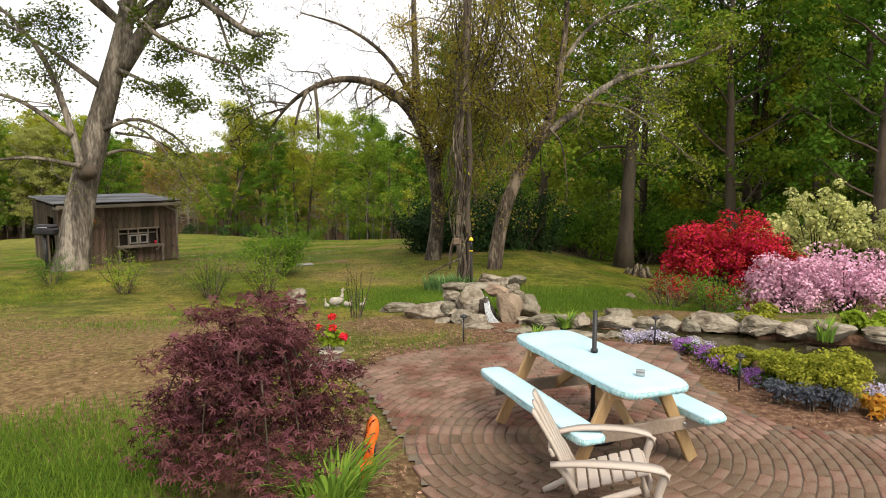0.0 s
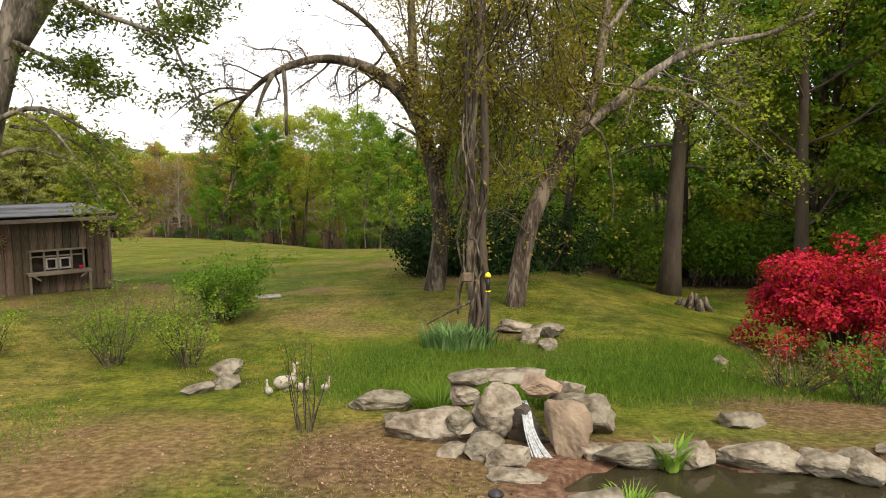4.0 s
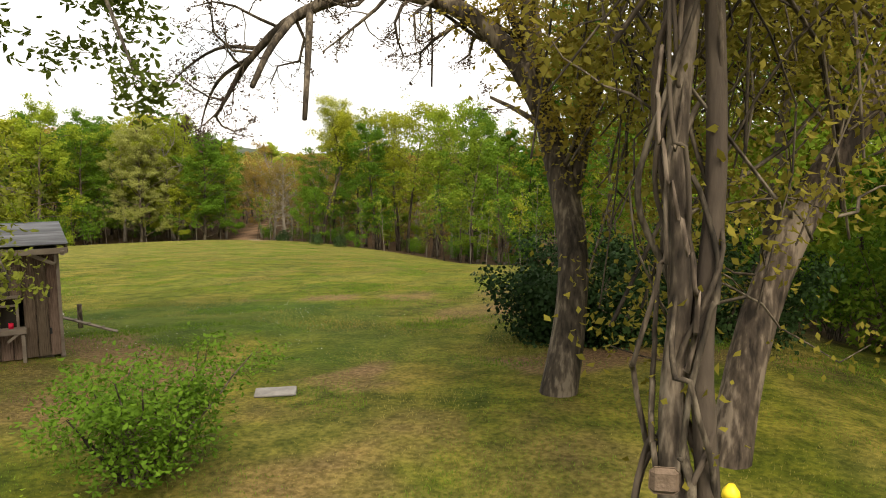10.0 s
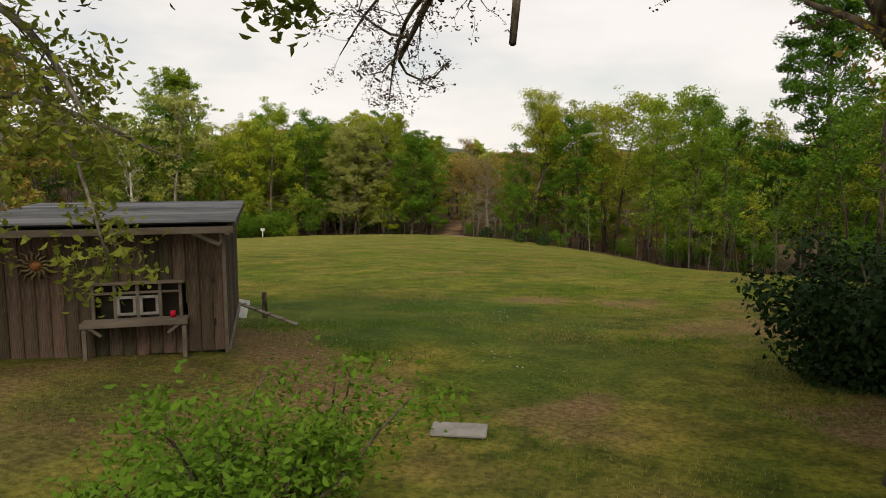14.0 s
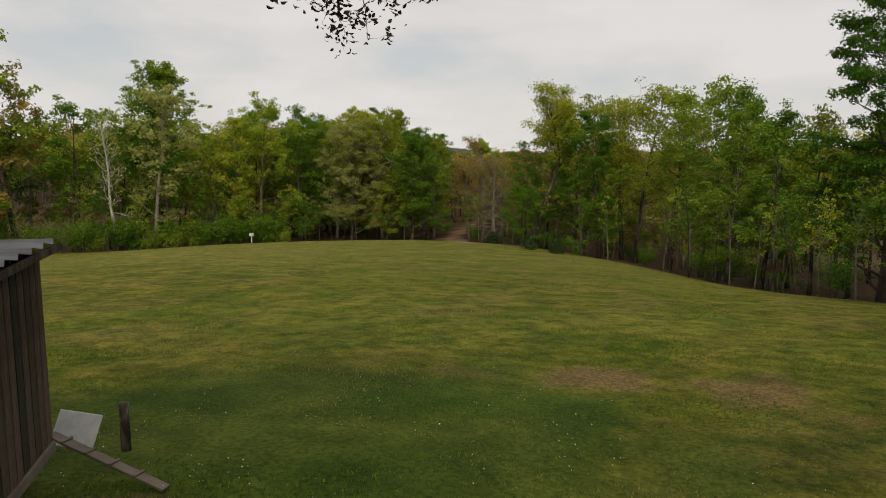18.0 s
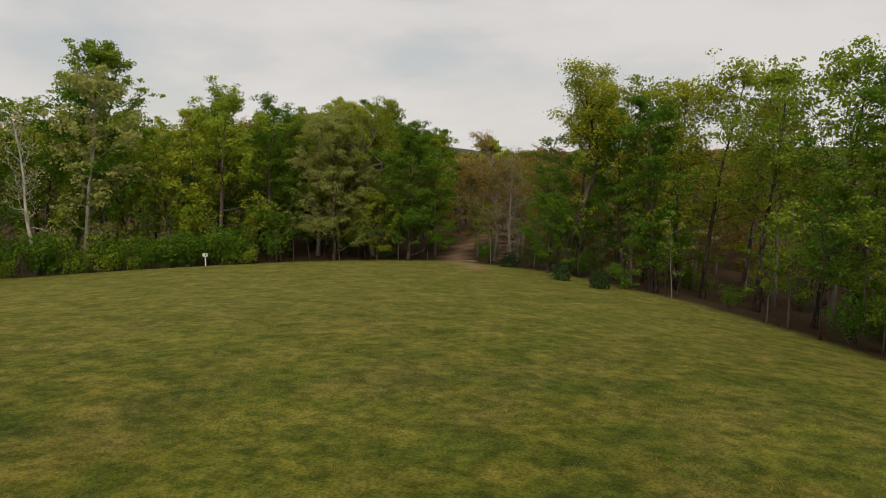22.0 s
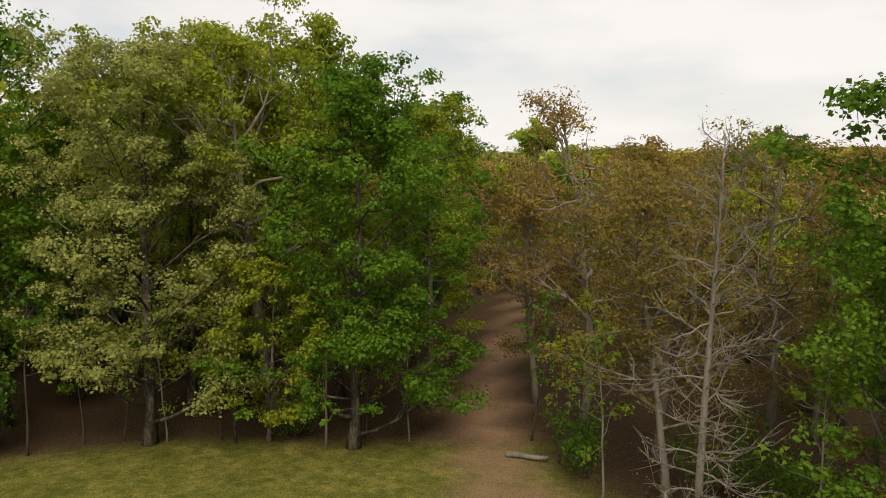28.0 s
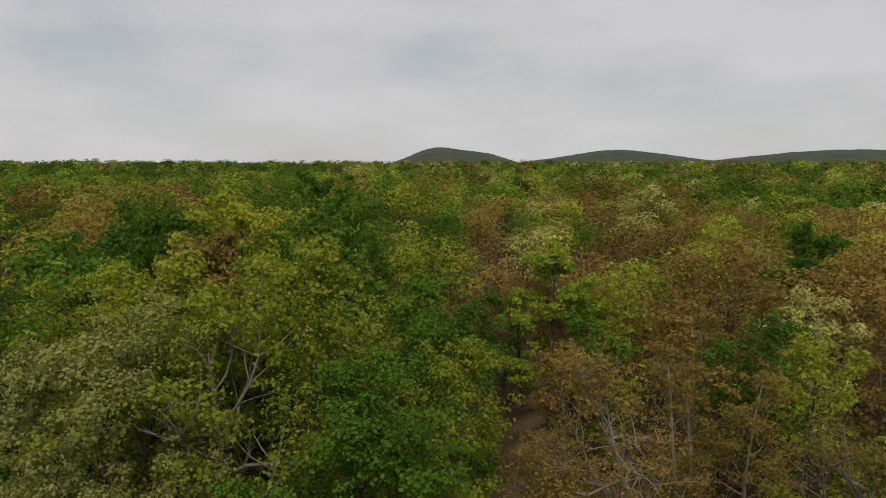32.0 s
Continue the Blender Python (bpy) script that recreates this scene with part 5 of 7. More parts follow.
def cloth(length, width, z, y=0.0):
    """A rounded fitted cover with a puckered edge; returns top and edge."""
    ang = np.linspace(0, 2 * np.pi, 160, endpoint=False)
    rx, ry, k = length / 2, width / 2, 7
    cx, cy = np.sign(np.cos(ang)) * rx * np.abs(np.cos(ang)) ** (2 / k), np.sign(np.sin(ang)) * ry * np.abs(np.sin(ang)) ** (2 / k)
    ruffle = 1 + 0.006 * np.sin(ang * 47)
    rings, faces = [], []
    for q, (sc, h) in enumerate(((0.0, 0.004), (0.5, 0.004), (0.9, 0.003), (0.985, 0.0), (1.0, -0.012))):
        rings.append(np.stack([cx * sc, cy * sc + y, np.full(160, z + h)], -1))
    i = np.arange(160)
    for q in range(4):
        faces.append(np.stack([q * 160 + i, q * 160 + (i + 1) % 160, (q + 1) * 160 + (i + 1) % 160, (q + 1) * 160 + i], -1))
    top = Geo().add(np.concatenate(rings), np.concatenate(faces))
    edge = []
    for sc, h in ((1.0, -0.012), (1.008, -0.03), (1.0, -0.055), (0.985, -0.06)):
        edge.append(np.stack([cx * sc * ruffle, cy * sc * ruffle + y, np.full(160, z + h) + 0.006 * np.sin(ang * 61)], -1))
    ef = [np.stack([q * 160 + i, q * 160 + (i + 1) % 160, (q + 1) * 160 + (i + 1) % 160, (q + 1) * 160 + i], -1) for q in range(3)]
    return top, Geo().add(np.concatenate(edge), np.concatenate(ef))


for k in range(5):
    part("tabletop_board", box(TL - 0.22, 0.1, 0.03, (0, (k - 2) * 0.11, 0.716), 0.006), LUMBER, table)
top, edge = cloth(TL, TW, 0.752)
cover = part("tablecloth", top, CLOTH, table, "light blue vinyl cloth", True)
part("cloth_edge", edge, CLOTH_EDGE, cover, "puckered teal checked edge", True)
for side in (-1, 1):
    for k in (-1, 1):
        part("bench_board", box(TL - 0.24, 0.095, 0.03, (0, side * 0.55 + k * 0.052, 0.422), 0.006), LUMBER, table)
    top, edge = cloth(TL - 0.04, 0.25, 0.457, side * 0.55)
    cover = part("bench_cover", top, CLOTH, table, "light blue vinyl bench cover", True)
    part("cover_edge", edge, CLOTH_EDGE, cover, "puckered teal checked edge", True)
for end in (-0.62, 0.62):
    for side in (-1, 1):
        part("leg", box(0.04, 0.1, 0.79, (end, side * 0.385, 0.355), 0.006, (side * 27, 0, 0)), LUMBER, table)
    part("bench_support", box(0.04, 1.28, 0.11, (end + 0.042, 0, 0.345), 0.006), LUMBER_GREY, table, "grey weathered cross beam")
    part("top_support", box(0.04, 0.56, 0.08, (end + 0.042, 0, 0.655), 0.006), LUMBER, table)
    part("brace", box(0.6, 0.04, 0.08, (end * 0.55, 0, 0.5), 0.005, (0, 36 if end > 0 else -36, 0)), LUMBER, table)
    for side in (-1, 1):
        part("bolt", Geo().add(*tube([(end + 0.06, side * 0.42, 0.345), (end + 0.075, side * 0.42, 0.345)], 0.014, 8)), GREY_METAL, table)
pole = thing("umbrella_pole", 1.32, 5.65, PZ, "black metal umbrella pole through the picnic table", "umbrella pole")
part("tube", Geo().add(*tube([(0, 0, 0.02), (0, 0, 1.13)], 0.021, 12)), BLACK, pole, smooth=True)
part("collar", Geo().add(*tube([(0, 0, 0.762), (0, 0, 0.79)], 0.032, 12)), BLACK, pole, smooth=True)
part("base", Geo().add(*tube([(0, 0, 0.0), (0, 0, 0.05), (0, 0, 0.06), (0, 0, 0.16)], (0.22, 0.21, 0.05, 0.035), 18)), BLACK, pole, smooth=True)
tray = thing("ashtray", 1.53, 5.0, PZ + 0.757, "small dull grey metal box on the tablecloth", "box", turn=-20)
part("body", box(0.065, 0.05, 0.035, (0, 0, 0.0175), 0.008), GREY_METAL, tray)
part("lid", box(0.07, 0.054, 0.01, (0, 0, 0.04), 0.004), GREY_METAL, tray)

# moulded garden chair
chair = thing("garden_chair", 1.13, 4.32, PZ, "tan moulded plastic garden chair on the brick patio", "chair", turn=-9, size=0.9)
for k in range(6):
    part("seat_slat", box(0.075, 0.46, 0.022, (-0.2 + k * 0.084, 0, 0.29 + 0.028 * k - 0.004 * (k == 5)), 0.008, (0, -16, 0)), PLASTIC, chair)
for k in range(5):
    x0 = (k - 2) * 0.098
    b = spline([(-0.24, x0, 0.27), (-0.40, x0 * 1.05, 0.60), (-0.56, x0 * 1.12, 0.93 - 0.03 * abs(k - 2))], 8)
    g = Geo()
    v = []
    for q in b:
        v += [(q[0], q[1] - 0.042, q[2]), (q[0], q[1] + 0.042, q[2]), (q[0] - 0.02, q[1] + 0.042, q[2] - 0.008), (q[0] - 0.02, q[1] - 0.042, q[2] - 0.008)]
    f = [(4 * i + j, 4 * i + (j + 1) % 4, 4 * i + 4 + (j + 1) % 4, 4 * i + 4 + j) for i in range(7) for j in range(4)] + [(3, 2, 1, 0), (28, 29, 30, 31)]
    part("back_slat", g.add(v, f), PLASTIC, chair)
part("back_rail", box(0.03, 0.5, 0.07, (-0.43, 0, 0.56), 0.01, (0, -25, 0)), PLASTIC, chair)
part("front_rail", box(0.03, 0.52, 0.09, (0.27, 0, 0.37), 0.012), PLASTIC, chair)
for side in (-1, 1):
    arm = spline([(-0.44, side * 0.29, 0.50), (-0.2, side * 0.335, 0.545), (0.12, side * 0.345, 0.555), (0.33, side * 0.33, 0.53), (0.38, side * 0.325, 0.47)], 14)
    v = []
    for q, w in zip(arm, np.interp(np.arange(14), [0, 4, 9, 13], [0.035, 0.05, 0.062, 0.04])):
        v += [(q[0], q[1] - w, q[2]), (q[0], q[1] + w, q[2]), (q[0], q[1] + w * 0.9, q[2] - 0.022), (q[0], q[1] - w * 0.9, q[2] - 0.022)]
    f = [(4 * i + j, 4 * i + (j + 1) % 4, 4 * i + 4 + (j + 1) % 4, 4 * i + 4 + j) for i in range(13) for j in range(4)] + [(3, 2, 1, 0), (52, 53, 54, 55)]
    part("armrest", Geo().add(v, f), PLASTIC, chair)
    part("front_leg", Geo().add(*tube(spline([(0.36, side * 0.325, 0.5), (0.31, side * 0.32, 0.3), (0.33, side * 0.33, 0.0)], 8), np.array([0.035, 0.034, 0.032, 0.03, 0.03, 0.03, 0.032, 0.034]), 8)), PLASTIC, chair, smooth=True)
    part("rear_leg", Geo().add(*tube(spline([(0.2, side * 0.27, 0.34), (-0.15, side * 0.28, 0.2), (-0.48, side * 0.3, 0.0)], 8), np.full(8, 0.028), 8)), PLASTIC, chair, smooth=True)
    part("arm_post", Geo().add(*tube(spline([(-0.25, side * 0.26, 0.28), (-0.33, side * 0.28, 0.42), (-0.40, side * 0.29, 0.5)], 6), np.full(6, 0.024), 8)), PLASTIC, chair, smooth=True)

# rocks


def rock(x, y, z, sx, sy, sz, seed, mat, label, group, turn=0.0, tilt=0.0):
    rng = np.random.default_rng(seed)
    bm = bmesh.new()
    bmesh.ops.create_icosphere(bm, subdivisions=4, radius=1.0)
    planes = unit(rng.normal(size=(15, 3)) * [1, 1, 0.9])
    reach = rng.uniform(0.5, 0.82, 15)
    for v in bm.verts:
        d = np.array(v.co)
        boxy = 1 / float(np.sum(np.abs(d) ** 5)) ** 0.2
        dots = planes @ d
        r = min(1.15, float(np.min(np.where(dots > 0.12, reach / np.maximum(dots, 0.12), 9))))
        r = min(r, 0.95 * boxy) * (1 + 0.09 * noise.noise(Vector(d * 2.2 + seed)) + 0.05 * noise.noise(Vector(d * 6 + seed)) + 0.03 * noise.noise(Vector(d * 14 + seed)))
        v.co = Vector((d[0] * r * sx * 0.56, d[1] * r * sy * 0.58, d[2] * r * sz * 0.55))
    ob = part("rock", bm, mat)
    ob.matrix_basis = pose(x, y, z, tilt, tilt * 0.4, turn)
    tagged(ob, label, "rock", group)
    return ob


WF = "rocks of the waterfall"
for x, y, up, w, d, h, seed, mat, label, turn, tilt in (
    (-0.85, 12.4, 0.05, 0.8, 0.55, 0.22, 1, STONE, "flat grey stone lying in the mulch", 10, 0),
    (-0.15, 11.1, 0.12, 0.82, 0.5, 0.4, 2, STONE, "large grey boulder of the waterfall", 0, 0),
    (0.14, 11.3, 0.40, 0.32, 0.3, 0.22, 3, STONE, "small tan boulder of the waterfall", 30, 0),
    (0.24, 11.5, 0.54, 0.42, 0.36, 0.16, 4, STONE, "flat tan slab on top of the waterfall", 15, 0),
    (0.42, 11.0, 0.28, 0.4, 0.34, 0.44, 5, STONE, "upright tan boulder of the waterfall", 40, 12),
    (1.06, 10.72, 0.24, 0.36, 0.34, 0.62, 6, STONE_PINK, "leaning pinkish boulder beside the falling water", 20, -28),
    (0.26, 10.5, 0.08, 0.34, 0.28, 0.24, 7, STONE, "low tan boulder by the pool", -14, 0),
    (0.52, 10.35, 0.06, 0.38, 0.28, 0.22, 15, STONE, "low tan boulder by the pool", 24, 0),
    (0.92, 11.35, 0.5, 0.44, 0.4, 0.2, 8, STONE_PINK, "brown mossy stone over the water's lip", 50, 0),
    (0.62, 11.6, 0.54, 0.62, 0.4, 0.16, 9, STONE, "long flat capstone of the waterfall", -8, 0),
    (1.38, 11.3, 0.22, 0.5, 0.4, 0.42, 10, STONE, "square tan boulder of the waterfall", 12, 0),
    (1.22, 11.65, 0.36, 0.42, 0.36, 0.24, 11, STONE, "tan stone behind the waterfall", 70, 0),
    (0.74, 11.1, 0.12, 0.4, 0.5, 0.44, 12, STONE_WET, "wet dark stone under the falling water", 10, 0),
    (0.60, 9.98, 0.02, 0.45, 0.26, 0.13, 13, STONE, "low flat stone at the pool's rim", -25, 0),
    (-0.5, 11.45, 0.06, 0.4, 0.34, 0.24, 14, STONE, "grey stone at the waterfall's foot", 33, 0),
    (0.12, 11.0, 0.22, 0.26, 0.24, 0.24, 16, STONE, "small grey stone of the waterfall", 15, 0),
    (0.3, 10.78, 0.1, 0.24, 0.22, 0.2, 17, STONE_WET, "small wet stone of the waterfall", 55, 0),
    (0.86, 10.95, 0.02, 0.3, 0.26, 0.22, 18, STONE_WET, "small wet stone under the falling water", 35, 0),
    (1.3, 10.55, 0.04, 0.3, 0.24, 0.2, 19, STONE, "small grey stone at the pool's rim", 5, 0),
    (0.02, 10.62, 0.03, 0.3, 0.24, 0.18, 70, STONE, "small grey stone in the mulch", 45, 0),
):
    rock(x, y, gz(x, y) + up, w * 1.2, d * 1.2, h * 1.18, seed, mat, label, "rocks of the waterfall", turn, tilt)
for n, (x, y, w, d, h) in enumerate(((1.6, 10.45, 0.78, 0.38, 0.22), (2.16, 10.42, 0.4, 0.34, 0.27), (2.76, 10.42, 0.66, 0.4, 0.27), (3.2, 10.28, 0.42, 0.33, 0.22), (3.5, 10.12, 0.48, 0.36, 0.25), (3.82, 10.05, 0.32, 0.32, 0.22), (4.25, 10.1, 0.75, 0.45, 0.32), (4.75, 9.75, 0.75, 0.45, 0.27), (5.1, 9.55, 0.45, 0.36, 0.24), (5.5, 9.3, 0.75, 0.45, 0.3), (6.1, 9.0, 0.6, 0.45, 0.27), (4.15, 10.65, 0.6, 0.36, 0.2), (4.75, 10.5, 0.65, 0.36, 0.2), (5.7, 9.9, 0.6, 0.36, 0.22), (3.1, 11.6, 0.5, 0.36, 0.24),
                                     (1.15, 9.55, 0.45, 0.26, 0.14), (1.55, 9.38, 0.38, 0.28, 0.15), (2.0, 9.18, 0.62, 0.28, 0.13), (2.45, 9.26, 0.34, 0.28, 0.13), (2.72, 9.2, 0.5, 0.3, 0.16), (3.08, 9.02, 0.45, 0.3, 0.17), (3.35, 8.72, 0.4, 0.28, 0.15))):
    rock(x, y, gz(x, y) + h * 0.22, w * 1.12, d * 1.05, h * 1.1, 20 + n, STONE, "grey-tan sandstone edging the pond" if n < 15 else "low flat stone between pond and patio", "stones round the pond", (n * 37) % 24 - 12)
for n, (x, y, w, h) in enumerate(((1.24, 17.04, 0.72, 0.34), (1.45, 16.26, 0.62, 0.36), (1.71, 15.81, 0.5, 0.3), (1.83, 16.74, 0.66, 0.34))):
    rock(x, y, gz(x, y) + h * 0.25, w, w * 0.7, h, 50 + n, STONE, "pale angular stone on the lawn", "stones by the vines", n * 50)
for n, (x, y, up, w, h) in enumerate(((-2.95, 13.4, 0.08, 0.5, 0.34), (-2.98, 13.6, 0.24, 0.56, 0.24), (-3.25, 13.15, 0.04, 0.6, 0.2), (4.3, 15.0, 0.05, 0.4, 0.24))):
    rock(x, y, gz(x, y) + up, w, w * 0.7, h, 60 + n, STONE, "tan garden stone at the bed's edge", "stones on the lawn", n * 40)

# pond water and waterfall
WATER = material("dark_pond_water", ((0.02, 0.018, 0.01), (0.035, 0.03, 0.015)), 0.06, 1.2, 3, 0.12, 14, spec=0.6)
wg = Geo()
wx, wy = np.meshgrid(np.arange(0.5, 8.0, 0.1), np.arange(6.2, 11, 0.1), indexing="ij")
ok = in_pond(wx[:-1, :-1] + 0.05, wy[:-1, :-1] + 0.05) > -0.2
ii, jj = np.nonzero(ok)
cols = wx.shape[1]
wg.add(np.stack([wx, wy, np.full(wx.shape, 0.84)], -1), np.stack([ii * cols + jj, (ii + 1) * cols + jj, (ii + 1) * cols + jj + 1, ii * cols + jj + 1], -1))
tagged(new("water", wg.mesh("water", WATER, True)), "dark still water of the garden pond", "pond", kind="structure")
FOAM = material("white_falling_water", ((0.20, 0.22, 0.22), (0.50, 0.52, 0.53)), 0.2, 14, 5, 0.6, 40, stretch=(3, 3, 0.4))
fall = thing("waterfall", 0, 0, 0, "thin white stream falling between the boulders into the pond", "waterfall")
for k in range(6):
    o = (k - 2.5) * 0.013
    s = spline([(0.72 + o, 11.1, 1.2), (0.73 + o * 1.1, 10.9, 1.16), (0.75 + o * 1.3, 10.75, 1.02), (0.80 + o * 2.0, 10.55, 0.92), (0.86 + o * 3, 10.35, 0.85)], 12)
    part("stream", Geo().add(*tube(s, np.interp(np.arange(12), [0, 3, 7, 11], [0.006, 0.014, 0.012, 0.022]) * (0.55 + 0.3 * (k % 3)), 5)), FOAM, fall, smooth=True)

frng = np.random.default_rng(77)
foam = Geo()
for k in range(46):
    a, r = frng.uniform(0, 6.28), 0.2 * frng.random() ** 0.6
    foam.add(*tube([(0.9 + r * math.cos(a), 10.22 + 0.7 * r * math.sin(a), 0.843), (0.9 + r * math.cos(a), 10.22 + 0.7 * r * math.sin(a), 0.85 + 0.012 * frng.random())], (frng.uniform(0.008, 0.022), 0.006), 6))
part("foam", foam, FOAM, fall, "white foam where the stream meets the pool", True)

# brick patio
patio = thing("pavement_patio", 0, 0, 0, "round patio of old red bricks laid in rings", "patio", kind="structure")
px, py = np.meshgrid(np.arange(-1.6, 9.2, 0.06), np.arange(-4, 9.3, 0.06), indexing="ij")
ok = on_patio(px[:-1, :-1] + 0.03, py[:-1, :-1] + 0.03) > 0.06
ii, jj = np.nonzero(ok)
cols = px.shape[1]
part("joint_bed", Geo().add(np.stack([px, py, np.full(px.shape, PZ - 0.014)], -1), np.stack([ii * cols + jj, (ii + 1) * cols + jj, (ii + 1) * cols + jj + 1, ii * cols + jj + 1], -1)), SAND, patio, "sandy grey joints")
bm = box(0.195, 0.09, 0.06, (0, 0, -0.03), 0.008)
brick_mesh = bpy.data.meshes.new("brick")
bm.to_mesh(brick_mesh)
bm.free()
brick_mesh.materials.append(BRICK)
bv = np.array([v.co[:] for v in brick_mesh.vertices])
bf3 = np.array([p.vertices[:] for p in brick_mesh.polygons if len(p.vertices) == 3])
bf4 = np.array([p.vertices[:] for p in brick_mesh.polygons if len(p.vertices) == 4])
brick_rng = np.random.default_rng(9)
rest, singles = Geo(), []
for ring in range(1, 120):
    r = ring * 0.099
    n = max(4, int(2 * math.pi * r / 0.204))
    for k in range(n):
        a = (k + 0.5 * (ring % 2)) / n * 2 * math.pi
        x, y = PX + r * math.cos(a), PY + r * math.sin(a)
        d = float(on_patio(x, y))
        if d < 0.08 or y < 2.6 or x > 6.2:
            continue
        m = pose(x, y, PZ + brick_rng.uniform(-0.005, 0.001), brick_rng.normal() * 0.7, brick_rng.normal() * 0.7, math.degrees(a) + 90 + brick_rng.normal() * 1.6)
        if -0.1 < x < 3.6 and 3.9 < y < 5.7 and len(singles) < 295:
            singles.append(m)
        else:
            rest.add(bv @ np.array(m.to_3x3()).T + np.array(m.translation), bf3, bf4)
for m in singles:
    b = new("brick", brick_mesh)
    b.parent = patio
    b.matrix_basis = m
tagged(part("bricks", rest, BRICK, patio, "old red bricks"), kind="stuff")


# plants
def bush(name, x, y, h, r, mat, count, leaf, label, seed, category="shrub", group="", stems=8, bark=BARK, flat=1.0, lobe=0.36, z=None, round_to=0):
    rng = np.random.default_rng(seed)
    t = thing(name, x, y, gz(x, y) if z is None else z, label, category, group)
    wood, spots = Geo(), []
    for k in range(stems):
        a, q = k * 2.4 + rng.uniform(-0.4, 0.4), rng.uniform(0.25, 0.95)
        b = spline([(0.05 * math.cos(a), 0.05 * math.sin(a), -0.08), (r * q * 0.35 * math.cos(a), r * q * 0.35 * math.sin(a), h * 0.4), (r * q * math.cos(a), r * q * math.sin(a), h * (0.95 - 0.45 * q * q) * rng.uniform(0.7, 1.0))], 6)
        wood.add(*tube(b, np.linspace(0.014, 0.004, 6) * max(0.5, min(h, 1.6)), 5, cap=False))
        spots.extend([b[-1], b[-2] * 0.5 + b[-1] * 0.5, b[3] + rng.normal(size=3) * 0.1 * r])
    for k in range(round_to):
        a, up = k * 2.4, (k + 0.5) / round_to
        w = r * math.sqrt(1 - (up * 0.92) ** 2) * rng.uniform(0.72, 1.0)
        spots.append(np.array((w * math.cos(a), w * math.sin(a), h * (0.12 + 0.82 * up) * rng.uniform(0.9, 1.08))))
    tagged(part("woody_frame", wood, bark, t), kind="stuff")
    spots = np.array(spots)
    spots[:, 2] = np.maximum(spots[:, 2], 0.12 * h)
    part("foliage", Geo().add(*lobed(spots, np.full(len(spots), lobe * min(h, r)) * rng.uniform(0.7, 1.2, len(spots)), count, leaf, rng)), mat, t)
    return t


def maple_leaves(centres, size, rng):
    """Star-shaped leaves of five narrow fingers."""
    c = np.asarray(centres)
    n = len(c)
    nrm = unit(rng.normal(size=(n, 3)) * 0.5 + [0, 0, 1])
    a = unit(np.cross(nrm, rng.normal(size=(n, 3))))
    b = np.cross(nrm, a)
    s = (size * rng.uniform(0.6, 1.2, n))[:, None]
    vs, out = [c], []
    for k, ang in enumerate((-1.9, -0.95, 0.0, 0.95, 1.9)):
        ln = (1.0, 1.0, 1.15, 1.0, 1.0)[k] * (0.75 if abs(ang) > 1.5 else 1.0)
        tip = a * math.cos(ang) + b * math.sin(ang)
        w = a * -math.sin(ang) + b * math.cos(ang)
        vs += [c + s * (tip * ln * 0.45 + w * 0.13), c + s * tip * ln - nrm * s * 0.3, c + s * (tip * ln * 0.45 - w * 0.13)]
        out.append(np.stack([np.zeros(n, int), np.full(n, 1 + 3 * k), np.full(n, 2 + 3 * k), np.full(n, 3 + 3 * k)], -1))
    v = np.stack(vs, 1)
    f = np.concatenate([o + np.arange(n)[:, None] * 16 for o in out])
    return v.reshape(-1, 3), f


rng = np.random.default_rng(101)
jm = thing("japanese_maple", -1.42, 4.78, PZ, "weeping dark purple japanese maple beside the patio", "shrub", size=0.84)
wood, tips = Geo(), []
for k in range(15):
    a = k * 2.4
    q = rng.uniform(0.35, 1.0)
    b = spline([(0, 0, -0.1), (0.12 * math.cos(a), 0.12 * math.sin(a), 0.7), (0.52 * q * math.cos(a), 0.52 * q * math.sin(a), 1.6 - 0.5 * q * q), (0.78 * q * math.cos(a), 0.78 * q * math.sin(a), 1.25 - 0.5 * q), (0.90 * q * math.cos(a), 0.90 * q * math.sin(a), 0.85 - 0.55 * q)], 12)
    wood.add(*tube(b, np.linspace(0.017, 0.004, 12), 6, cap=False))
    tips.extend(b[4:])
    sprout(wood, tips, b, 0.012, rng, 6, 0.4, 1, 0.3, -0.08, 0.4, 3)
tagged(part("woody_frame", wood, BARK_DARK, jm), kind="stuff")
part("foliage", Geo().add(*maple_leaves(clumps(np.array(tips)[rng.integers(0, len(tips), 420)], 15, [[0.12, 0.12, 0.04]], rng), 0.064, rng)), MAPLE, jm)

bush("red_azalea", 6.95, 16.2, 2.25, 1.65, AZALEA, 26000, 0.07, "large azalea covered in crimson flowers behind the pond", 102, bark=BARK_DARK, stems=26, lobe=0.19, round_to=46)
for n, (x, y, h, r) in enumerate(((7.3, 14.0, 1.35, 1.0), (8.7, 14.2, 1.6, 1.2), (10.0, 14.0, 1.5, 1.0))):
    bush("pink_azalea", x, y, h * 1.15, r, PINK, 6500, 0.07, "azalea thick with pale pink flowers by the pond", 103 + n, group="pink azaleas", stems=26, lobe=0.22, round_to=26, z=gz(x, y) - 0.15)
bush("pale_shrub", 9.6, 17.0, 3.4, 1.5, CREAM, 4600, 0.10, "tall shrub with cream-green young leaves", 107, stems=26, lobe=0.14)
bush("pale_shrub", 11.4, 16.6, 3.1, 1.3, CREAM, 3800, 0.10, "tall shrub with cream-green young leaves", 108, stems=22, lobe=0.14)
bush("gold_shrub", 4.95, 10.1, 0.36, 0.34, LIME, 1300, 0.05, "small golden tufted shrub between the pond stones", 111)
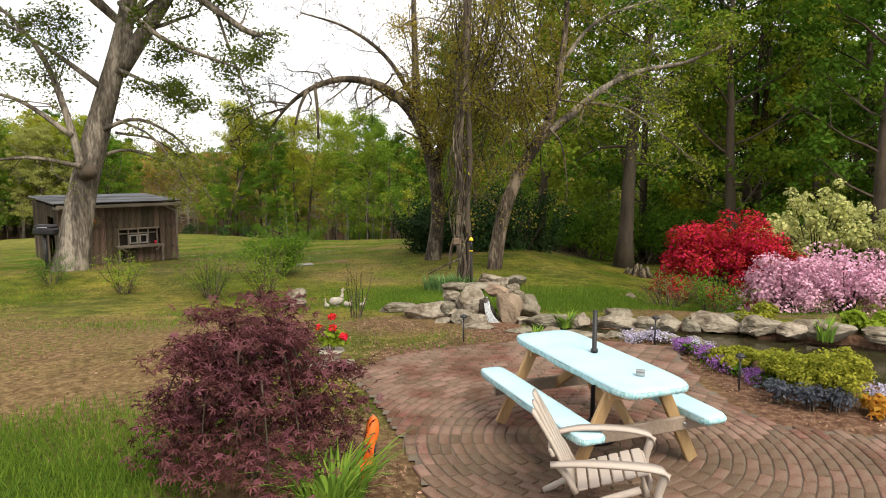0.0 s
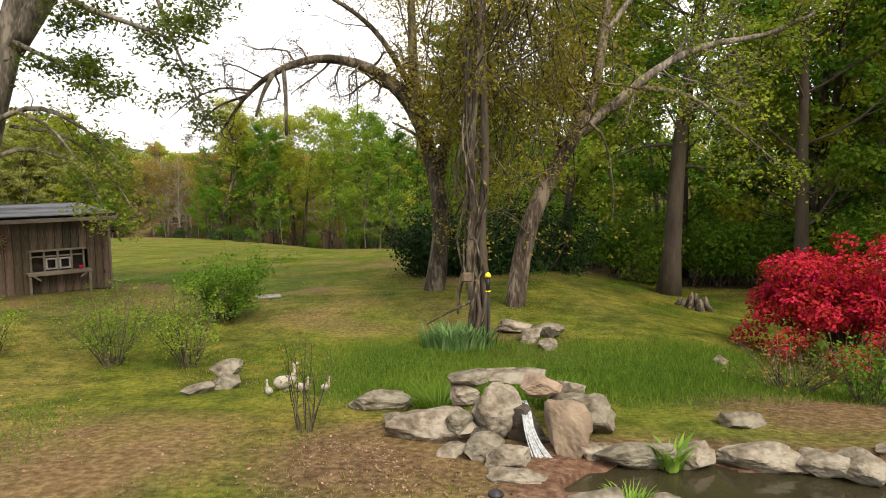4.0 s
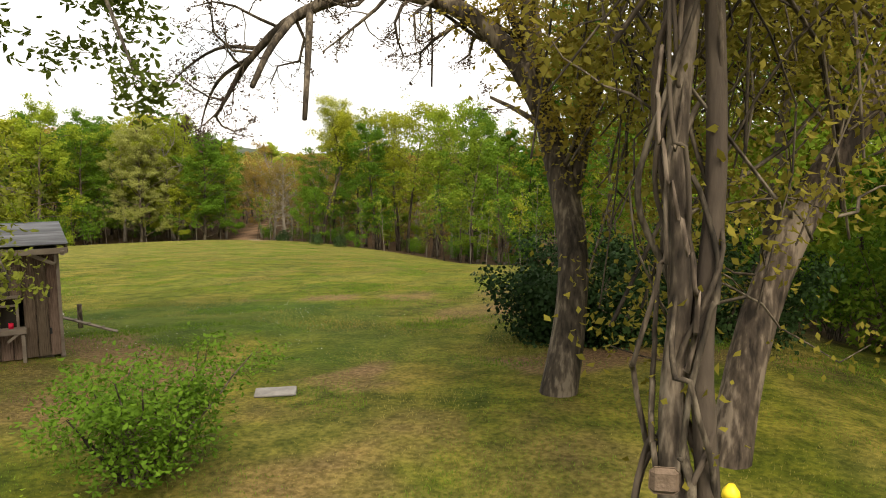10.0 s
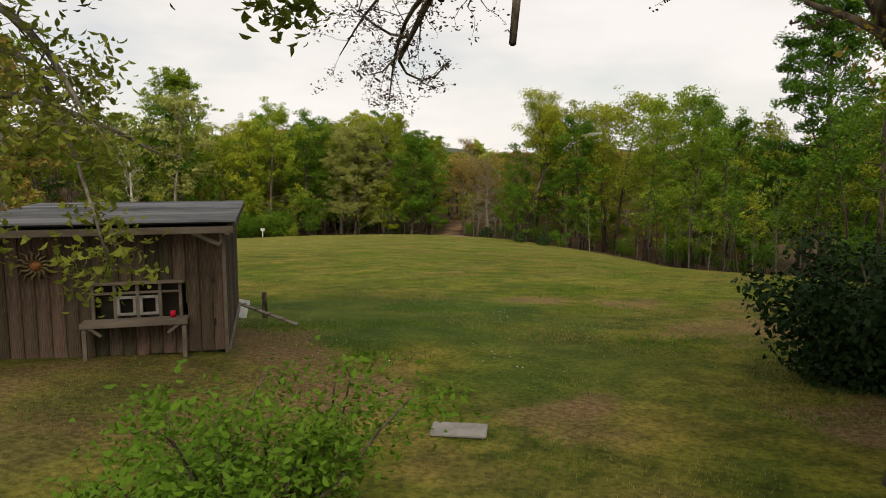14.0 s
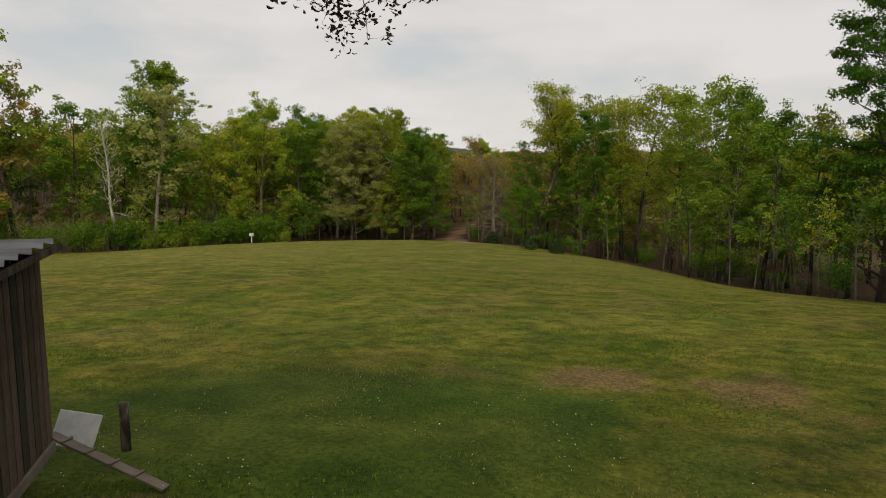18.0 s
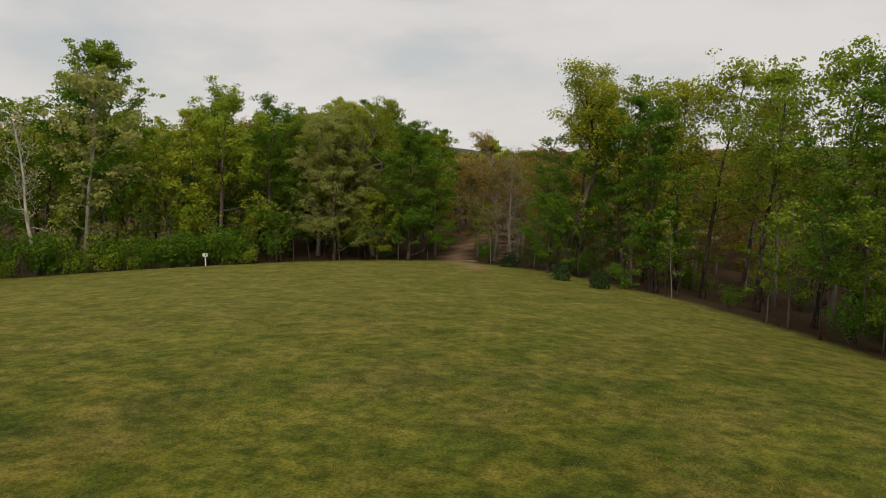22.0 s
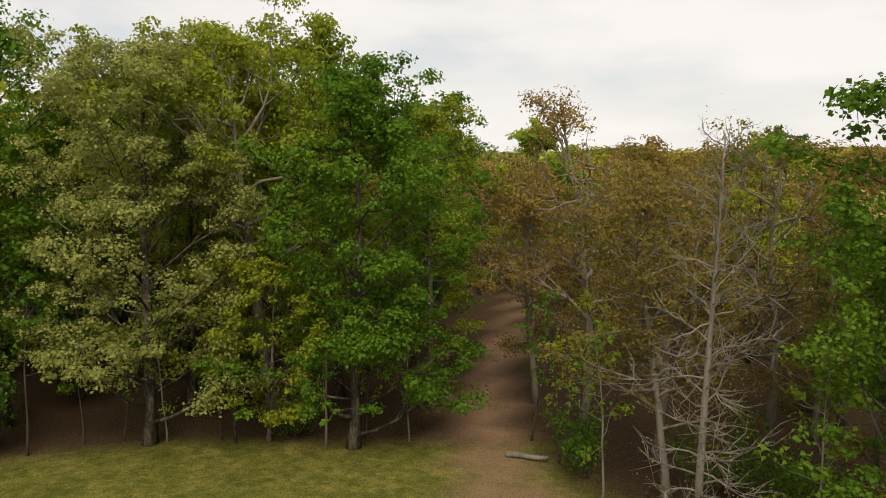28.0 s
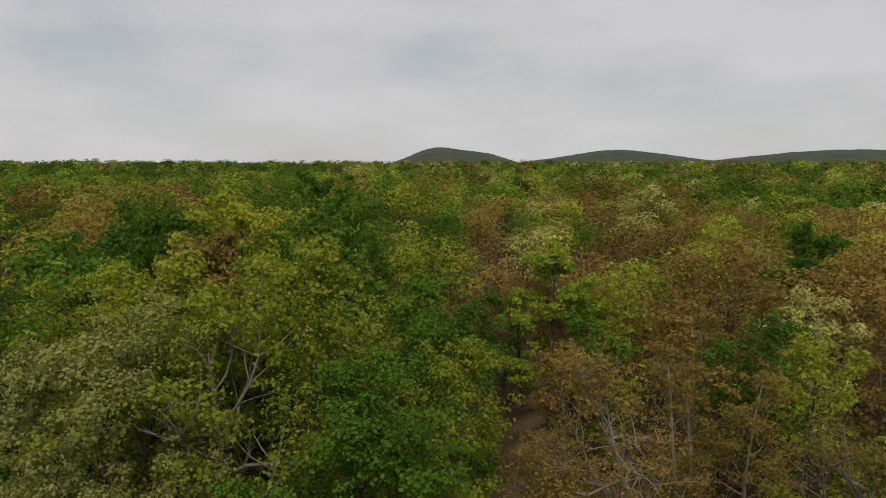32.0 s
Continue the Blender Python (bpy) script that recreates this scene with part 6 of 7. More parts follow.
bush("green_perennial", 6.2, 9.6, 0.32, 0.5, LEAF_FRESH, 1200, 0.09, "leafy green perennial at the pond's edge", 112)
for n, (x, y, h, r) in enumerate(((3.5, 7.65, 0.24, 0.34), (3.75, 7.25, 0.32, 0.38), (3.7, 6.8, 0.42, 0.40), (4.0, 6.5, 0.52, 0.42), (4.1, 6.9, 0.36, 0.34))):
    bush("lime_juniper", x, y, h, r, LIME, 5200, 0.034, "spreading lime-yellow juniper in the bed by the patio", 114 + n, group="lime junipers", stems=30, lobe=0.24)
for n, (x, y, r) in enumerate(((3.25, 8.05, 0.2), (3.3, 7.6, 0.22), (3.1, 8.4, 0.16), (3.45, 7.1, 0.16))):
    bush("purple_phlox", x, y, 0.13, r, PURPLE, 500, 0.03, "low mound of purple phlox edging the bed", 120 + n, "flowers", "purple phlox", 9, lobe=0.7)
    bush("phlox_leaves", x + 0.1, y - 0.08, 0.1, r, LEAF_DEEP, 500, 0.04, "green leaf mat under the phlox", 220 + n, "plant", "phlox leaves", 9, lobe=0.7)
for n, (x, y) in enumerate(((3.4, 6.5), (3.6, 6.3), (3.8, 6.22))):
    bush("blue_bugle", x, y, 0.24, 0.17, BLUE, 520, 0.035, "dusky blue flower spikes at the bed's edge", 126 + n, "flowers", "blue flower spikes", 12, lobe=0.45)
for n, (x, y) in enumerate(((2.95, 8.95), (3.28, 8.45), (4.55, 6.6), (2.68, 8.98))):
    bush("lilac_phlox", x, y, 0.12, 0.24, LILAC, 420, 0.03, "low mound of pale lilac phlox by the stones", 131 + n, "flowers", "lilac phlox", 8, lobe=0.7)
bush("amber_heuchera", 4.15, 6.12, 0.17, 0.17, AMBER, 240, 0.08, "small amber-leaved perennial beside the bricks", 136, "plant")
def twiggy(name, x, y, h, r, mat, stems, per, leaf, label, seed, group=""):
    """An airy fan of fine upright twigs with small leaves."""
    rng = np.random.default_rng(seed)
    t = thing(name, x, y, gz(x, y), label, "shrub", group)
    wood, tips = Geo(), []
    for k in range(stems):
        a, q = k * 2.4 + rng.normal() * 0.3, rng.uniform(0.15, 1.0)
        b = limb((0.12 * r * math.cos(a), 0.12 * r * math.sin(a), -0.08), (q * r / h * math.cos(a), q * r / h * math.sin(a), 1), h * rng.uniform(0.7, 1.1), rng, 7, 0.1, 0.0)
        wood.add(*tube(b, np.linspace(0.008, 0.0025, 7), 4, cap=False))
        sprout(wood, tips, b, 0.005, rng, 7, 0.3 * h, 1, 0.2, 0.06, 0.3, 3)
    tagged(part("woody_frame", wood, BARK, t), kind="stuff")
    part("foliage", Geo().add(*leaves(clumps(tips, per, 0.05, rng), leaf, rng, 0.34)), mat, t)


for n, (x, y, h, r, m, c) in enumerate(((-5.2, 14.8, 1.25, 0.75, LEAF_FRESH, 34), (-4.0, 14.8, 1.2, 0.7, LEAF_FRESH, 30), (-7.3, 15.1, 0.95, 0.7, LEAF_FRESH, 22), (-9.3, 15.7, 0.8, 0.6, LEAF_DEEP, 18))):
    twiggy("spirea_bush", x, y, h, r, m, c, 3, 0.04, "airy twiggy bush in fresh leaf on the lawn", 140 + n, "lawn bushes")
twiggy("bare_sapling", -1.5, 11.4, 1.15, 0.5, LEAF_RUST, 11, 1, 0.035, "slender sapling with a few rusty leaves", 146)
twiggy("twiggy_shrub", 4.6, 13.4, 0.85, 0.9, LEAF_OLIVE, 40, 1, 0.04, "twiggy olive shrub behind the pond stones", 109)
twiggy("twiggy_shrub", 5.3, 12.9, 0.8, 0.8, LEAF_DEEP, 36, 2, 0.045, "low green shrub behind the pond stones", 110)

rng = np.random.default_rng(147)
eu = thing("euonymus_bush", -4.5, 17.9, gz(-4.5, 17.9), "open leafy green bush with upright shoots on the lawn", "shrub")
wood, tips = Geo(), []
for k in range(22):
    a = k * 2.4
    b = limb((0.08 * math.cos(a), 0.08 * math.sin(a), -0.1), (0.62 * math.cos(a), 0.62 * math.sin(a), 1.1), rng.uniform(0.95, 1.8), rng, 7, 0.16, 0.03)
    wood.add(*tube(b, np.linspace(0.022, 0.006, 7), 5, cap=False))
    sprout(wood, tips, b, 0.012, rng, 7, 0.6, 1, 0.25, 0.05, 0.25, 3)
tagged(part("woody_frame", wood, BARK, eu), kind="stuff")
part("foliage", Geo().add(*leaves(clumps(tips, 17, 0.11, rng), 0.058, rng, 0.3, six=True)), LEAF_DEEP, eu)

bush("geranium", -1.32, 7.68, 0.3, 0.19, LEAF_FRESH, 520, 0.06, "red geranium plant growing in the urn", 148, "flowers", stems=9, lobe=0.42, z=PZ + 0.2)
for n, (dx, dy, dz) in enumerate(((0.02, 0.05, 0.40), (0.17, -0.08, 0.2), (-0.13, 0.0, 0.28), (0.05, -0.1, 0.3))):
    rr = np.random.default_rng(150 + n)
    part("blossom", Geo().add(*lobed([(dx, dy, dz)], [0.05], 60, 0.04, rr)), RED_PETAL, bpy.data.objects["geranium"], "bright red blossom")


def sword_clump(name, x, y, h, r, count, mat, label, seed, width=0.02, bend=0.5):
    rng = np.random.default_rng(seed)
    t = thing(name, x, y, gz(x, y), label, "plant")
    g = Geo()
    for k in range(count):
        a, q = rng.uniform(0, 6.28), r * rng.random() ** 0.5 * 0.6
        c = np.array((q * math.cos(a), q * math.sin(a), -0.03))
        ln, out = h * rng.uniform(0.6, 1.1), np.array((math.cos(a + rng.normal() * 0.5), math.sin(a + rng.normal() * 0.5), 0))
        side = np.array((-out[1], out[0], 0)) * width * rng.uniform(0.7, 1.2)
        v = []
        for s in np.linspace(0, 1, 6):
            p = c + out * bend * ln * s * s + np.array((0, 0, ln * (s - 0.35 * bend * s ** 3)))
            v += [p - side * (1 - s ** 2), p + side * (1 - s ** 2)]
        g.add(v, [(2 * i, 2 * i + 1, 2 * i + 3, 2 * i + 2) for i in range(5)])
    tagged(part("leaf_tuft", g, mat, t), kind="stuff")
    return t


sword_clump("daylily_clump", -0.78, 4.42, 0.55, 0.36, 150, LILY, "clump of bright green arching daylily leaves", 160, 0.015, 0.7)
sword_clump("iris_clump", 0.05, 16.05, 0.44, 0.85, 260, IRIS, "clump of blue-green iris swords at the vines' foot", 161, 0.024, 0.35)
sword_clump("iris_clump", 0.5, 16.0, 0.4, 0.55, 130, IRIS, "clump of blue-green iris swords at the vines' foot", 162, 0.024, 0.35)
sword_clump("grass_tuft", -0.1, 12.0, 0.45, 0.42, 420, GRASS, "thick green grass tuft behind the waterfall", 163, 0.008, 0.6)
sword_clump("grass_tuft", 1.3, 12.4, 0.42, 0.35, 300, GRASS, "thick green grass tuft behind the waterfall", 164, 0.008, 0.6)
sword_clump("water_iris", 1.95, 10.35, 0.3, 0.18, 40, LILY, "broad green leaves at the pond's far rim", 165, 0.028, 0.6)
sword_clump("water_iris", 5.35, 9.1, 0.4, 0.18, 40, LILY, "green iris swords at the pond's rim", 166, 0.016, 0.4)
sword_clump("pond_grass", 1.35, 9.5, 0.18, 0.22, 120, LILY, "small bright grass tuft at the pool's rim", 167, 0.007, 0.7)

# things in the garden
urn = thing("urn_planter", -1.32, 7.68, PZ + 0.03, "weathered pale concrete urn planter on a stone slab", "planter", size=0.52)
urn.matrix_basis = urn.matrix_basis @ Matrix.Diagonal((1.35, 1.35, 0.9, 1))
part("bowl", Geo().add(*tube([(0, 0, 0.0), (0, 0, 0.02), (0, 0, 0.06), (0, 0, 0.2), (0, 0, 0.33), (0, 0, 0.36), (0, 0, 0.385), (0, 0, 0.37)], (0.13, 0.14, 0.12, 0.17, 0.205, 0.225, 0.225, 0.18), 28)), URN, urn, smooth=True)
part("rim", Geo().add(*tube([(0, 0, 0.35), (0, 0, 0.365), (0, 0, 0.392)], (0.222, 0.238, 0.23), 28)), URN, urn, smooth=True)
part("soil", Geo().add(*tube([(0, 0, 0.37), (0, 0, 0.388)], (0.19, 0.185), 20)), BARK_DARK, urn)
slab_under = part("stone_slab", box(0.56, 0.46, 0.06, (0, 0, 0), 0.015), STONE)
slab_under.matrix_basis = pose(-1.3, 7.66, PZ + 0.002, 0, 0, 12)
tagged(slab_under, "flat grey stone slab under the urn", "slab")

for n, (x, y) in enumerate(((0.29, 8.9), (2.87, 8.8), (3.17, 6.9))):
    t = thing("path_light", x, y, gz(x, y), "small black stake light beside the patio", "garden light", "path lights")
    part("stake", Geo().add(*tube([(0, 0, -0.1), (0, 0, 0.34)], 0.011, 8)), BLACK, t)
    part("cap", Geo().add(*tube([(0, 0, 0.35), (0, 0, 0.365), (0, 0, 0.39)], (0.055, 0.05, 0.012), 12)), BLACK, t)
    part("lens", Geo().add(*tube([(0, 0, 0.325), (0, 0, 0.35)], (0.028, 0.03), 10)), GREY_METAL, t)

orn = thing("orange_ornament", -0.6, 4.9, PZ - 0.03, "bright orange plastic garden ornament on a black stake", "ornament", turn=20, size=0.82)
sh = Geo()
prof = [(-0.05, 0.16), (-0.02, 0.27), (0.0, 0.36), (0.02, 0.44), (0.035, 0.52), (0.06, 0.58), (0.1, 0.6), (0.13, 0.57), (0.14, 0.48), (0.125, 0.40), (0.095, 0.33), (0.08, 0.25), (0.09, 0.17)]
v = [(x, -0.035, z) for x, z in prof] + [(x, 0.035, z) for x, z in prof]
m = len(prof)
sh.add(v, np.arange(m)[None], (np.arange(m) + m)[None, ::-1], [(i, i + m, (i + 1) % m + m, (i + 1) % m) for i in range(m)])
part("body", sh, ORANGE, orn)
part("foot", Geo().add(*tube([(0.02, 0, 0.17), (0.01, 0, 0.1), (-0.02, 0, 0.04)], (0.07, 0.09, 0.12), 12)), ORANGE, orn)
part("stake", Geo().add(*tube([(0.11, 0.02, 0.0), (0.11, 0.02, 0.35)], 0.012, 6)), BLACK, orn)


def goose(x, y, size, turn, label):
    g = Geo()
    g.add(*tube(spline([(-0.2, 0, 0.17), (-0.12, 0, 0.16), (0, 0, 0.15), (0.1, 0, 0.17), (0.15, 0, 0.22)], 12), np.array([0.02, 0.06, 0.085, 0.1, 0.105, 0.105, 0.1, 0.095, 0.085, 0.07, 0.055, 0.045]), 12))
    g.add(*tube(spline([(0.13, 0, 0.22), (0.155, 0, 0.3), (0.15, 0, 0.37), (0.17, 0, 0.41), (0.24, 0, 0.40)], 12), np.array([0.05, 0.042, 0.036, 0.032, 0.03, 0.03, 0.032, 0.038, 0.036, 0.028, 0.016, 0.006]), 10))
    g.add(*tube([(0, 0, 0), (0, 0, 0.1)], (0.08, 0.05), 10))
    ob = part("goose_statue", g, URN, smooth=True)
    ob.matrix_basis = pose(x, y, gz(x, y), 0, 0, turn) @ Matrix.Scale(size, 4)
    return tagged(ob, label, "statue", "goose statues")


goose(-2.12, 13.2, 0.85, 40, "weathered white goose statue on the lawn")
goose(-1.88, 13.1, 0.52, -20, "small white gosling statue on the lawn")
goose(-2.28, 12.95, 0.45, 120, "small white gosling statue on the lawn")
goose(-1.6, 13.2, 0.42, 60, "small white gosling statue on the lawn")

feeder = thing("bird_feeder", 0.7, 16.15, gz(0.7, 16.15), "black pole feeder with a yellow cap among the vines", "bird feeder", size=1.28)
part("pole", Geo().add(*tube([(0, 0, -0.1), (0, 0, 0.9)], 0.014, 8)), BLACK, feeder)
part("cage", Geo().add(*tube([(0, 0, 0.74), (0, 0, 0.92)], 0.026, 12)), BLACK, feeder, "black wire tube")
part("cap", Geo().add(*tube([(0, 0, 0.92), (0, 0, 0.95), (0, 0, 0.985)], (0.044, 0.04, 0.015), 16)), YELLOW, feeder, "yellow cap", True)
part("tray", Geo().add(*tube([(0, 0, 0.72), (0, 0, 0.735)], (0.036, 0.04), 14)), YELLOW, feeder, "yellow tray", True)

for n, (x, y, w, d, a) in enumerate(((-4.42, 21.02, 0.6, 0.32, 20),)):
    s = part("stepping_stone", box(w, d, 0.04, (0, 0, 0), 0.012), GREY_STONE)
    s.matrix_basis = pose(x, y, gz(x, y) + 0.03, 2, 0, a)
    tagged(s, "flat grey stepping stone in the lawn", "slab", "stepping stones")

stump = thing("tree_stump", 6.75, 22.6, gz(6.75, 22.6), "grey rotten jagged stump at the wood's edge", "stump")
for k in range(11):
    a = k * 0.57
    r = 0.2 + 0.1 * (k % 3)
    part("splinter", Geo().add(*tube([(r * 1.5 * math.cos(a), r * 1.2 * math.sin(a), -0.1), (r * math.cos(a), r * math.sin(a), 0.2), (r * 0.9 * math.cos(a), r * 0.9 * math.sin(a), 0.24 + 0.07 * (k % 4))], (0.11, 0.07, 0.03), 6)), BARK, stump)

# grass
grass_rng = np.random.default_rng(200)


def blades(name, xs, ys, h, mat, label, width=0.012):
    n = len(xs)
    zs = ground_z(xs, ys)
    a = grass_rng.uniform(0, 6.28, n)
    hh = h * grass_rng.uniform(0.5, 1.25, n)
    lean = grass_rng.normal(size=(n, 2)) * hh[:, None] * 0.35
    w = width * grass_rng.uniform(0.7, 1.3, n)
    base = np.stack([xs, ys, zs - 0.02], -1)
    side = np.stack([np.cos(a) * w, np.sin(a) * w, 0 * a], -1)
    tip = base + np.concatenate([lean, hh[:, None]], 1)
    g = Geo().add(np.stack([base - side, base + side, tip], 1), np.arange(3 * n).reshape(n, 3))
    return tagged(new(name, g.mesh(name, mat)), label, "grass", kind="stuff")


def scatter(n, x0, x1, y0, y1, keep):
    x, y = grass_rng.uniform(x0, x1, n), grass_rng.uniform(y0, y1, n)
    ok = grass_rng.random(n) < keep(x, y)
    return x[ok], y[ok]


def open_lawn(x, y):
    return (on_patio(x, y) < -0.05) * (in_pond(x, y) < -0.3) * (in_woods(x, y) < 0.4) * 1.0


def patchy(x, y, s, cut):
    return np.array([0.5 + 0.5 * noise.noise((a * s, b * s, 7.0)) for a, b in zip(x, y)]) > cut


blades("tall_grass", *scatter(110000, -3.2, 10.0, 11.8, 17.2, lambda x, y: open_lawn(x, y) * smooth01(2.2, 1.0, np.abs(y - 14.4 - 0.05 * x)) * smooth01(-3, -0.8, x)), 0.11, GRASS, "tall lush green grass behind the pond", 0.009)
blades("tall_grass", *scatter(26000, -5.2, -1.2, 3.4, 7.2, lambda x, y: smooth01(1.7, 0.7, np.hypot(x + 3.0, y - 5.1))), 0.13, GRASS, "tall green grass by the maple", 0.008)
x, y = scatter(240000, -15, 10, 7.5, 29, lambda x, y: open_lawn(x, y) * smooth01(31, 15, y))
k = patchy(x, y, 0.6, 0.5)
blades("lawn_grass", x[k], y[k], 0.045, GRASS, "short green lawn grass", 0.007)
blades("lawn_grass", x[~k][::2], y[~k][::2], 0.04, GRASS_DRY, "thin dry lawn grass", 0.007)
x, y = scatter(220000, -27, 6, 23, 56, lambda x, y: open_lawn(x, y) * smooth01(10, 5, np.abs(x + 6 + 0.52 * (y - 23.5)) * 0.6) * smooth01(60, 30, y))
k = patchy(x, y, 0.3, 0.5)
blades("meadow_grass", x[k], y[k], 0.05, GRASS, "mown green meadow grass", 0.014)
blades("meadow_grass", x[~k], y[~k], 0.045, GRASS_DRY, "mown yellowish meadow grass", 0.014)

x, y = scatter(150000, -44, -6, 48, 90, lambda x, y: open_lawn(x, y) * smooth01(11, 6, np.abs(x + 18.5 + 0.5 * (y - 48.5)) * 0.75))
k = patchy(x, y, 0.3, 0.5)
blades("meadow_grass", x[k], y[k], 0.05, GRASS, "mown green meadow grass", 0.016)
blades("meadow_grass", x[~k], y[~k], 0.045, GRASS_DRY, "mown yellowish meadow grass", 0.016)

# clover in flower on the green patch by the shed
CLOVER = material("white_clover_petals", ((0.55, 0.56, 0.52), (0.75, 0.75, 0.70)), 0.7, 20, 3)
x, y = scatter(1700, -14, -3, 22, 33, lambda x, y: smooth01(6, 2, np.hypot(x + 8.5, y - 27)) * patchy(x, y, 0.8, 0.52))
g = Geo().add(*leaves(np.stack([x, y, ground_z(x, y) + 0.055], -1), 0.017, grass_rng, 0.5, 0.0, 0.1))
tagged(new("clover_flowers", g.mesh("clover_flowers", CLOVER)), "tiny white clover flowers in the lawn", "flowers", kind="stuff")

# loose mulch chips and fallen leaves
CHIP = material("brown_bark_chips", ((0.08, 0.04, 0.024), (0.17, 0.095, 0.058), (0.27, 0.18, 0.115)), 0.9, 3, 4, 0.3, 30, per_island=0.45)
x, y = scatter(26000, -2.6, 6.0, 3.8, 12.8, lambda x, y: (on_patio(x, y) < -0.02) * (in_pond(x, y) < -0.25) * smooth01(1.4, 0.4, np.minimum(-on_patio(x, y), np.hypot(x + 0.4, y - 10.6))))
g = Geo().add(*leaves(np.stack([x, y, ground_z(x, y) + 0.01], -1), 0.032, grass_rng, 0.25, 0.0, 0.1))
tagged(new("mulch_chips", g.mesh("mulch_chips", CHIP)), "brown bark mulch chips round the patio", "mulch", kind="stuff")
x, y = scatter(5000, -9, 0, 5.0, 14, lambda x, y: open_lawn(x, y))
g = Geo().add(*leaves(np.stack([x, y, ground_z(x, y) + 0.01], -1), 0.032, grass_rng, 0.3, 0.0, 0.1))
tagged(new("fallen_leaves", g.mesh("fallen_leaves", CHIP)), "dry fallen leaves scattered on the bare lawn", "leaves", kind="stuff")


# ---- shed ----
PLANK = material("weathered_dark_barn_board", ((0.016, 0.010, 0.006), (0.05, 0.034, 0.021), (0.118, 0.088, 0.06)), 0.9, 2.0, 8, 0.9, 30, per_object=0.6, stretch=(3, 3, 0.2), fine=0.5, shift=0.12)
TIN = material("dull_corrugated_tin", ((0.06, 0.062, 0.068), (0.17, 0.175, 0.185), (0.30, 0.305, 0.32)), 0.5, 1.4, 6, 0.3, 12, metal=0.4, stretch=(0.25, 7.0, 1), fine=0.4, shift=0.08)
OLD_GREY = material("bleached_grey_wood", ((0.10, 0.078, 0.06), (0.20, 0.165, 0.13)), 0.9, 4, 6, 0.5, 35, stretch=(0.4, 1, 1))
SASH = material("grey_white_sash_paint", ((0.18, 0.17, 0.155), (0.32, 0.31, 0.285)), 0.7, 8, 5, 0.2, 40)
# near-black that stands in for the shade inside the shed
INSIDE_SHADE = material("unlit_shed_inside", ((0.02, 0.016, 0.012), (0.035, 0.028, 0.02)), 0.95, 5, 3)
SW, SD, SH = 2.72, 3.1, 1.68
shed = thing("shed", -7.58 * K, 18.98 * K, gz(-8.8 * K, 19.5 * K) + 0.02, "low weathered barn-board shed with a tin roof in the yard", "shed", turn=41.5, size=K)
shed.matrix_basis = shed.matrix_basis @ Matrix.Diagonal((1.085, 1, 1, 1))
# local axes: x runs along the front wall from the right corner to the left as minus x, y runs to the back
z0, zt = 0.12, SH
shed_rng = np.random.default_rng(300)


def board(name, w, h, at, rot=0.0, thick=0.022, mat=PLANK):
    b = part(name, box(w, thick, h, (0, 0, 0), 0.003), mat, shed)
    b.matrix_basis = pose(*at, 0, 0, rot)
    return b


n_front = 19
for k in range(n_front):
    w = SW / n_front
    x = -(k + 0.5) * w
    jit = shed_rng.uniform(-0.02, 0.02)
    if 0.50 < -x < 1.42:
        board("board", w - 0.006, 0.62, (x, 0, zt - 0.33), shed_rng.normal() * 0.6)
        board("board", w - 0.006, 0.46, (x, 0.004, z0 + 0.23 + jit), shed_rng.normal() * 0.6)
    else:
        board("board", w - 0.006, zt - z0 - 0.02 + jit, (x, 0, (zt + z0) / 2 + jit / 2), shed_rng.normal() * 0.6)
n_side = 22
for k in range(n_side):
    w = SD / n_side
    y = (k + 0.5) * w
    h = zt - z0 + 0.03 * y
    board("board", w - 0.012, h, (0, y, z0 + h / 2), 90 + shed_rng.normal() * 0.8, mat=PLANK)
    if not 0.5 < y < 1.25:
        board("board", w - 0.012, h, (-SW, y, z0 + h / 2), 90 + shed_rng.normal() * 0.8)
    else:
        board("board", w - 0.012, 0.3, (-SW, y, z0 + h - 0.15), 90)
for k in range(14):
    w = SW / 14
    board("board", w - 0.006, zt - z0 + 0.08, (-(k + 0.5) * w, SD, (zt + z0) / 2 + 0.04))
part("floor_deck", box(SW - 0.05, SD - 0.05, 0.05, (-SW / 2, SD / 2, z0 + 0.02), 0.004), PLANK, shed)
# added sheet under the roof, with the inside's shade as its colour
part("ceiling_lining", box(SW - 0.04, SD - 0.04, 0.02, (-SW / 2, SD / 2, zt - 0.03), 0.002), INSIDE_SHADE, shed)
# roof
roof = Geo()
xs = np.linspace(-SW - 0.1, 0.14, 150)
vv = []
for yy, zz in ((-0.22, zt + 0.02), (SD + 0.16, zt + 0.13)):
    vv.append(np.stack([xs, np.full(150, yy), zz + 0.0 * xs], -1))
rows = np.linspace(0, 1, 160)
grid = vv[0][None] * (1 - rows)[:, None, None] + vv[1][None] * rows[:, None, None]
grid[:, :, 2] += 0.05 * (1 - rows * SD / 0.24 % 1.0)[:, None] + 0.05
i, j = np.meshgrid(np.arange(159), np.arange(149), indexing="ij")
roof.add(grid, np.stack([i * 150 + j, i * 150 + j + 1, (i + 1) * 150 + j + 1, (i + 1) * 150 + j], -1).reshape(-1, 4))
part("roof", roof, TIN, shed, "dull ribbed tin roof")
part("fascia", box(SW + 0.2, 0.03, 0.085, (-SW / 2 + 0.02, -0.2, zt + 0.02), 0.004), OLD_GREY, shed, "grey front fascia board")
part("fascia", box(0.03, SD + 0.3, 0.06, (0.12, SD / 2, zt + 0.07), 0.004, (2, 0, 0)), PLANK, shed)
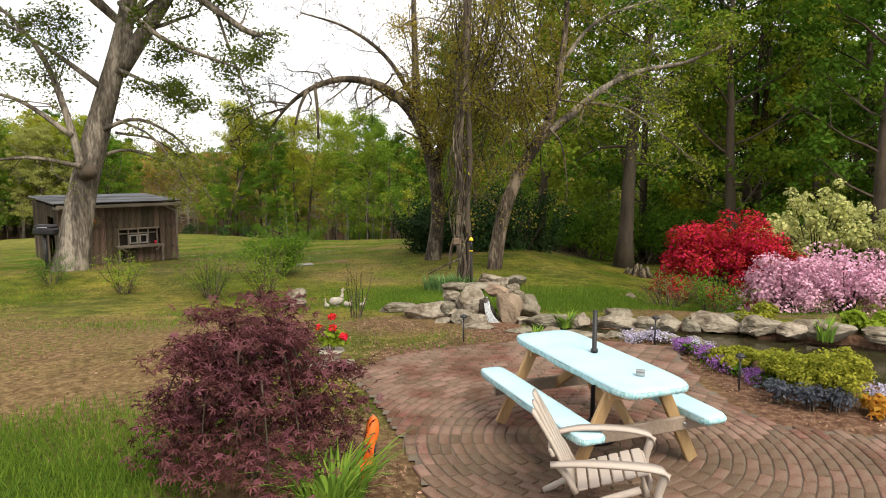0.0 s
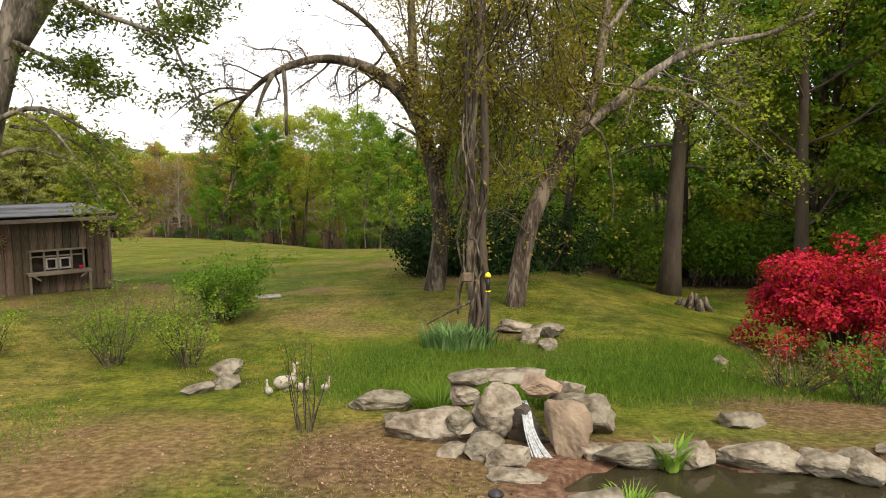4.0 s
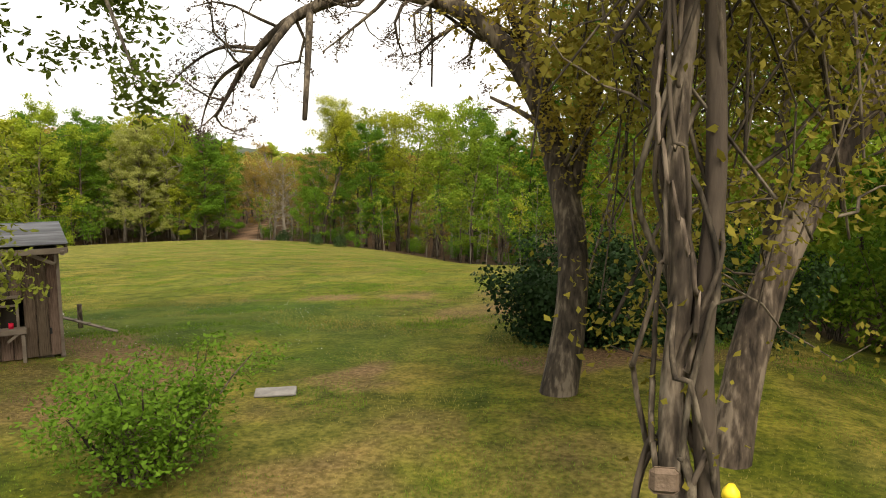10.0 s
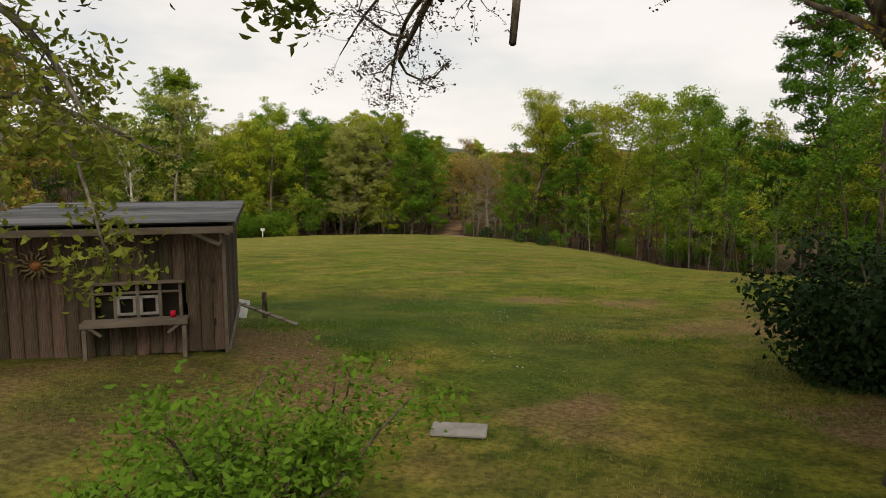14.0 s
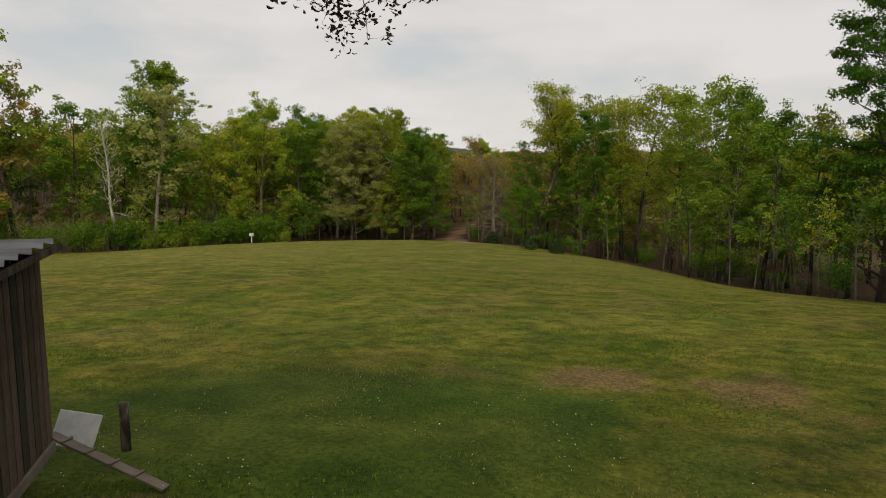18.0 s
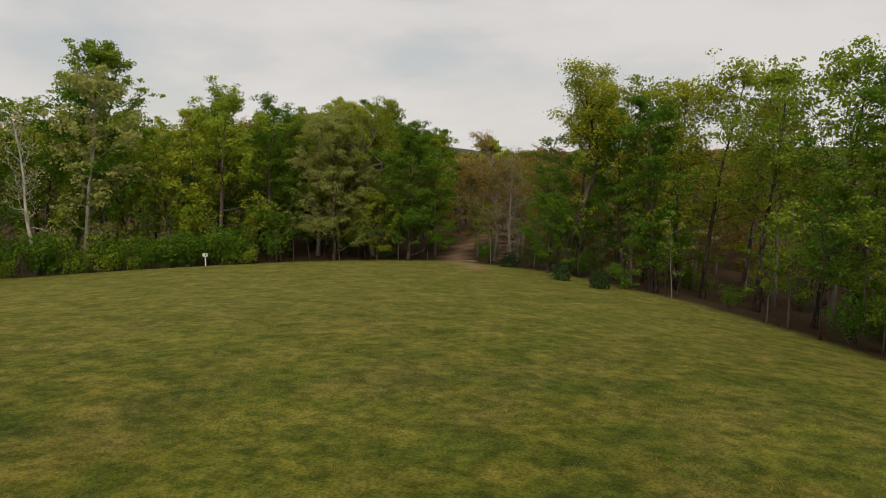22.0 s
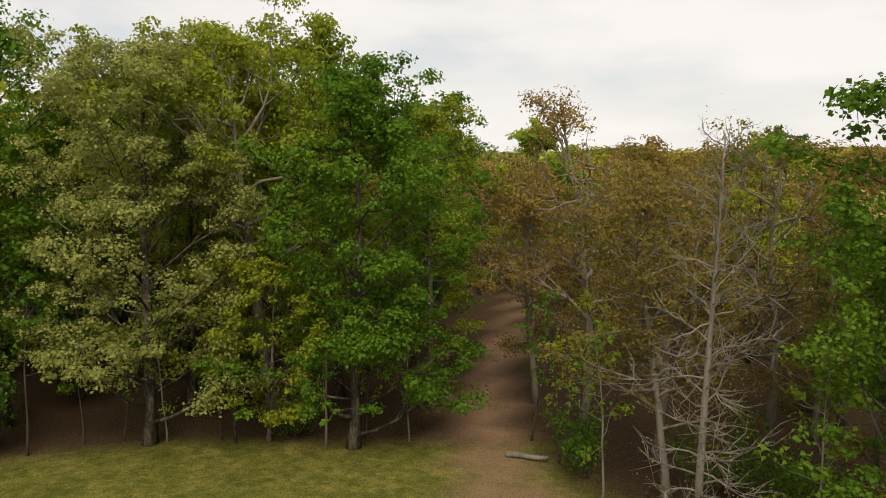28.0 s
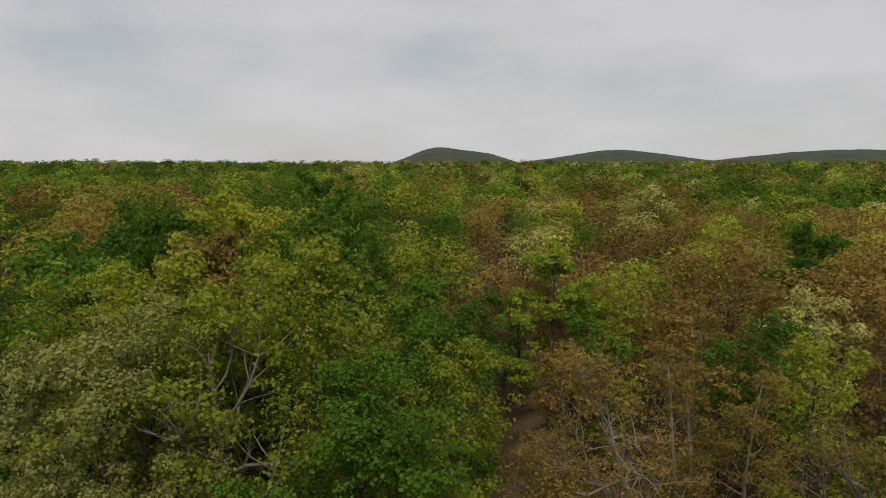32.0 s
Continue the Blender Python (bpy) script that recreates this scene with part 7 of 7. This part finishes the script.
for x in (0.06, -SW - 0.05):
    part("rafter_end", box(0.05, 0.5, 0.06, (x, -0.02, zt - 0.01), 0.004), OLD_GREY, shed)
part("bracket", box(0.34, 0.03, 0.05, (-0.18, -0.1, zt - 0.1), 0.004, (0, 28, 0)), OLD_GREY, shed)
part("bracket_post", box(0.035, 0.035, 0.16, (-0.02, -0.1, zt - 0.08), 0.004), OLD_GREY, shed)
part("corner_board", box(0.04, 0.035, zt - z0 + 0.1, (-0.0, -0.02, (zt + z0) / 2 - 0.04), 0.004), OLD_GREY, shed)
# window with shelf
wz = z0 + 0.66
# the dark sheet behind the sashes paints the unlit inside
win = part("window", box(0.94, 0.012, 0.5, (-0.96, 0.16, wz + 0.02), 0.0), INSIDE_SHADE, shed, "dark sheet painted as the unlit inside, behind two small sashes")
for x in (-1.43, -1.2, -0.96, -0.72, -0.5):
    part("mullion", box(0.035, 0.04, 0.44, (x, 0.0, wz + 0.04), 0.003), OLD_GREY, win)
part("head", box(1.02, 0.06, 0.04, (-0.96, -0.03, wz + 0.27), 0.003), OLD_GREY, win)
part("rail", box(0.92, 0.03, 0.03, (-0.96, 0.01, wz + 0.14), 0.003), OLD_GREY, win)
for x in (-1.08, -0.84):
    for dz in (-0.105, 0.105):
        part("sash_rail", box(0.2, 0.03, 0.032, (x, -0.012, wz + dz - 0.02), 0.003), SASH, win)
    for dx in (-0.085, 0.085):
        part("sash_stile", box(0.032, 0.03, 0.24, (x + dx, -0.012, wz - 0.02), 0.003), SASH, win)
shelf = part("shelf", box(1.12, 0.24, 0.035, (-0.97, -0.13, wz - 0.19), 0.004), OLD_GREY, shed, "bleached grey shelf under the window")
part("front_edge", box(1.12, 0.025, 0.07, (-0.97, -0.25, wz - 0.2), 0.003), OLD_GREY, shelf)
for x in (-0.45, -1.49):
    part("leg", box(0.045, 0.045, wz - 0.1, (x, -0.23, (wz - 0.3) / 2 - 0.05), 0.003), OLD_GREY, shelf)
for x, r in ((-0.55, 42), (-1.39, -42)):
    part("strut", box(0.2, 0.025, 0.035, (x, -0.24, wz - 0.27), 0.003, (0, -r, 0)), OLD_GREY, shelf)
part("red_can", Geo().add(*tube([(-0.58, -0.1, wz - 0.17), (-0.58, -0.1, wz - 0.09)], 0.03, 10)), RED_PETAL, shed, "small red can on the shelf")
for z in (0.5, 1.05):
    part("hinge", box(0.03, 0.03, 0.09, (-0.13, -0.022, z), 0.004), BLACK, shed)
for x in (-0.2, -0.9, -1.6, -2.4):
    for y in (0.15, 1.5, 2.9):
        part("footing", box(0.2, 0.2, 0.3, (x, y, -0.02), 0.02), STONE, shed)
part("sill_beam", box(0.06, SD, 0.09, (-0.0, SD / 2, 0.07), 0.005), OLD_GREY, shed)

# sun ornament
sun_orn = thing("sun_ornament", 0, 0, 0, "painted metal sun with curling rays on the shed wall", "ornament")
sun_orn.matrix_basis = shed.matrix_basis @ pose(-1.97, -0.035, 1.3)
COPPER = material("rusty_copper", ((0.20, 0.07, 0.03), (0.36, 0.15, 0.06)), 0.5, 12, 4, 0.2, 40, metal=0.5)
RAYS = material("tarnished_brass", ((0.09, 0.065, 0.03), (0.20, 0.155, 0.08)), 0.5, 12, 4, 0.2, 40, metal=0.4)
part("disc", Geo().add(*tube([(0, 0.02, 0), (0, -0.01, 0), (0, -0.03, 0)], (0.062, 0.06, 0.03), 20)), COPPER, sun_orn, smooth=True)
for k in range(14):
    a = k * 2 * math.pi / 14
    d, s = np.array((math.cos(a), 0, math.sin(a))), np.array((-math.sin(a), 0, math.cos(a)))
    pts = [d * 0.06, d * 0.1 + s * 0.014, d * 0.15 - s * 0.012, d * (0.2 + 0.03 * (k % 2)) + s * 0.02]
    part("ray", Geo().add(*tube(spline(pts, 8), np.array([0.012, 0.016, 0.019, 0.019, 0.017, 0.013, 0.008, 0.002]), 5)), RAYS, sun_orn, smooth=True)

# post, ramp board and white sheet behind the shed
post = part("fence_post", Geo().add(*tube([(0, 0, -0.2), (0, 0, 0.25), (0, 0, 0.56)], (0.06, 0.056, 0.054), 10)), BARK)
post.matrix_basis = pose(-11.45, 25.85, gz(-11.45, 25.85) + 0.03)
tagged(post, "short round wooden post behind the shed", "post")
ramp = thing("ramp_board", -10.75, 25.1, gz(-10.75, 25.1), "cleated wooden ramp board leaning from the shed's corner", "board", turn=10)
part("plank", box(1.5, 0.12, 0.03, (0, 0, 0.22), 0.004, (0, 15, 0)), OLD_GREY, ramp)
for k in (-0.5, -0.2, 0.1, 0.4):
    part("cleat", box(0.03, 0.14, 0.025, (k, 0, 0.245 - k * 0.268), 0.003, (0, 15, 0)), OLD_GREY, ramp)
sheet = part("metal_sheet", box(0.5, 0.03, 0.42, (0, 0, 0), 0.008), WHITE)
sheet.matrix_basis = pose(-12.1, 25.68, gz(-12.1, 25.68) + 0.22, -28, 10, 30)
tagged(sheet, "bent white sheet leaning behind the shed", "sheet")

# smoker on a post near the oak
smoker = thing("grill_on_post", -11.3, 18.9, gz(-11.3, 18.9), "black charcoal grill on a single steel post", "grill")
part("post", Geo().add(*tube([(0, 0, -0.2), (0, 0, 1.0)], 0.05, 10)), BLACK, smoker)
part("firebox", box(0.62, 0.36, 0.2, (0.05, 0, 1.1), 0.05), BLACK, smoker)
part("lid", box(0.56, 0.3, 0.1, (0.05, 0, 1.24), 0.045), BLACK, smoker)
part("handle", Geo().add(*tube([(-0.1, -0.2, 1.22), (0.2, -0.2, 1.22)], 0.012, 6)), GREY_METAL, smoker)

# sign at the far side of the meadow
sign = thing("field_sign", -65.5, 85.5, gz(-65.5, 85.5), "small white box on a pale post at the meadow's edge", "sign", turn=27, size=0.8)
part("post", box(0.12, 0.12, 1.5, (0, 0, 0.65), 0.01), WHITE, sign)
part("panel", box(0.62, 0.3, 0.4, (0, 0, 1.45), 0.02), WHITE, sign, "white box")
# flat black plate that paints the shade inside a hole
part("opening", box(0.16, 0.02, 0.16, (0.1, -0.15, 1.47), 0.004), BLACK, sign, "black plate standing in for a shaded hole")

# log and cut wood at the track
log = part("fallen_log", Geo().add(*tube(spline([(-0.8, 0, 0.12), (-0.2, 0.05, 0.14), (0.4, -0.03, 0.15), (0.9, 0.04, 0.18)], 9), np.linspace(0.13, 0.08, 9), 9)), BARK_PALE, smooth=True)
log.matrix_basis = pose(-44.7, 104.5, gz(-44.7, 104.5) - 0.02, 0, 0, 10)
tagged(log, "bleached fallen log beside the track", "log")
